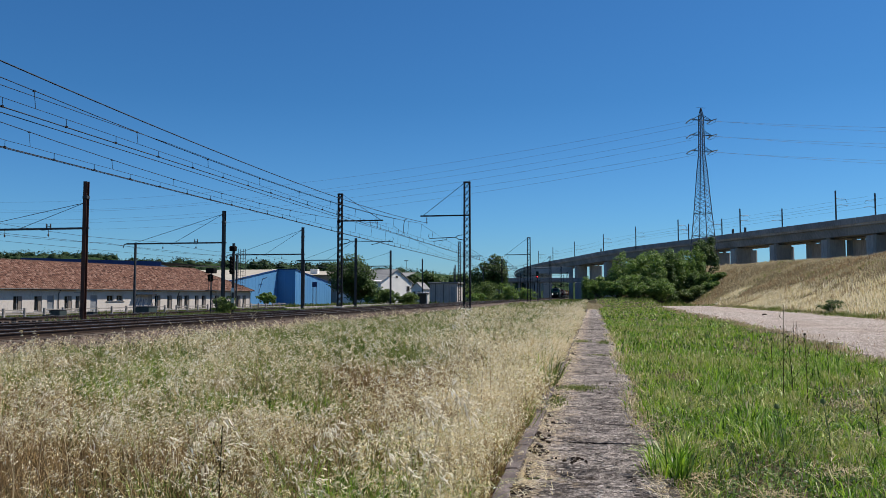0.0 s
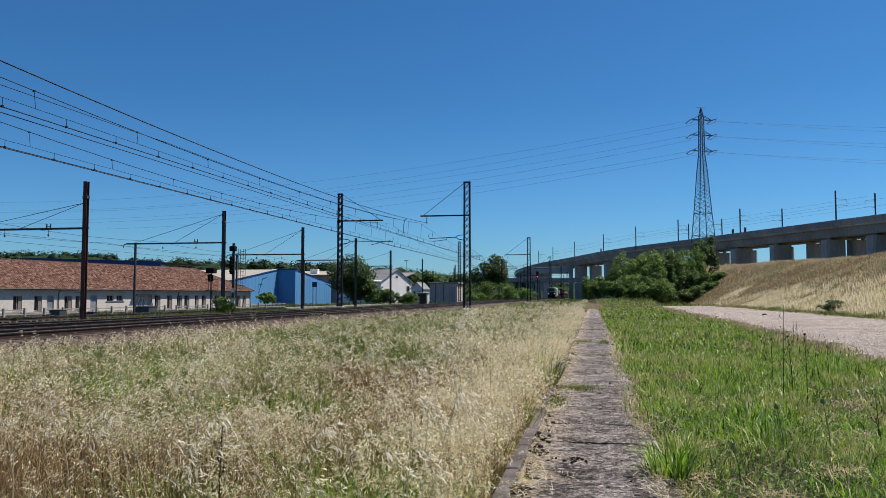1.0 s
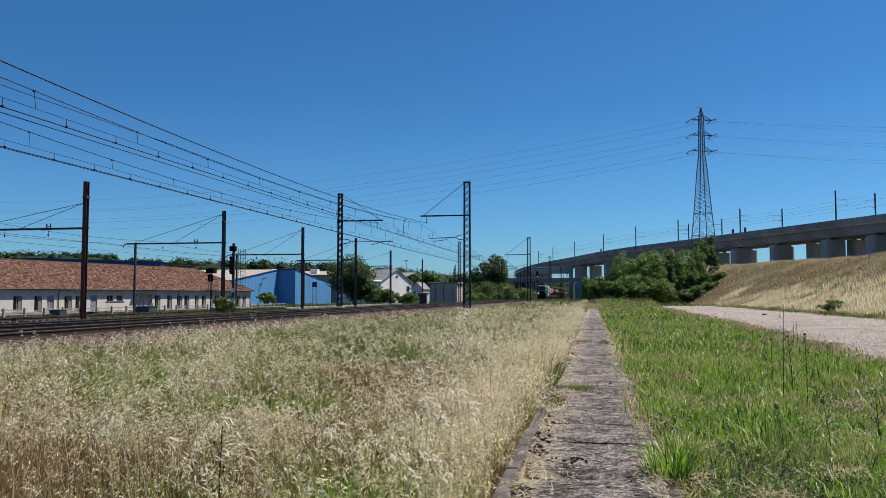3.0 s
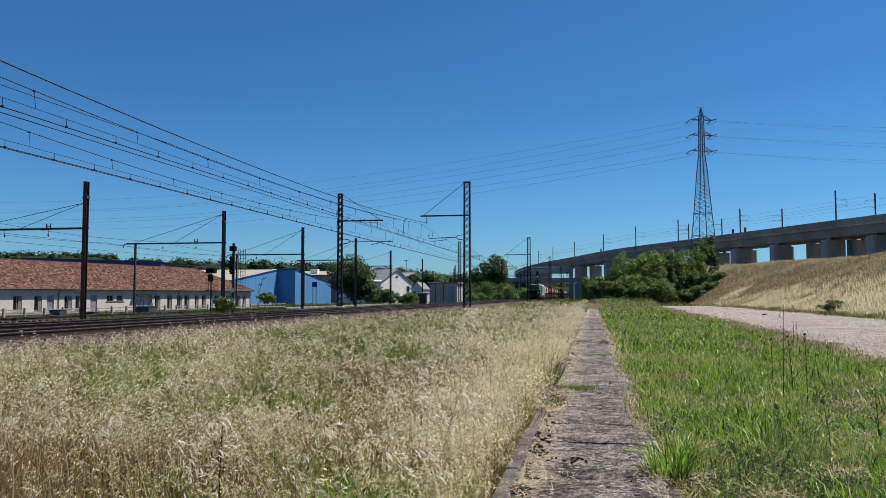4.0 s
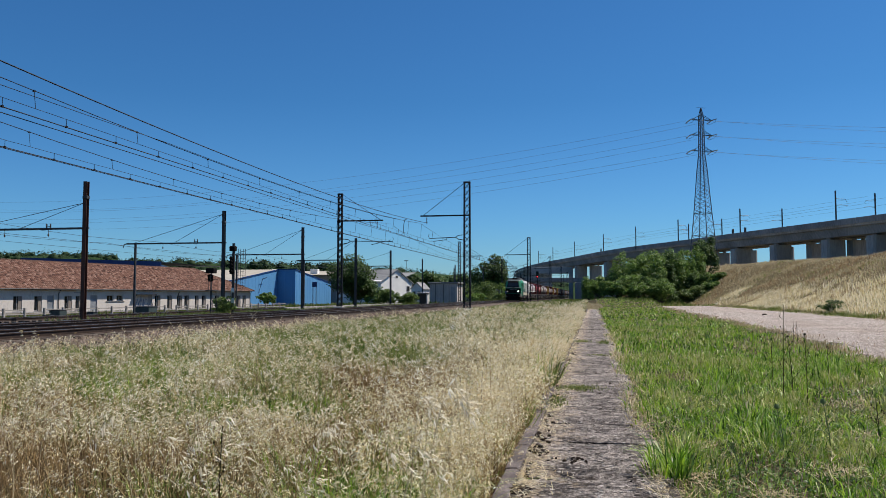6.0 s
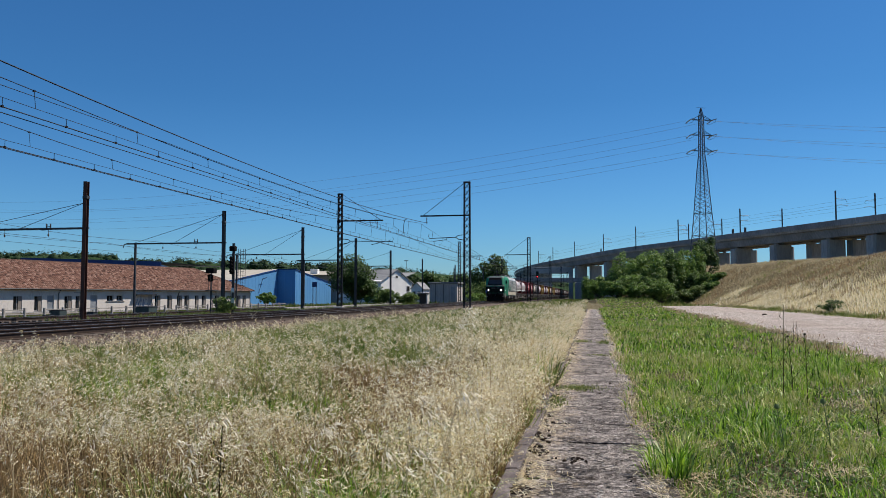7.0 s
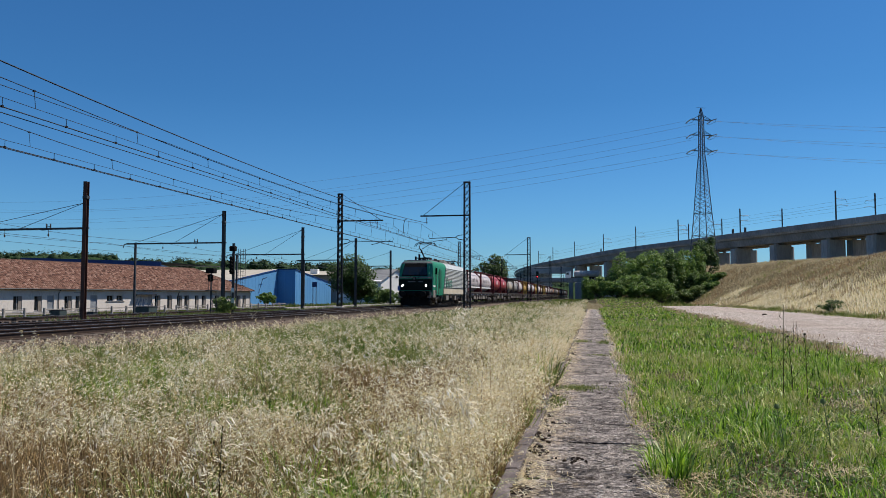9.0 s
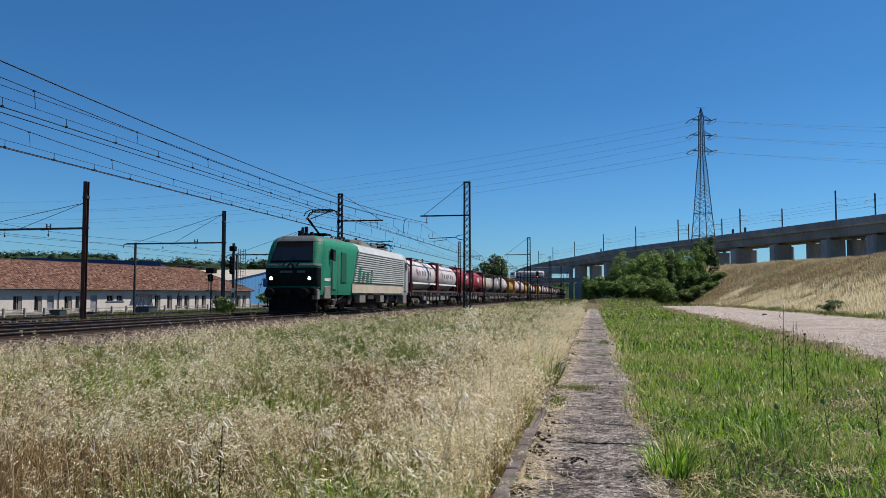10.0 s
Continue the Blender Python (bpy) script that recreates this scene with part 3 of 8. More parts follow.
# ---- overhead line ----
def lattice_mast(x, y, side, base=0.2, height=10.95, half=0.27, reach=4.1, panels=19, tube=3.3, deep=0.5):
    """Riveted lattice mast; side: +1 or -1, the way its arm points along x."""
    t = thing("catenary_mast", "dark riveted lattice steel catenary mast with bracket arm", "catenary mast", pose(x, y, base), "lattice masts along the main line")
    tip = half * 0.85
    for sx in (-1, 1):
        for sy in (-1, 1):
            part("corner_post", Mesh().beam((sx * half, sy * half * deep, -0.4), (sx * tip, sy * tip * deep, height), 0.105), m_lattice, t)
    for k in range(panels):
        z0, z1 = height * k / panels, height * (k + 1) / panels
        w0, w1 = half + (tip - half) * z0 / height, half + (tip - half) * z1 / height
        for s in (-1, 1):
            part("lacing_bar", Mesh().beam((-w0, s * w0 * deep, z0), (w1, s * w1 * deep, z1), 0.09, 0.022), m_lattice, t)
            part("lacing_bar", Mesh().beam((w0, s * (w0 * deep + .02), z0), (-w1, s * (w1 * deep + .02), z1), 0.09, 0.022), m_lattice, t)
            part("lacing_bar", Mesh().beam((s * w0, -w0 * deep, z0), (s * w1, w1 * deep, z1), 0.02, 0.05), m_lattice, t)
    part("cap", Mesh().box(-tip - .08, tip + .08, -tip * deep - .08, tip * deep + .08, height - 0.03, height + 0.09, 0.02), m_lattice, t)
    part("footing", Mesh().box(-0.42, 0.42, -0.42, 0.42, -0.6, 0.12, 0.04), m_grey_wall, t, "grey concrete footing")
    za = 8.33 - base
    part("bracket_arm", Mesh().beam((-side * 0.3, 0, za), (side * reach, 0, za), 0.10, 0.12), m_lattice, t)
    part("stay_rod", Mesh().tube([(side * 0.2, 0, height), (side * (reach - 0.25), 0, za + 0.05)], 0.022, 5), m_lattice, t)
    ins = Mesh()
    for k in range(4):
        ins.disc((side * (reach - 0.55), 0, za - 0.22 - 0.12 * k), "z", 0.085, 0.05, 8, ((0, 0.5), (0.5, 1), (1, 0.5)))
    ins.tube([(side * (reach - 0.55), 0, za - 0.05), (side * (reach - 0.55), 0, za - 0.72)], 0.02, 5)
    part("insulator", ins, m_insul, t, "brown porcelain insulator string")
    zc = 6.45 - base
    part("arm_fork", Mesh().tube([(side * 0.25, 0, zc + 0.2), (side * 0.75, 0, zc + 0.16), (side * 1.0, 0, zc)], 0.032, 5).tube([(side * 0.25, 0, zc - 0.26), (side * 0.75, 0, zc - 0.18), (side * 1.0, 0, zc)], 0.032, 5), m_lattice, t)
    part("registration_arm", Mesh().tube([(side * 1.0, 0, zc), (side * tube, 0, zc - 0.08)], 0.034, 5), m_lattice, t)
    part("steady_arm", Mesh().tube([(side * (tube - 1.5), 0, zc - 0.04), (side * (tube - 1.5), 0, zc - 0.2), (side * (tube - 0.3), 0, zc - 0.34)] if side < 0 else [(side * (tube - 0.2), 0, zc), (side * (tube - 0.9), 0, zc - 0.12), (side * (tube - 2.0), 0, zc - 0.36)], 0.026, 5), m_lattice, t)
    part("arm_hook", Mesh().tube([(side * tube, 0, zc - 0.08), (side * (tube + 0.1), 0, zc + 0.15), (side * (tube + 0.02), 0, zc + 0.3)], 0.018, 5), m_lattice, t)
    return t


ROW_B, ROW_C, SPAN = -10.62, -23.0, 66.3
mast_b = lattice_mast(ROW_B, 67, -1)
mast_c = lattice_mast(ROW_C, 70, 1, base=0.3, height=10.5, half=0.2, tube=5.0)
for k in range(1, 5):
    copy_thing(mast_b, pose(ROW_B, 67 + SPAN * k, 0.2))
    copy_thing(mast_c, pose(ROW_C, 70 + SPAN * k, 0.3))


def catenary(xc, y_mast, z_mast, sag, zc, first, period, wide, twin=False):
    """Carrier cable, auxiliary cable and twin contact wires over one track, with their hangers."""
    w = thing("overhead_wire", "dark overhead contact line with carrier cable and droppers", "overhead wire")
    y0 = y_mast - SPAN
    carrier = lambda y: z_mast - sag * 4 * ((y - y0) / SPAN % 1) * (1 - (y - y0) / SPAN % 1)
    stag = lambda y: xc + 0.10 * math.cos(math.pi * (y - y0) / SPAN)
    ys = [y0 + SPAN * k / 16 for k in range(16 * 6 + 1)]
    aux = lambda y: zc + 0.24 + 0.05 * math.cos(2 * math.pi * (y - y0) / SPAN)
    part("carrier_cable", Mesh().tube([(xc, y, carrier(y)) for y in ys], 0.013, 4), m_wire, w)
    part("auxiliary_cable", Mesh().tube([(stag(y), y, aux(y)) for y in ys], 0.008, 4), m_wire, w)
    part("contact_wire", Mesh().tube([(stag(y), y, zc) for y in ys], 0.016, 4), m_wire, w)
    gap = lambda y: 0.08 + wide * float(smooth(66, 40, y))
    part("contact_wire", Mesh().tube([(stag(y) - gap(y), y, zc - 0.012) for y in ys], 0.013, 4), m_wire, w)
    if twin:
        part("second_carrier", Mesh().tube([(xc + 0.02, y, carrier(y) - 0.03 * max(-1.0, min(7.0, 24 - y))) for y in ys[:15]], 0.010, 4), m_wire, w)
    y = first - 4 * period
    while y < y0 + SPAN * 4:
        part("dropper", Mesh().tube([(xc, y, carrier(y)), (stag(y), y, aux(y))], 0.010, 4).box(xc - 0.025, xc + 0.025, y - 0.03, y + 0.03, carrier(y) - 0.03, carrier(y) + 0.02), m_wire, w)
        for q in (0.26, 0.75):
            u = y + q * period
            part("dropper", Mesh().tube([(stag(u), u, aux(u)), (stag(u), u, zc)], 0.010, 4).box(stag(u) - 0.03, stag(u) + 0.03, u - 0.03, u + 0.03, zc - 0.02, zc + 0.04), m_wire, w)
        y += period
    return w


catenary(-14.75, 67, 7.72, 1.02, 6.19, 18.6, 4.9, 0.37, True)
catenary(-18.3, 70, 8.05, 1.5, 6.09, 22.9, 4.6, 0.0)
feeder = thing("feeder_cable", "thick dark feeder cable strung above the track", "cable")
part("strand", Mesh().tube([(-14.1, -5 + 4 * k, 7.74 - 0.87 * (1 - ((-5 + 4 * k - 34) / 33.5) ** 2)) for k in range(19)], 0.019, 5), m_wire, feeder)
jumper = thing("jumper_cable", "curved dark jumper cable between the overhead wires", "cable")
part("strand", Mesh().tube([(-14.3, 60, 7.35), (-14.5, 60.4, 7.45), (-14.6, 60.3, 7.0), (-14.6, 60.2, 6.3), (-14.75, 60.1, 6.17)], 0.02, 5), m_wire, jumper)


def steel_pole(x, y, height, reach, post_drop, label_mat, arm_z, stays=2, flange=0.13, mat=None, z0=-0.15, stay_z=0.3):
    """Rolled H-section pole that carries a beam over the sidings, with the far post of the portal."""
    t = thing("siding_pole", label_mat, "catenary pole", pose(x, y, z0), "poles along the sidings")
    m = Mesh()
    f, w = flange, 0.02
    m.box(-f, f, -f, -f + w, -0.4, height).box(-f, f, f - w, f, -0.4, height).box(-w / 2, w / 2, -f + w, f - w, -0.4, height)
    part("column", m, mat or m_hpole, t)
    part("base_plate", Mesh().box(-0.3, 0.3, -0.3, 0.3, -0.4, -0.02, 0.03), m_grey_wall, t, "concrete footing")
    if reach:
        za = arm_z - z0
        part("portal_beam", Mesh().beam((0.25, 0, za), (-reach, 0, za), 0.11, 0.13), m_greypole, t)
        if post_drop:
            part("portal_post", Mesh().beam((-reach + 0.9, 0, za), (-reach + 0.9, 0, -0.4), 0.16), mat or m_hpole, t)
        part("beam_end", Mesh().tube([(-reach, 0, za), (-reach - 0.25, 0, za - 0.06), (-reach - 0.33, 0, za - 0.35)], 0.05, 6), m_greypole, t)
        for k in range(stays):
            part("stay_rod", Mesh().tube([(-0.1, 0, height - stay_z), (-reach * (0.92 - 0.42 * k), 0, za + 0.06)], 0.018, 4), m_wire, t)
        for q in (0.28, 0.62):
            if q < 0.5 and reach > 9.5:
                c = Mesh().box(-reach * q - 0.16, -reach * q - 0.12, -0.05, 0.05, za - 0.06, za + 0.34).box(-reach * q + 0.12, -reach * q + 0.16, -0.05, 0.05, za - 0.06, za + 0.34)
                part("clamp", c.box(-reach * q - 0.16, -reach * q + 0.16, -0.05, 0.05, za + 0.12, za + 0.16), m_greypole, t)
            part("hanger", Mesh().tube([(-reach * q, 0, za), (-reach * q, 0, za - 0.5)], 0.018, 4).disc((-reach * q, 0, za - 0.5), "z", 0.055, 0.2, 8, ((0, 0.4), (0.3, 1), (0.7, 1), (1, 0.4))), m_insul, t)
    part("cap_bracket", Mesh().box(-f - 0.03, f + 0.03, -f - 0.03, f + 0.03, height - 1.15, height - 0.95, 0.02), m_greypole, t)
    return t


BROWN, GREY = "rust-brown steel H-section pole carrying a siding wire beam", "grey steel H-section pole carrying a siding wire beam"
steel_pole(-32.4, 46, 9.0, 9.6, True, BROWN, 5.79, flange=0.135, stay_z=1.4)
steel_pole(-32.6, 66, 9.2, 9.6, True, GREY, 6.18, mat=m_greypole)
steel_pole(-31.2, 82, 9.05, 8.6, True, GREY, 5.95, mat=m_greypole)
steel_pole(-30.5, 99.4, 9.1, 8.0, True, GREY, 6.1, mat=m_greypole, flange=0.13)
steel_pole(-32.7, 126, 9.0, 8.0, False, GREY, 6.3, mat=m_greypole, flange=0.13, stays=1)
for x, y, h in ((-33, 152, 8.8), (-31, 178, 8.6), (-27, 196, 8.4), (-26.5, 232, 8.6), (-24.5, 262, 8.4), (-36, 205, 8.8), (-21, 232, 8.2), (-22, 290, 8.6), (-9.5, 262, 8.4), (-7.5, 300, 8.4)):
    steel_pole(x, y, h, 0, False, "plain dark steel pole beside the sidings", 6, mat=m_greypole, flange=0.11)
for xa, z in ((-35.6, 5.35), (-40.2, 5.3)):
    w = thing("siding_wire", "thin dark contact wire over the sidings", "overhead wire")
    part("strand", Mesh().tube([(xa, 20 + 5 * k, z + 0.55 - 0.25 * math.sin(math.pi * (5 * k % 20) / 20)) for k in range(30)], 0.011, 4), m_wire, w)
    part("lower_strand", Mesh().tube([(xa, 20 + 5 * k, z - 0.1) for k in range(30)], 0.011, 4), m_wire, w)


def signal_mast(x, y, z0, h, lit, low=False):
    t = thing("railway_signal", "black railway signal with hooded head on a post" if not lit else "dark railway signal showing a red light", "railway signal", pose(x, y, z0))
    part("post", Mesh().tube([(0, 0, -0.3), (0, 0, h)], 0.07, 8), m_greypole, t)
    ladder = Mesh()
    for s in (-0.18, 0.18):
        ladder.beam((0.35 + s, 0.1, -0.1), (0.2 + s, 0.1, h - 0.9), 0.03)
    k = 0.2
    while k < h - 1:
        ladder.beam((0.35 - 0.15 * k / h - 0.18, 0.1, k), (0.35 - 0.15 * k / h + 0.18, 0.1, k), 0.022)
        k += 0.3
    part("ladder", ladder, m_greypole, t)
    part("platform", Mesh().box(-0.4, 0.45, -0.25, 0.35, h - 1.05, h - 1.0).beam((-0.4, 0.35, h - 1), (-0.4, 0.35, h - 0.1), 0.03).beam((0.45, 0.35, h - 1), (0.45, 0.35, h - 0.1), 0.03).beam((-0.4, 0.35, h - 0.1), (0.45, 0.35, h - 0.1), 0.03), m_greypole, t)
    back = Mesh()
    tall = 0.3 if low else 0.55
    pts = [(-0.16, h - tall), (0.16, h - tall), (0.22, h - tall + 0.1), (0.22, h + tall - 0.1), (0.16, h + tall), (-0.16, h + tall), (-0.22, h + tall - 0.1), (-0.22, h - tall + 0.1)]
    back.loft([[(a, -0.16, b) for a, b in pts], [(a, -0.10, b) for a, b in pts]])
    part("target_board", back, m_black, t)
    for q in ((0.13, -0.13) if low else (0.35, 0.0, -0.35)):
        hood = part("hood", Mesh().loft([[(0.12 * math.cos(a), -0.16, h + q + 0.12 * math.sin(a)) for a in np.linspace(0, 2 * math.pi, 12, False)],
                                         [(0.13 * math.cos(a), -0.42 + 0.1 * (math.sin(a) < 0), h + q + 0.13 * math.sin(a)) for a in np.linspace(0, 2 * math.pi, 12, False)]], caps=False), m_black, t)
        on = lit and q == -0.35
        part("lens", Mesh().disc((0, -0.19, h + q), "y", 0.1, 0.02, 12), m_red_light if on else m_glass, t, "glowing red lens" if on else "dark lens")
    return t


signal_mast(-9.3, 134.5, 0.1, 4.9, True)
t = signal_mast(-31.7, 62, -0.2, 3.1, False, True)
part("neck", Mesh().tube([(0, 0, 3.0), (0, 0, 3.6)], 0.07, 8), m_greypole, t)
part("sight_box", Mesh().box(-0.38, 0.36, -0.3, 0.3, 3.5, 3.95, 0.04), m_black, t, "black boxy hood")


def signal_gantry_head():
    t = thing("speaker_mast", "slim grey lattice mast with lamps and loudspeaker boxes", "mast", pose(-30.9, 64.5, -0.2))
    part("column", Mesh().beam((0, 0, -0.2), (0, 0, 6.2), 0.2, 0.16), m_greypole, t)
    part("lamp_box", Mesh().box(-0.32, 0.2, -0.25, 0.25, 5.5, 5.95, 0.05), m_black, t)
    sb = Mesh()
    for k in range(5):
        sb.disc((-0.12, -0.35, 3.75 + 0.28 * k), "y", 0.12, 0.22, 12)
    part("lamp_cluster", sb, m_black, t)
    part("plate", Mesh().box(-0.3, 0.06, -0.14, -0.1, 3.5, 5.05), m_black, t)
    cage = Mesh()
    for sx in (0.55, 1.0):
        for sy in (-0.22, 0.22):
            cage.beam((sx, sy, 2.2), (sx, sy, 5.7), 0.03)
    for k in range(12):
        z = 2.2 + 0.3 * k
        cage.beam((0.55, -0.22, z), (1.0, -0.22, z), 0.02).beam((0.55, 0.22, z), (1.0, 0.22, z), 0.02).beam((1.0, -0.22, z), (1.0, 0.22, z), 0.02)
    part("ladder_cage", cage, m_greypole, t)
    part("white_band", Mesh().box(-0.13, 0.13, -0.11, -0.1, 1.0, 1.4).box(-0.13, 0.13, -0.11, -0.1, 1.9, 2.3), m_white_paint, t)


signal_gantry_head()


# ---- high-voltage pylon ----
def pylon():
    px, py = 24.5, 186.0
    t = thing("transmission_tower", "tall grey lattice steel power pylon", "pylon", pose(px, py, 0, 0, 0, 20))
    prof = [(0, 2.95), (12, 2.05), (20, 1.45), (30, 0.82), (33.5, 0.52), (42.2, 0.40), (44.1, 0.05)]
    hw = lambda z: float(np.interp(z, [p[0] for p in prof], [p[1] for p in prof]))
    for sx in (-1, 1):
        for sy in (-1, 1):
            part("leg", Mesh().tube([(sx * hw(z), sy * hw(z), z) for z, _ in prof], 0.10, 4), m_pylon, t)
    levels = [0, 6.5, 12, 15, 17.6, 20]
    while levels[-1] < 33:
        levels.append(levels[-1] + max(0.85, hw(levels[-1]) * 0.72))
    while levels[-1] < 42:
        levels.append(levels[-1] + 0.95)
    for ax in range(4):
        m = Mesh()
        turn = lambda a, z: {0: (a, -hw(z), z), 1: (a, hw(z), z), 2: (-hw(z), a, z), 3: (hw(z), a, z)}[ax]
        for z0, z1 in zip(levels, levels[1:]):
            m.beam(turn(-hw(z0), z0), turn(hw(z1), z1), 0.055)
            m.beam(turn(hw(z0), z0), turn(-hw(z1), z1), 0.055)
            if z0 in (12, 15, 20) or z0 == 6.5:
                m.beam(turn(-hw(z0), z0), turn(hw(z0), z0), 0.12)
        part("bracing", m, m_pylon, t)
    for k, z in enumerate((34.3, 37.9, 41.4)):
        for s in (-1, 1):
            arm = Mesh()
            tip = (s * 2.6, 0, z)
            for sy in (-1, 1):
                arm.beam((s * 0.5, sy * 0.5, z), tip, 0.1).beam((s * 0.5, sy * 0.5, z + 0.9), tip, 0.08)
            part("cross_arm", arm, m_pylon, t)
            for e in (-1, 1):
                part("insulator", Mesh().tube([(s * 2.6, 0, z), (s * 2.6 + e * 0.2, e * 2.6, z - 0.25)], 0.12, 6), m_glass_ins, t, "pale glass insulator string")
            part("jumper", Mesh().tube([(s * 2.6 - 0.2, -2.6, z - 0.25), (s * 2.6, -1.2, z - 0.75), (s * 2.6, 1.2, z - 0.75), (s * 2.6 + 0.2, 2.6, z - 0.25)], 0.035, 4), m_wire, t)
    part("peak", Mesh().beam((-1.1, 0, 44.2), (1.1, 0, 44.2), 0.07), m_pylon, t)


m_glass_ins = material("pale_insulator_glass", [(0.45, 0.52, 0.56), (0.6, 0.66, 0.7)], 0.3, bump=0)
pylon()


def power_lines():
    """Conductors sagging away on both sides of the pylon."""
    for z in (34.2, 37.8, 41.3):
        for s, far_l, far_r in ((-1, (-330, 265), (330, 150)), (1, (-330, 305), (330, 182))):
            a = Vector((24.5 + s * 2.4, 186 + s * 0.9, z))
            w = thing("power_line", "thin dark high-voltage conductor sagging to the pylon", "power line")
            for end, sag in ((far_l, 12.0), (far_r, 11.0)):
                b = Vector((end[0], end[1], z + 5))
                pts = [a.lerp(b, q / 40) - Vector((0, 0, sag * 4 * (q / 40) * (1 - q / 40))) for q in range(41)]
                part("conductor", Mesh().tube(pts, 0.02, 4), m_conductor, w)


m_conductor = material("weathered_conductor", [(0.08, 0.10, 0.14), (0.11, 0.13, 0.17)], 0.7, bump=0)
power_lines()

# ---- viaduct ----
def viaduct():
    pts = [(112, 60), (86, 118), (70, 152), (57.6, 177.6), (45.6, 204.2), (36.8, 224), (25.1, 251), (13.6, 276), (3.0, 305), (-8.5, 345), (-19.6, 382), (-28.6, 414), (-42, 475), (-53, 545), (-62, 640), (-67, 760), (-66, 900)]
    line, total = spline(pts, 130)
    d = np.gradient(line, axis=0)
    d /= np.linalg.norm(d, axis=1)[:, None]
    nrm = np.stack([d[:, 1], -d[:, 0]], 1)
    TOP = 18.2
    t = thing("viaduct", "long curved grey concrete railway viaduct on wall piers", "viaduct")

    def run(name, sec, lo=0, hi=None, label=""):
        rings = []
        for p, n in list(zip(line, nrm))[lo:hi]:
            rings.append([(p[0] + n[0] * u, p[1] + n[1] * u, z) for u, z in sec])
        part(name, Mesh().loft(rings), m_concrete, t, label)

    box = lambda u0, u1, z0, z1: [(u0, z0), (u1, z0), (u1, z1), (u0, z1)]
    run("deck_slab", box(0.55, 12.6, TOP - 1.75, TOP - 1.24))
    run("girder", [(1.6, TOP - 3.6), (5.2, TOP - 3.6), (5.4, TOP - 1.75), (1.1, TOP - 1.75)])
    run("girder", [(7.8, TOP - 3.6), (11.4, TOP - 3.6), (11.9, TOP - 1.75), (7.6, TOP - 1.75)])
    step = total / 129
    # cornice panels with open joints
    for j in range(0, 129, 2):
        for u0, u1 in ((0.0, 0.28), (12.75, 13.0)):
            a, b = j, min(j + 2, 129)
            rings = []
            for q in np.linspace(0.01, 0.99, 3):
                f = a + (b - a) * q
                p = [np.interp(f, range(130), line[:, c]) for c in (0, 1)]
                n = [np.interp(f, range(130), nrm[:, c]) for c in (0, 1)]
                rings.append([(p[0] + n[0] * u, p[1] + n[1] * u, z) for u, z in box(u0, u1, TOP - 1.3, TOP)])
            part("parapet_panel", Mesh().loft(rings), m_concrete, t)
    # wall piers with a cap beam
    rear = [408.0 + 21 * k for k in range(21)]
    near = [9.0, 29.0, 49.0, 69.0, 88.0, 104.0, 118.0, 132.5, 146.3, 165.0, 182.0, 199.0, 220.0, 244.0, 268.0, 311.0] + rear
    far = [12.0, 33.0, 53.0, 73.0, 92.0, 110.0, 128.0, 145.2, 159.0, 172.0, 188.0, 201.2, 226.0, 250.0, 274.0, 309.0] + rear
    for at, u0 in [(s, 1.2) for s in near] + [(s, 7.2) for s in far]:
        f = at / step
        p = np.array([np.interp(f, range(130), line[:, c]) for c in (0, 1)])
        n = np.array([np.interp(f, range(130), nrm[:, c]) for c in (0, 1)])
        dd = np.array([-n[1], n[0]])
        reach = (p[0] + n[0] * u0, p[0] + n[0] * (u0 + 5.0))
        if reach[1] < -21.5 or reach[0] > -11.5:
            ring = lambda u0, u1, w, z: [(*(p + n * u + dd * v), z) for u, v in ((u0, -w), (u0 + 0.5, -w - 0.25), (u1 - 0.5, -w - 0.25), (u1, -w), (u1, w), (u1 - 0.5, w + 0.25), (u0 + 0.5, w + 0.25), (u0, w))]
            part("pier", Mesh().loft([ring(u0, u0 + 5.0, 0.95, -1), ring(u0, u0 + 5.0, 0.95, TOP - 4.0)]), m_pier, t, "broad grey concrete pier")
            for u in (u0 + 0.9, u0 + 3.3):
                part("bearing", Mesh().loft([ring(u, u + 0.8, 0.3, TOP - 4.0), ring(u, u + 0.8, 0.3, TOP - 3.6)]), m_grey_wall, t)
    return line, nrm, total


line, nrm, total = viaduct()


def viaduct_mast(p, n, u, side):
    t = thing("catenary_mast", "slim dark steel mast standing on the viaduct parapet", "catenary mast", group="masts along the viaduct")
    x, y = p[0] + n[0] * u, p[1] + n[1] * u
    t.matrix_basis = pose(x, y, 16.9, 0, 0, math.degrees(math.atan2(n[1], n[0])))
    part("column", Mesh().box(-0.12, 0.12, -0.12, -0.09, 0, 7.9).box(-0.12, 0.12, 0.09, 0.12, 0, 7.9).box(-0.03, 0.03, -0.09, 0.09, 0, 7.9), m_greypole, t)
    part("upper_bracket", Mesh().tube([(0, 0, 6.1), (side * 2.6, 0, 6.05), (side * 2.9, 0, 5.5)], 0.05, 4), m_greypole, t)
    part("lower_bracket", Mesh().tube([(0, 0, 4.6), (side * 1.6, 0, 4.75), (side * 3.2, 0, 4.6)], 0.045, 4), m_greypole, t)
    return t


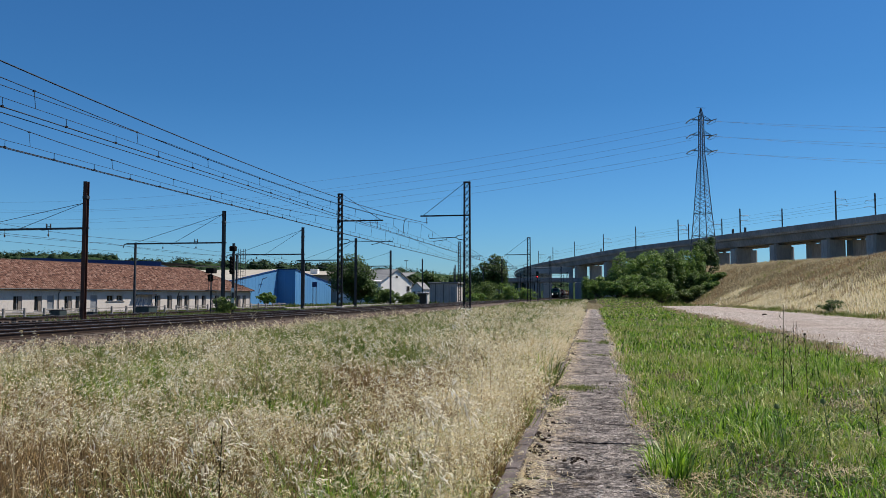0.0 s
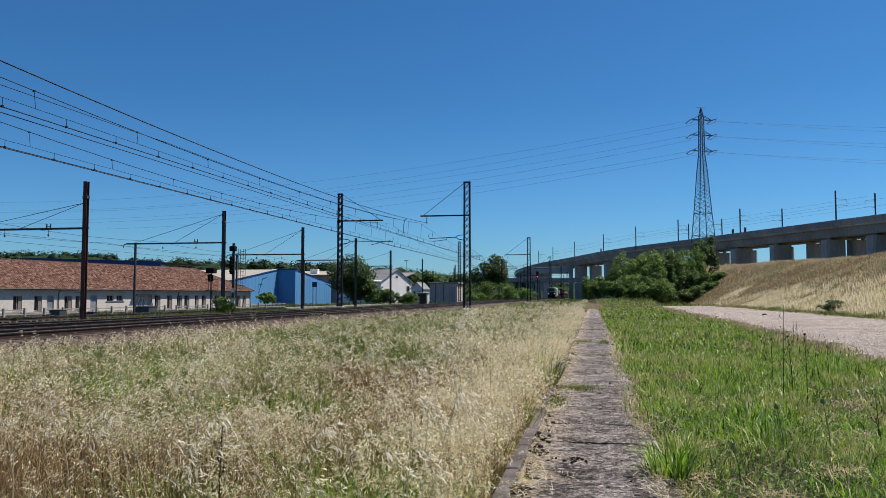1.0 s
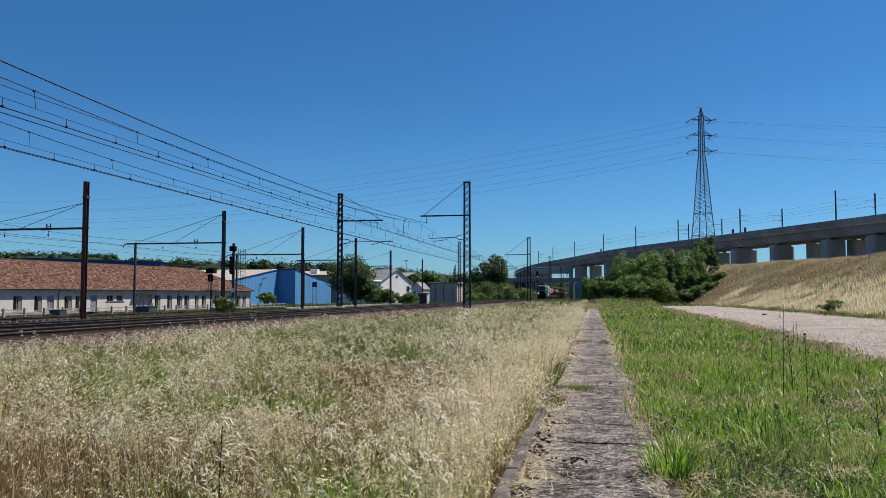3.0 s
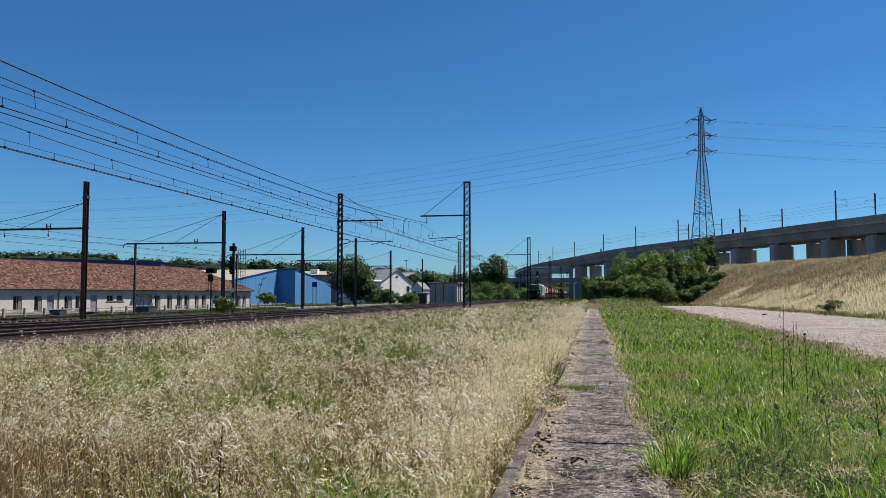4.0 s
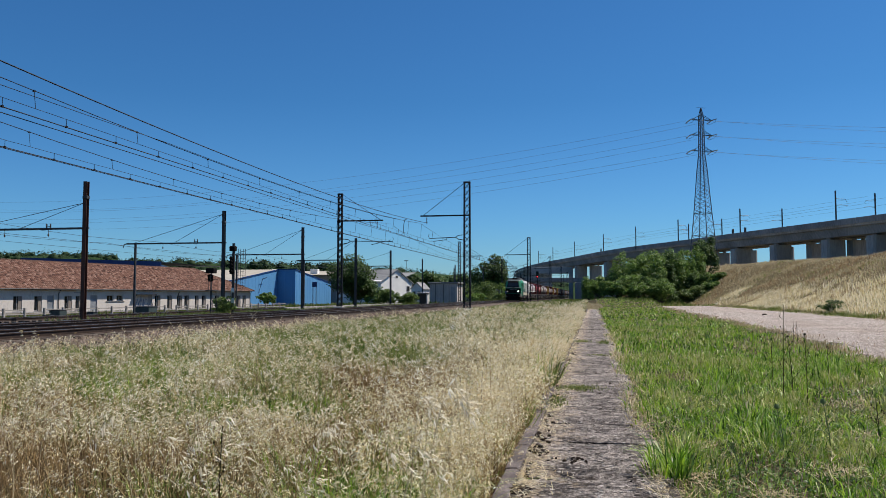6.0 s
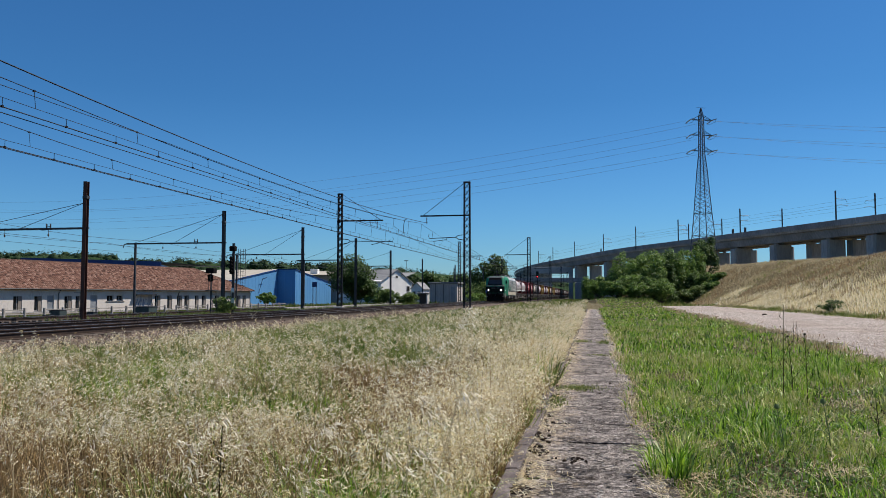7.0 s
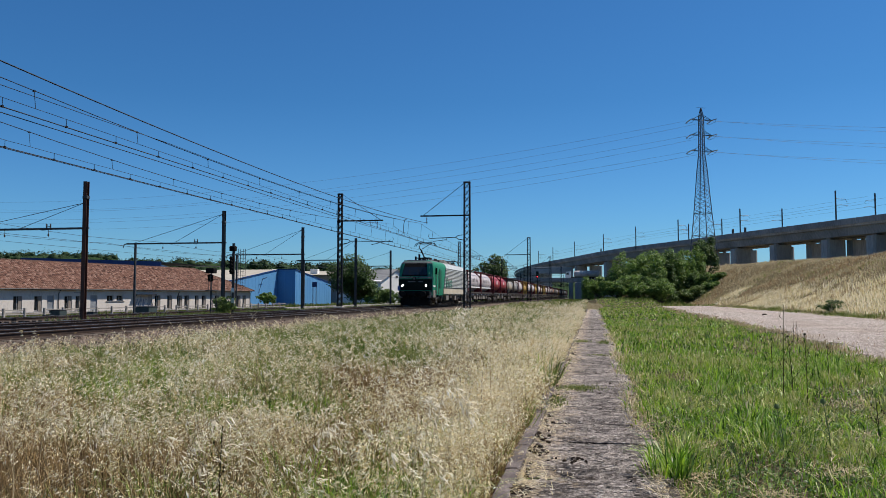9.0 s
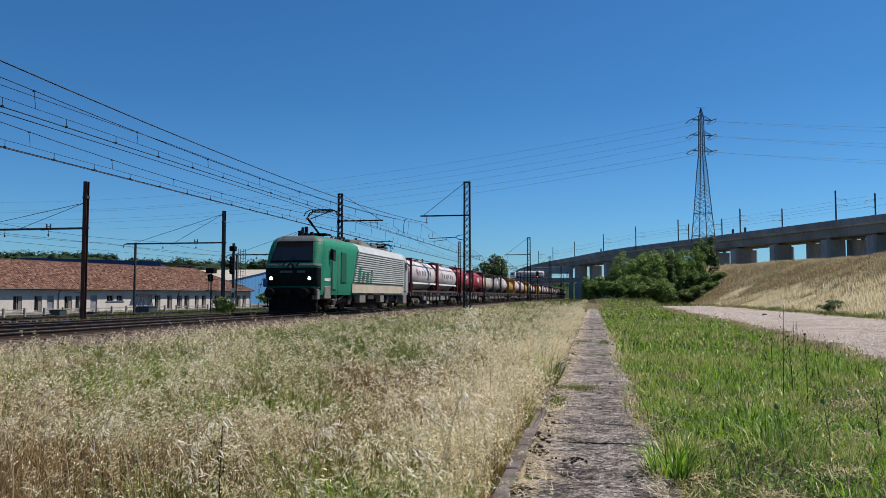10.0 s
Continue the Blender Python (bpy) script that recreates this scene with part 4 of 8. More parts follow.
for x, y in ((63, 167), (52.5, 188), (38.2, 222.3), (25.1, 251), (13.6, 274), (3.2, 304), (-8.5, 345), (-19.6, 382), (-28.6, 414)):
    f = np.argmin(np.hypot(line[:, 0] - x, line[:, 1] - y))
    viaduct_mast((x, y), nrm[f], 0.7, 1)
for x, y in ((63.3, 194.6), (49.9, 224.5), (38.5, 250.9), (30.7, 267.7)):
    f = np.argmin(np.hypot(line[:, 0] - x, line[:, 1] - y))
    viaduct_mast((x, y), nrm[f], 0.0, -1)
for z in (22.9, 21.4):
    w = thing("overhead_wire", "thin dark contact wire above the viaduct", "overhead wire")
    for u in (3.6, 9.2):
        part("strand", Mesh().tube([(p[0] + n[0] * u, p[1] + n[1] * u, z) for p, n in zip(line[20:100], nrm[20:100])], 0.018, 3), m_conductor, w)
for x, y in ((38.9, 221), (36.6, 226), (2.0, 310)):
    c = thing("cabinet_box", "small dark trackside cabinet on the viaduct", "cabinet", pose(x + 1, y + 0.5, 16.9))
    part("body", Mesh().box(-0.26, 0.26, -0.25, 0.25, 0, 2.7, 0.04), m_greypole, c)


# ---- road bridge over the far end of the tracks ----
def far_bridge():
    t = thing("road_bridge", "low dark concrete road bridge across the tracks", "bridge")
    y = 314
    part("deck", Mesh().box(-56, -3.0, y, y + 9, 6.8, 7.9, 0.1), m_concrete, t)
    part("parapet", Mesh().box(-56, -3.0, y - 0.2, y + 0.1, 7.2, 8.5, 0.04), m_concrete, t)
    part("abutment", Mesh().box(-7.0, -3.0, y - 2, y + 10, -0.5, 6.8, 0.2), m_concrete, t, "grey concrete abutment")
    part("straddle_beam", Mesh().box(-27, -8.8, 352, 355, 11.2, 14.2, 0.1), m_pier, t, "heavy concrete cross beam under the viaduct")
    part("straddle_pier", Mesh().box(-27, -24.6, 352, 355, -1, 11.2, 0.1), m_pier, t)
    part("straddle_pier", Mesh().box(-10.6, -8.8, 351, 356, -1, 11.2, 0.1), m_pier, t)
    for x in (-21.6, -23.6, -26.0, -29.0, -32.0, -38, -44, -50):
        part("column", Mesh().box(x - 0.5, x + 0.5, y + 1, y + 7, -0.5, 6.8, 0.1), m_concrete, t)
    part("approach_bank", Mesh().loft([[(x, y - 6, -0.5), (x, y, 7.85), (x, y + 9, 7.85), (x, y + 15, -0.5)] for x in (-3.2, 60, 130, 210)]), m_bank, t, "grassy earth approach of the road")


far_bridge()


def lorry():
    """Articulated lorry that crosses the road bridge; x runs back from its front, z = 0 on the road."""
    t = thing("lorry", "white articulated lorry with a pale tank trailer on the bridge", "lorry")
    cab = part("cab", Mesh().loft([[(0.25, -1.2, 0.6), (0.25, 1.2, 0.6), (2.3, 1.2, 0.6), (2.3, -1.2, 0.6)], [(0.0, -1.25, 1.0), (0.0, 1.25, 1.0), (2.3, 1.25, 1.0), (2.3, -1.25, 1.0)],
                                  [(0.1, -1.25, 2.0), (0.1, 1.25, 2.0), (2.3, 1.25, 2.0), (2.3, -1.25, 2.0)], [(0.5, -1.15, 3.1), (0.5, 1.15, 3.1), (2.2, 1.15, 3.3), (2.2, -1.15, 3.3)]]), m_white_wall, t, "white driver's cab")
    part("side_window", Mesh().box(0.55, 1.5, -1.27, -1.22, 1.9, 2.7, 0.01), m_glass, cab)
    part("windscreen", Mesh().add([(0.06, -1.1, 2.02), (0.06, 1.1, 2.02), (0.38, 1.05, 2.9), (0.38, -1.05, 2.9), (0.12, -1.1, 2.02), (0.12, 1.1, 2.02), (0.44, 1.05, 2.9), (0.44, -1.05, 2.9)], [(0, 1, 2, 3), (5, 4, 7, 6), (0, 4, 5, 1), (3, 2, 6, 7), (0, 3, 7, 4), (1, 5, 6, 2)]), m_glass, cab)
    ring = lambda x, s: [(x, 1.22 * s * math.cos(a), 2.3 + 1.22 * s * math.sin(a)) for a in np.linspace(0, 2 * math.pi, 20, False)]
    part("tank", Mesh().loft([ring(3.4, 0.6), ring(3.6, 0.9), ring(4.0, 1.0), ring(13.0, 1.0), ring(13.4, 0.9), ring(13.6, 0.6)]), m_tank_white, t, "pale rounded tank body", smooth=True)
    part("chassis", Mesh().box(0.6, 13.4, -0.5, 0.5, 0.7, 1.1), m_chassis, t)
    for x in (1.2, 3.6, 9.6, 10.9, 12.2):
        for s in (-1.15, 0.85):
            part("wheel", Mesh().disc((x, s, 0.5), "y", 0.5, 0.3, 16), m_black, t)
    return t


lorry_crossing = lorry()

# ---- buildings ----
def station_house():
    """Long one-storey range with a hipped pantile roof; local y runs along its front, x points away from the tracks."""
    ang = math.degrees(math.atan2(-0.1808, 0.9835))
    t = thing("station_building", "long low off-white rendered building with terracotta tiled hip roof", "building", pose(-68.6, 82.0, 0, 0, 0, ang))
    Y0, Y1, D = -32.0, 50.0, 10.0
    z0, z1 = -1.0, 2.3
    wins = [(-23.2, 0.9, -0.45, 1.4), (-19.4, 0.9, -0.45, 1.4), (-12, 0.9, -0.45, 1.4), (-8, 0.9, -0.45, 1.4), (-3.6, 0.9, -0.45, 1.4), (1.8, 1.0, -0.45, 1.4), (4.8, 0.9, -0.45, 1.4), (9.4, 1.0, -0.45, 1.4), (11.2, 0.9, -0.45, 1.4), (16.6, 1.0, 0.7, 1.48), (18.4, 1.0, 0.7, 1.48),
            (26.0, 1.0, -0.5, 1.48), (28.7, 0.85, -0.5, 1.48), (30.9, 1.0, -0.5, 1.48), (32.6, 0.95, -0.5, 1.48), (35.1, 0.7, -0.5, 1.48), (36.8, 0.85, -0.5, 1.48), (40.2, 0.9, -0.5, 1.48), (44.3, 0.8, -0.5, 1.48), (46.2, 0.8, -0.5, 1.48), (47.8, 0.8, -0.5, 1.48)]
    doors = [(6.6, 1.05, -0.8, 1.45, m_shutter), (13.6, 1.2, -0.8, 1.48, m_shutter), (24.5, 0.8, -0.8, 1.48, m_grey_wall), (-15.5, 1.1, -0.8, 1.45, m_shutter)]
    cuts = sorted([(a - 0.1, a + w + 0.12, b, c, None) for a, w, b, c in wins] + [(a, a + w, b, c, m) for a, w, b, c, m in doors])
    wall = Mesh()
    at = Y0
    for a, b, lo, hi, _ in cuts:
        wall.box(-0.35, 0, at, a, z0, z1)
        wall.box(-0.35, 0, a, b, z0, lo)
        wall.box(-0.35, 0, a, b, hi, z1)
        at = b
    wall.box(-0.35, 0, at, Y1, z0, z1)
    part("front_wall", wall, m_render_wall, t)
    part("end_wall", Mesh().box(-D, -0.35, Y1 - 0.35, Y1, z0, z1), m_render_wall, t)
    part("end_wall", Mesh().box(-D, -0.35, Y0, Y0 + 0.35, z0, z1), m_render_wall, t)
    part("back_wall", Mesh().box(-D - 0.35, -D, Y0, Y1, z0, z1), m_render_wall, t)
    part("plinth", Mesh().box(0, 0.05, Y0, Y1, z0, -0.55), m_grey_wall, t, "grey cement plinth")
    for a, b, lo, hi, m in cuts:
        if m:
            d = part("door", Mesh().box(-0.2, -0.14, a, b, lo, hi), m, t, "grey roller-shutter door")
            sl = Mesh()
            z = lo + 0.06
            while z < hi - 0.05:
                sl.box(-0.145, -0.12, a + 0.02, b - 0.02, z, z + 0.09)
                z += 0.12
            part("slats", sl, m, d)
        else:
            w = part("window", Mesh().box(-0.22, -0.16, a, a + 0.06, lo, hi).box(-0.22, -0.16, b - 0.06, b, lo, hi).box(-0.22, -0.16, a, b, hi - 0.06, hi).box(-0.22, -0.16, a, b, lo, lo + 0.06).box(-0.22, -0.16, (a + b) / 2 - 0.03, (a + b) / 2 + 0.03, lo, hi), m_grey_wall, t)
            part("pane", Mesh().box(-0.2, -0.18, a + 0.05, b - 0.05, lo + 0.05, hi - 0.05), m_glass, w)
            if hi - lo > 1.2:
                part("shutter", Mesh().box(-0.12, -0.06, b - 0.52, b - 0.02, lo + 0.02, hi - 0.02, 0.01), m_shutter_brown, w, "half-closed grey-brown shutter")
            part("sill", Mesh().box(-0.12, 0.08, a - 0.06, b + 0.06, lo - 0.07, lo), m_grey_wall, w)
    part("ceiling_slab", Mesh().box(-D, -0.35, Y0, Y1, z1 - 0.1, z1), m_dark_open, t)
    # hipped roof: rafters closed by tiles
    ez, rz, ex, hip = z1, 5.95, 0.45, 9.0
    rx = -D / 2
    base = [(ex, Y0 - ex, ez), (ex, Y1 + ex, ez), (-D - ex, Y1 + ex, ez), (-D - ex, Y0 - ex, ez), (rx, Y0 + hip, rz), (rx, Y1 - hip, rz)]
    roof = part("roof", Mesh().add(base, [(0, 1, 5, 4), (1, 2, 5), (2, 3, 4, 5), (3, 0, 4), (0, 3, 2, 1)]), m_tile, t, "weathered terracotta roof tiles")
    # pantile courses, rows up the front slope and the near hip
    v, f = [], []
    rnd = np.random.default_rng(8)
    rows = 28
    for j in range(rows):
        q0, q1 = j / rows, (j + 1.25) / rows
        xa, xb = ex + (rx - ex) * q0, ex + (rx - ex) * min(q1, 1)
        za, zb = ez + (rz - ez) * q0, ez + (rz - ez) * min(q1, 1)
        ya0, ya1 = Y0 - ex + (hip + ex) * q0, Y1 + ex - (hip + ex) * q0
        n = int((ya1 - ya0) / 0.31)
        for i in range(n):
            y = ya0 + (i + 0.5) * (ya1 - ya0) / n
            if y < -12:
                continue
            w = 0.15
            o = len(v)
            up = 0.09 + 0.05 * rnd.random()
            jy = 0.015 * rnd.standard_normal()
            v += [(xa, y - w + jy, za - 0.01), (xa, y - w * .85 + jy, za + up), (xa, y + w * .85 + jy, za + up), (xa, y + w + jy, za - 0.01),
                  (xb, y - w * .8 + jy, zb + 0.0), (xb, y - w * .6 + jy, zb + .02), (xb, y + w * .6 + jy, zb + .02), (xb, y + w * .8 + jy, zb + 0.0)]
            f += [(o, o + 1, o + 5, o + 4), (o + 1, o + 2, o + 6, o + 5), (o + 2, o + 3, o + 7, o + 6), (o, o + 3, o + 2, o + 1)]
    tiles = arrays("roof_tiles", v, f, m_tile_island)
    part("roof_tiles", tiles, None, t, "rows of terracotta pantiles")["kind"] = "stuff"
    ridge = Mesh()
    y = Y0 + hip
    while y < Y1 - hip:
        ridge.disc((rx, y, rz - 0.02), "y", 0.16, 0.42, 8, ((0, 1.05), (1, 0.9)))
        y += 0.42
    part("ridge_tiles", ridge, m_tile, t)
    hipm = Mesh()
    a, b = Vector((ex, Y1 + ex, ez)), Vector((rx, Y1 - hip, rz))
    for k in range(26):
        hipm.tube([a.lerp(b, k / 26), a.lerp(b, (k + 1.05) / 26)], 0.15, 8, 0.13)
    part("hip_tiles", hipm, m_tile, t)
    part("gutter", Mesh().tube([(ex + 0.08, Y0 - ex, ez - 0.06), (ex + 0.08, Y1 + ex, ez - 0.06)], 0.075, 6), m_greypole, t)
    part("eaves_board", Mesh().box(-0.0, ex + 0.02, Y0 - ex, Y1 + ex, ez - 0.09, ez - 0.02), m_dark_wood, t)
    for y in (-20, -2.0, 8.3, 31.0, 49.8):
        part("downpipe", Mesh().tube([(ex, y, ez - 0.1), (0.1, y, ez - 0.55), (0.1, y, z0)], 0.05, 6), m_greypole, t)
    # notice bars and painted patch on the wall
    for y, z, w, h in ((12.0, 0.55, 0.9, 0.09), (12.1, 0.8, 0.7, 0.07), (10.8, 1.78, 1.6, 0.06)):
        part("notice_bar", Mesh().box(0.0, 0.012, y, y + w, z, z + h), m_dark_letter, t)
    scrawl = Mesh()
    rs = random.Random(12)
    for k in range(9):
        y, z = 21.6 + 0.42 * k, rs.uniform(-0.5, 0.3)
        scrawl.tube([(0.012, y, z), (0.012, y + rs.uniform(0.1, 0.5), z + rs.uniform(0.7, 1.3)), (0.012, y + rs.uniform(0.3, 0.8), z + rs.uniform(-0.1, 0.5))], 0.035, 4)
    part("spray_paint", scrawl, m_panel_blue, t, "dark blue sprayed scrawl on the wall")
    part("canopy", Mesh().box(0.0, 0.7, 21.4, 25.6, 1.55, 1.63).beam((0.65, 21.5, 1.55), (0.02, 21.5, 1.0), 0.05).beam((0.65, 25.5, 1.55), (0.02, 25.5, 1.0), 0.05), m_greypole, t, "thin dark door canopy")
    part("sill_band", Mesh().box(0.0, 0.06, 16.3, 19.7, 0.55, 0.66), m_dark_letter, t)
    return t


m_panel_blue = material("scuffed_blue_paint", [(0.05, 0.08, 0.20), (0.12, 0.16, 0.28), (0.20, 0.23, 0.32)], 0.7, scale=1.2, fine=5, bump=0.1)
m_dark_wood = material("dark_eaves_wood", [(0.03, 0.024, 0.02), (0.07, 0.055, 0.045)], 0.8, bump=0.1)
m_tile_island = leaf_material("terracotta_pantiles", [(0.035, 0.018, 0.014), (0.10, 0.048, 0.037), (0.15, 0.078, 0.058), (0.055, 0.028, 0.022), (0.24, 0.15, 0.12), (0.12, 0.056, 0.041), (0.17, 0.10, 0.078)], 0.0, 0.9, 0.15)
station_house()


def corrugated(name, pts, h_of, mat, parent, label="", step=0.9, depth=0.02):
    """Ribbed cladding along the line of two points, its top following h_of(share)."""
    a, b = Vector((*pts[0], 0)), Vector((*pts[1], 0))
    L = (b - a).length
    d = (b - a) / L
    n = Vector((d.y, -d.x, 0))
    rings = []
    k, q = 0, 0.0
    while q < L - 0.01:
        e = min(q + step, L)
        for u in (q + 0.01, e - 0.01):
            p, z = a + d * u, h_of(u / L)
            f = p + n * (depth * (k % 2))
            c = p - n * 0.3
            rings.append([(f.x, f.y, -1), (f.x, f.y, z), (c.x, c.y, z), (c.x, c.y, -1)])
        q, k = e, k + 1
    m = Mesh().loft(rings)
    return part(name, m, mat, parent, label)


def blue_sheds():
    t = thing("warehouse", "blue corrugated steel warehouse with a stepped front", "warehouse")
    corrugated("gable_wall", ((-73.6, 148), (-74.0, 178)), lambda q: 4.0 + 3.6 * q, m_blue, t, "bright blue corrugated cladding")
    corrugated("recess_wall", ((-74.0, 178), (-69.5, 178)), lambda q: 7.6, m_blue, t, "shaded blue corrugated cladding")
    corrugated("gable_wall", ((-69.5, 178), (-69.5, 204)), lambda q: 7.6 - 2.8 * q, m_blue, t, "bright blue corrugated cladding")
    corrugated("side_wall", ((-110, 148), (-73.6, 148)), lambda q: 4.0, m_blue, t)
    part("roof", Mesh().add([(-73.4, 147.8, 4.05), (-73.8, 178, 7.7), (-69.3, 178, 7.7), (-69.3, 204, 4.9), (-110, 147.8, 4.05), (-110, 178, 7.7), (-110, 204, 4.9)],
                            [(0, 1, 5, 4), (1, 2, 3, 6, 5)]), m_beige_roof, t, "pale beige fibre-cement roof")
    part("roof_edge", Mesh().beam((-73.5, 148, 4.05), (-73.9, 178, 7.65), 0.18).beam((-74, 177.8, 7.7), (-69.3, 177.8, 7.7), 0.25).beam((-69.4, 178, 7.65), (-69.4, 204, 4.85), 0.18), m_navy, t, "dark roof edge flashing")
    part("lamp_arm", Mesh().tube([(-73.4, 166, 2.0), (-73.2, 167.5, 5.2), (-73.0, 169.5, 5.6)], 0.08, 5), m_black, t)
    s = thing("warehouse", "long navy blue corrugated steel hall behind the tiled roof", "warehouse")
    corrugated("wall", ((-150, 186), (-111.5, 190)), lambda q: 11.6 - 1.2 * q, m_navy, s)
    corrugated("wall", ((-111.5, 190), (-100, 191)), lambda q: 9.6 - 3.6 * q, m_blue, s)
    part("roof", Mesh().add([(-150, 186, 11.5), (-111.5, 190, 10.3), (-100, 191, 5.9), (-150, 230, 11.5), (-111.5, 230, 10.3), (-100, 230, 5.9)], [(0, 1, 4, 3)]), m_navy, s)
    h = thing("industrial_hall", "low beige industrial hall with flat fibre-cement roof", "hall")
    part("wall", Mesh().box(-128, -68, 232, 262, -1, 7.9), m_beige_roof, h)
    part("roof", Mesh().add([(-130, 230, 8.0), (-66, 230, 7.8), (-66, 262, 9.8), (-130, 262, 10.2)], [(0, 1, 2, 3)]), m_beige_roof, h)
    for x in (-101, -88, -71):
        part("roof_vent", Mesh().box(x, x + 2.4, 238, 240, 8.3, 9.9, 0.1), m_white_wall, h, "white roof vent")
    g = thing("industrial_hall", "low grey hall with corrugated roof behind the tree", "hall")
    part("wall", Mesh().box(-63, -53, 205, 230, -1, 5.2), m_grey_wall, g)
    part("roof", Mesh().add([(-64, 204, 5.2), (-52, 204, 5.2), (-52, 231, 8.4), (-64, 231, 8.4)], [(0, 1, 2, 3)]), m_grey_roof, g)


blue_sheds()


def white_house():
    t = thing("house", "white rendered gable house with grey roof", "house", pose(-50.6, 185.6, 0, 0, 0, 68))
    W, D = 13.0, 14.0
    g = [(0, -1), (W, -1), (W, 4.9), (W * 0.5, 7.9), (0, 5.0)]
    part("wall", Mesh().loft([[(x, 0, z) for x, z in g], [(x, D, z) for x, z in g]]), m_white_wall, t)
    for p, q in (((W * .5, 8.05), (W + 0.6, 4.6)), ((W * .5, 8.05), (-0.6, 4.7))):
        part("roof", Mesh().loft([[(p[0], -0.3, p[1] - .16), (q[0], -0.3, q[1] - .16), (q[0], -0.3, q[1]), (p[0], -0.3, p[1])], [(p[0], D + .3, p[1] - .16), (q[0], D + .3, q[1] - .16), (q[0], D + .3, q[1]), (p[0], D + .3, p[1])]]), m_grey_roof, t)
    w = part("window", Mesh().box(W - 2.2, W - 1.0, -0.1, -0.005, 2.6, 3.9), m_grey_wall, t)
    part("pane", Mesh().box(W - 2.1, W - 1.1, -0.14, -0.1, 2.7, 3.8), m_glass, w)
    part("vent", Mesh().box(W * .5 - 0.4, W * .5 + 0.4, -0.08, -0.005, 5.9, 6.4), m_dark_open, t)
    a = thing("house", "small white annexe with a steep gable", "house")
    g = [(-39.4, -1), (-37.0, -1), (-37.0, 3.1), (-38.2, 4.3), (-39.4, 3.1)]
    part("wall", Mesh().loft([[(x, 170, z) for x, z in g], [(x, 178, z) for x, z in g]]), m_white_wall, a)
    for p, q in (((-38.2, 4.45), (-36.7, 2.95)), ((-38.2, 4.45), (-39.7, 2.95))):
        part("roof", Mesh().loft([[(p[0], 169.7, p[1] - .12), (q[0], 169.7, q[1] - .12), (q[0], 169.7, q[1]), (p[0], 169.7, p[1])], [(p[0], 178, p[1] - .12), (q[0], 178, q[1] - .12), (q[0], 178, q[1]), (p[0], 178, p[1])]]), m_grey_roof, a)
    for x in (-39.1, -38.0):
        w = part("window", Mesh().box(x, x + 0.7, 169.9, 169.99, 1.0, 2.4), m_grey_wall, a)
        part("pane", Mesh().box(x + .06, x + 0.64, 169.87, 169.9, 1.06, 2.34), m_glass, w)
    c = thing("shed", "flat-roofed stained grey concrete shed", "shed")
    part("wall", Mesh().box(-28.0, -23.2, 135, 141, -0.8, 3.5), m_grey_wall, c)
    part("roof", Mesh().box(-28.3, -22.9, 134.7, 141.3, 3.5, 3.78, 0.05), m_grey_roof, c)
    for x in (-27.0, -25.6, -24.6):
        part("panel_joint", Mesh().box(x, x + 0.06, 134.96, 135, -0.5, 3.45), m_dark_open, c)
    part("door", Mesh().box(-24.3, -23.5, 134.95, 135, -0.5, 3.0), m_shutter, c, "pale grey door")
    k = thing("kiosk", "small dark trackside hut with a flat grey roof", "hut")
    part("body", Mesh().box(-27.4, -26.3, 124, 125.2, -0.6, 1.75, 0.04), m_dark_wood, k)
    part("roof", Mesh().box(-27.75, -25.95, 123.7, 125.5, 1.75, 1.95, 0.05), m_grey_roof, k)
    part("side_panel", Mesh().box(-26.3, -26.1, 123.9, 125.0, -0.6, 1.75), m_grey_wall, k)


white_house()


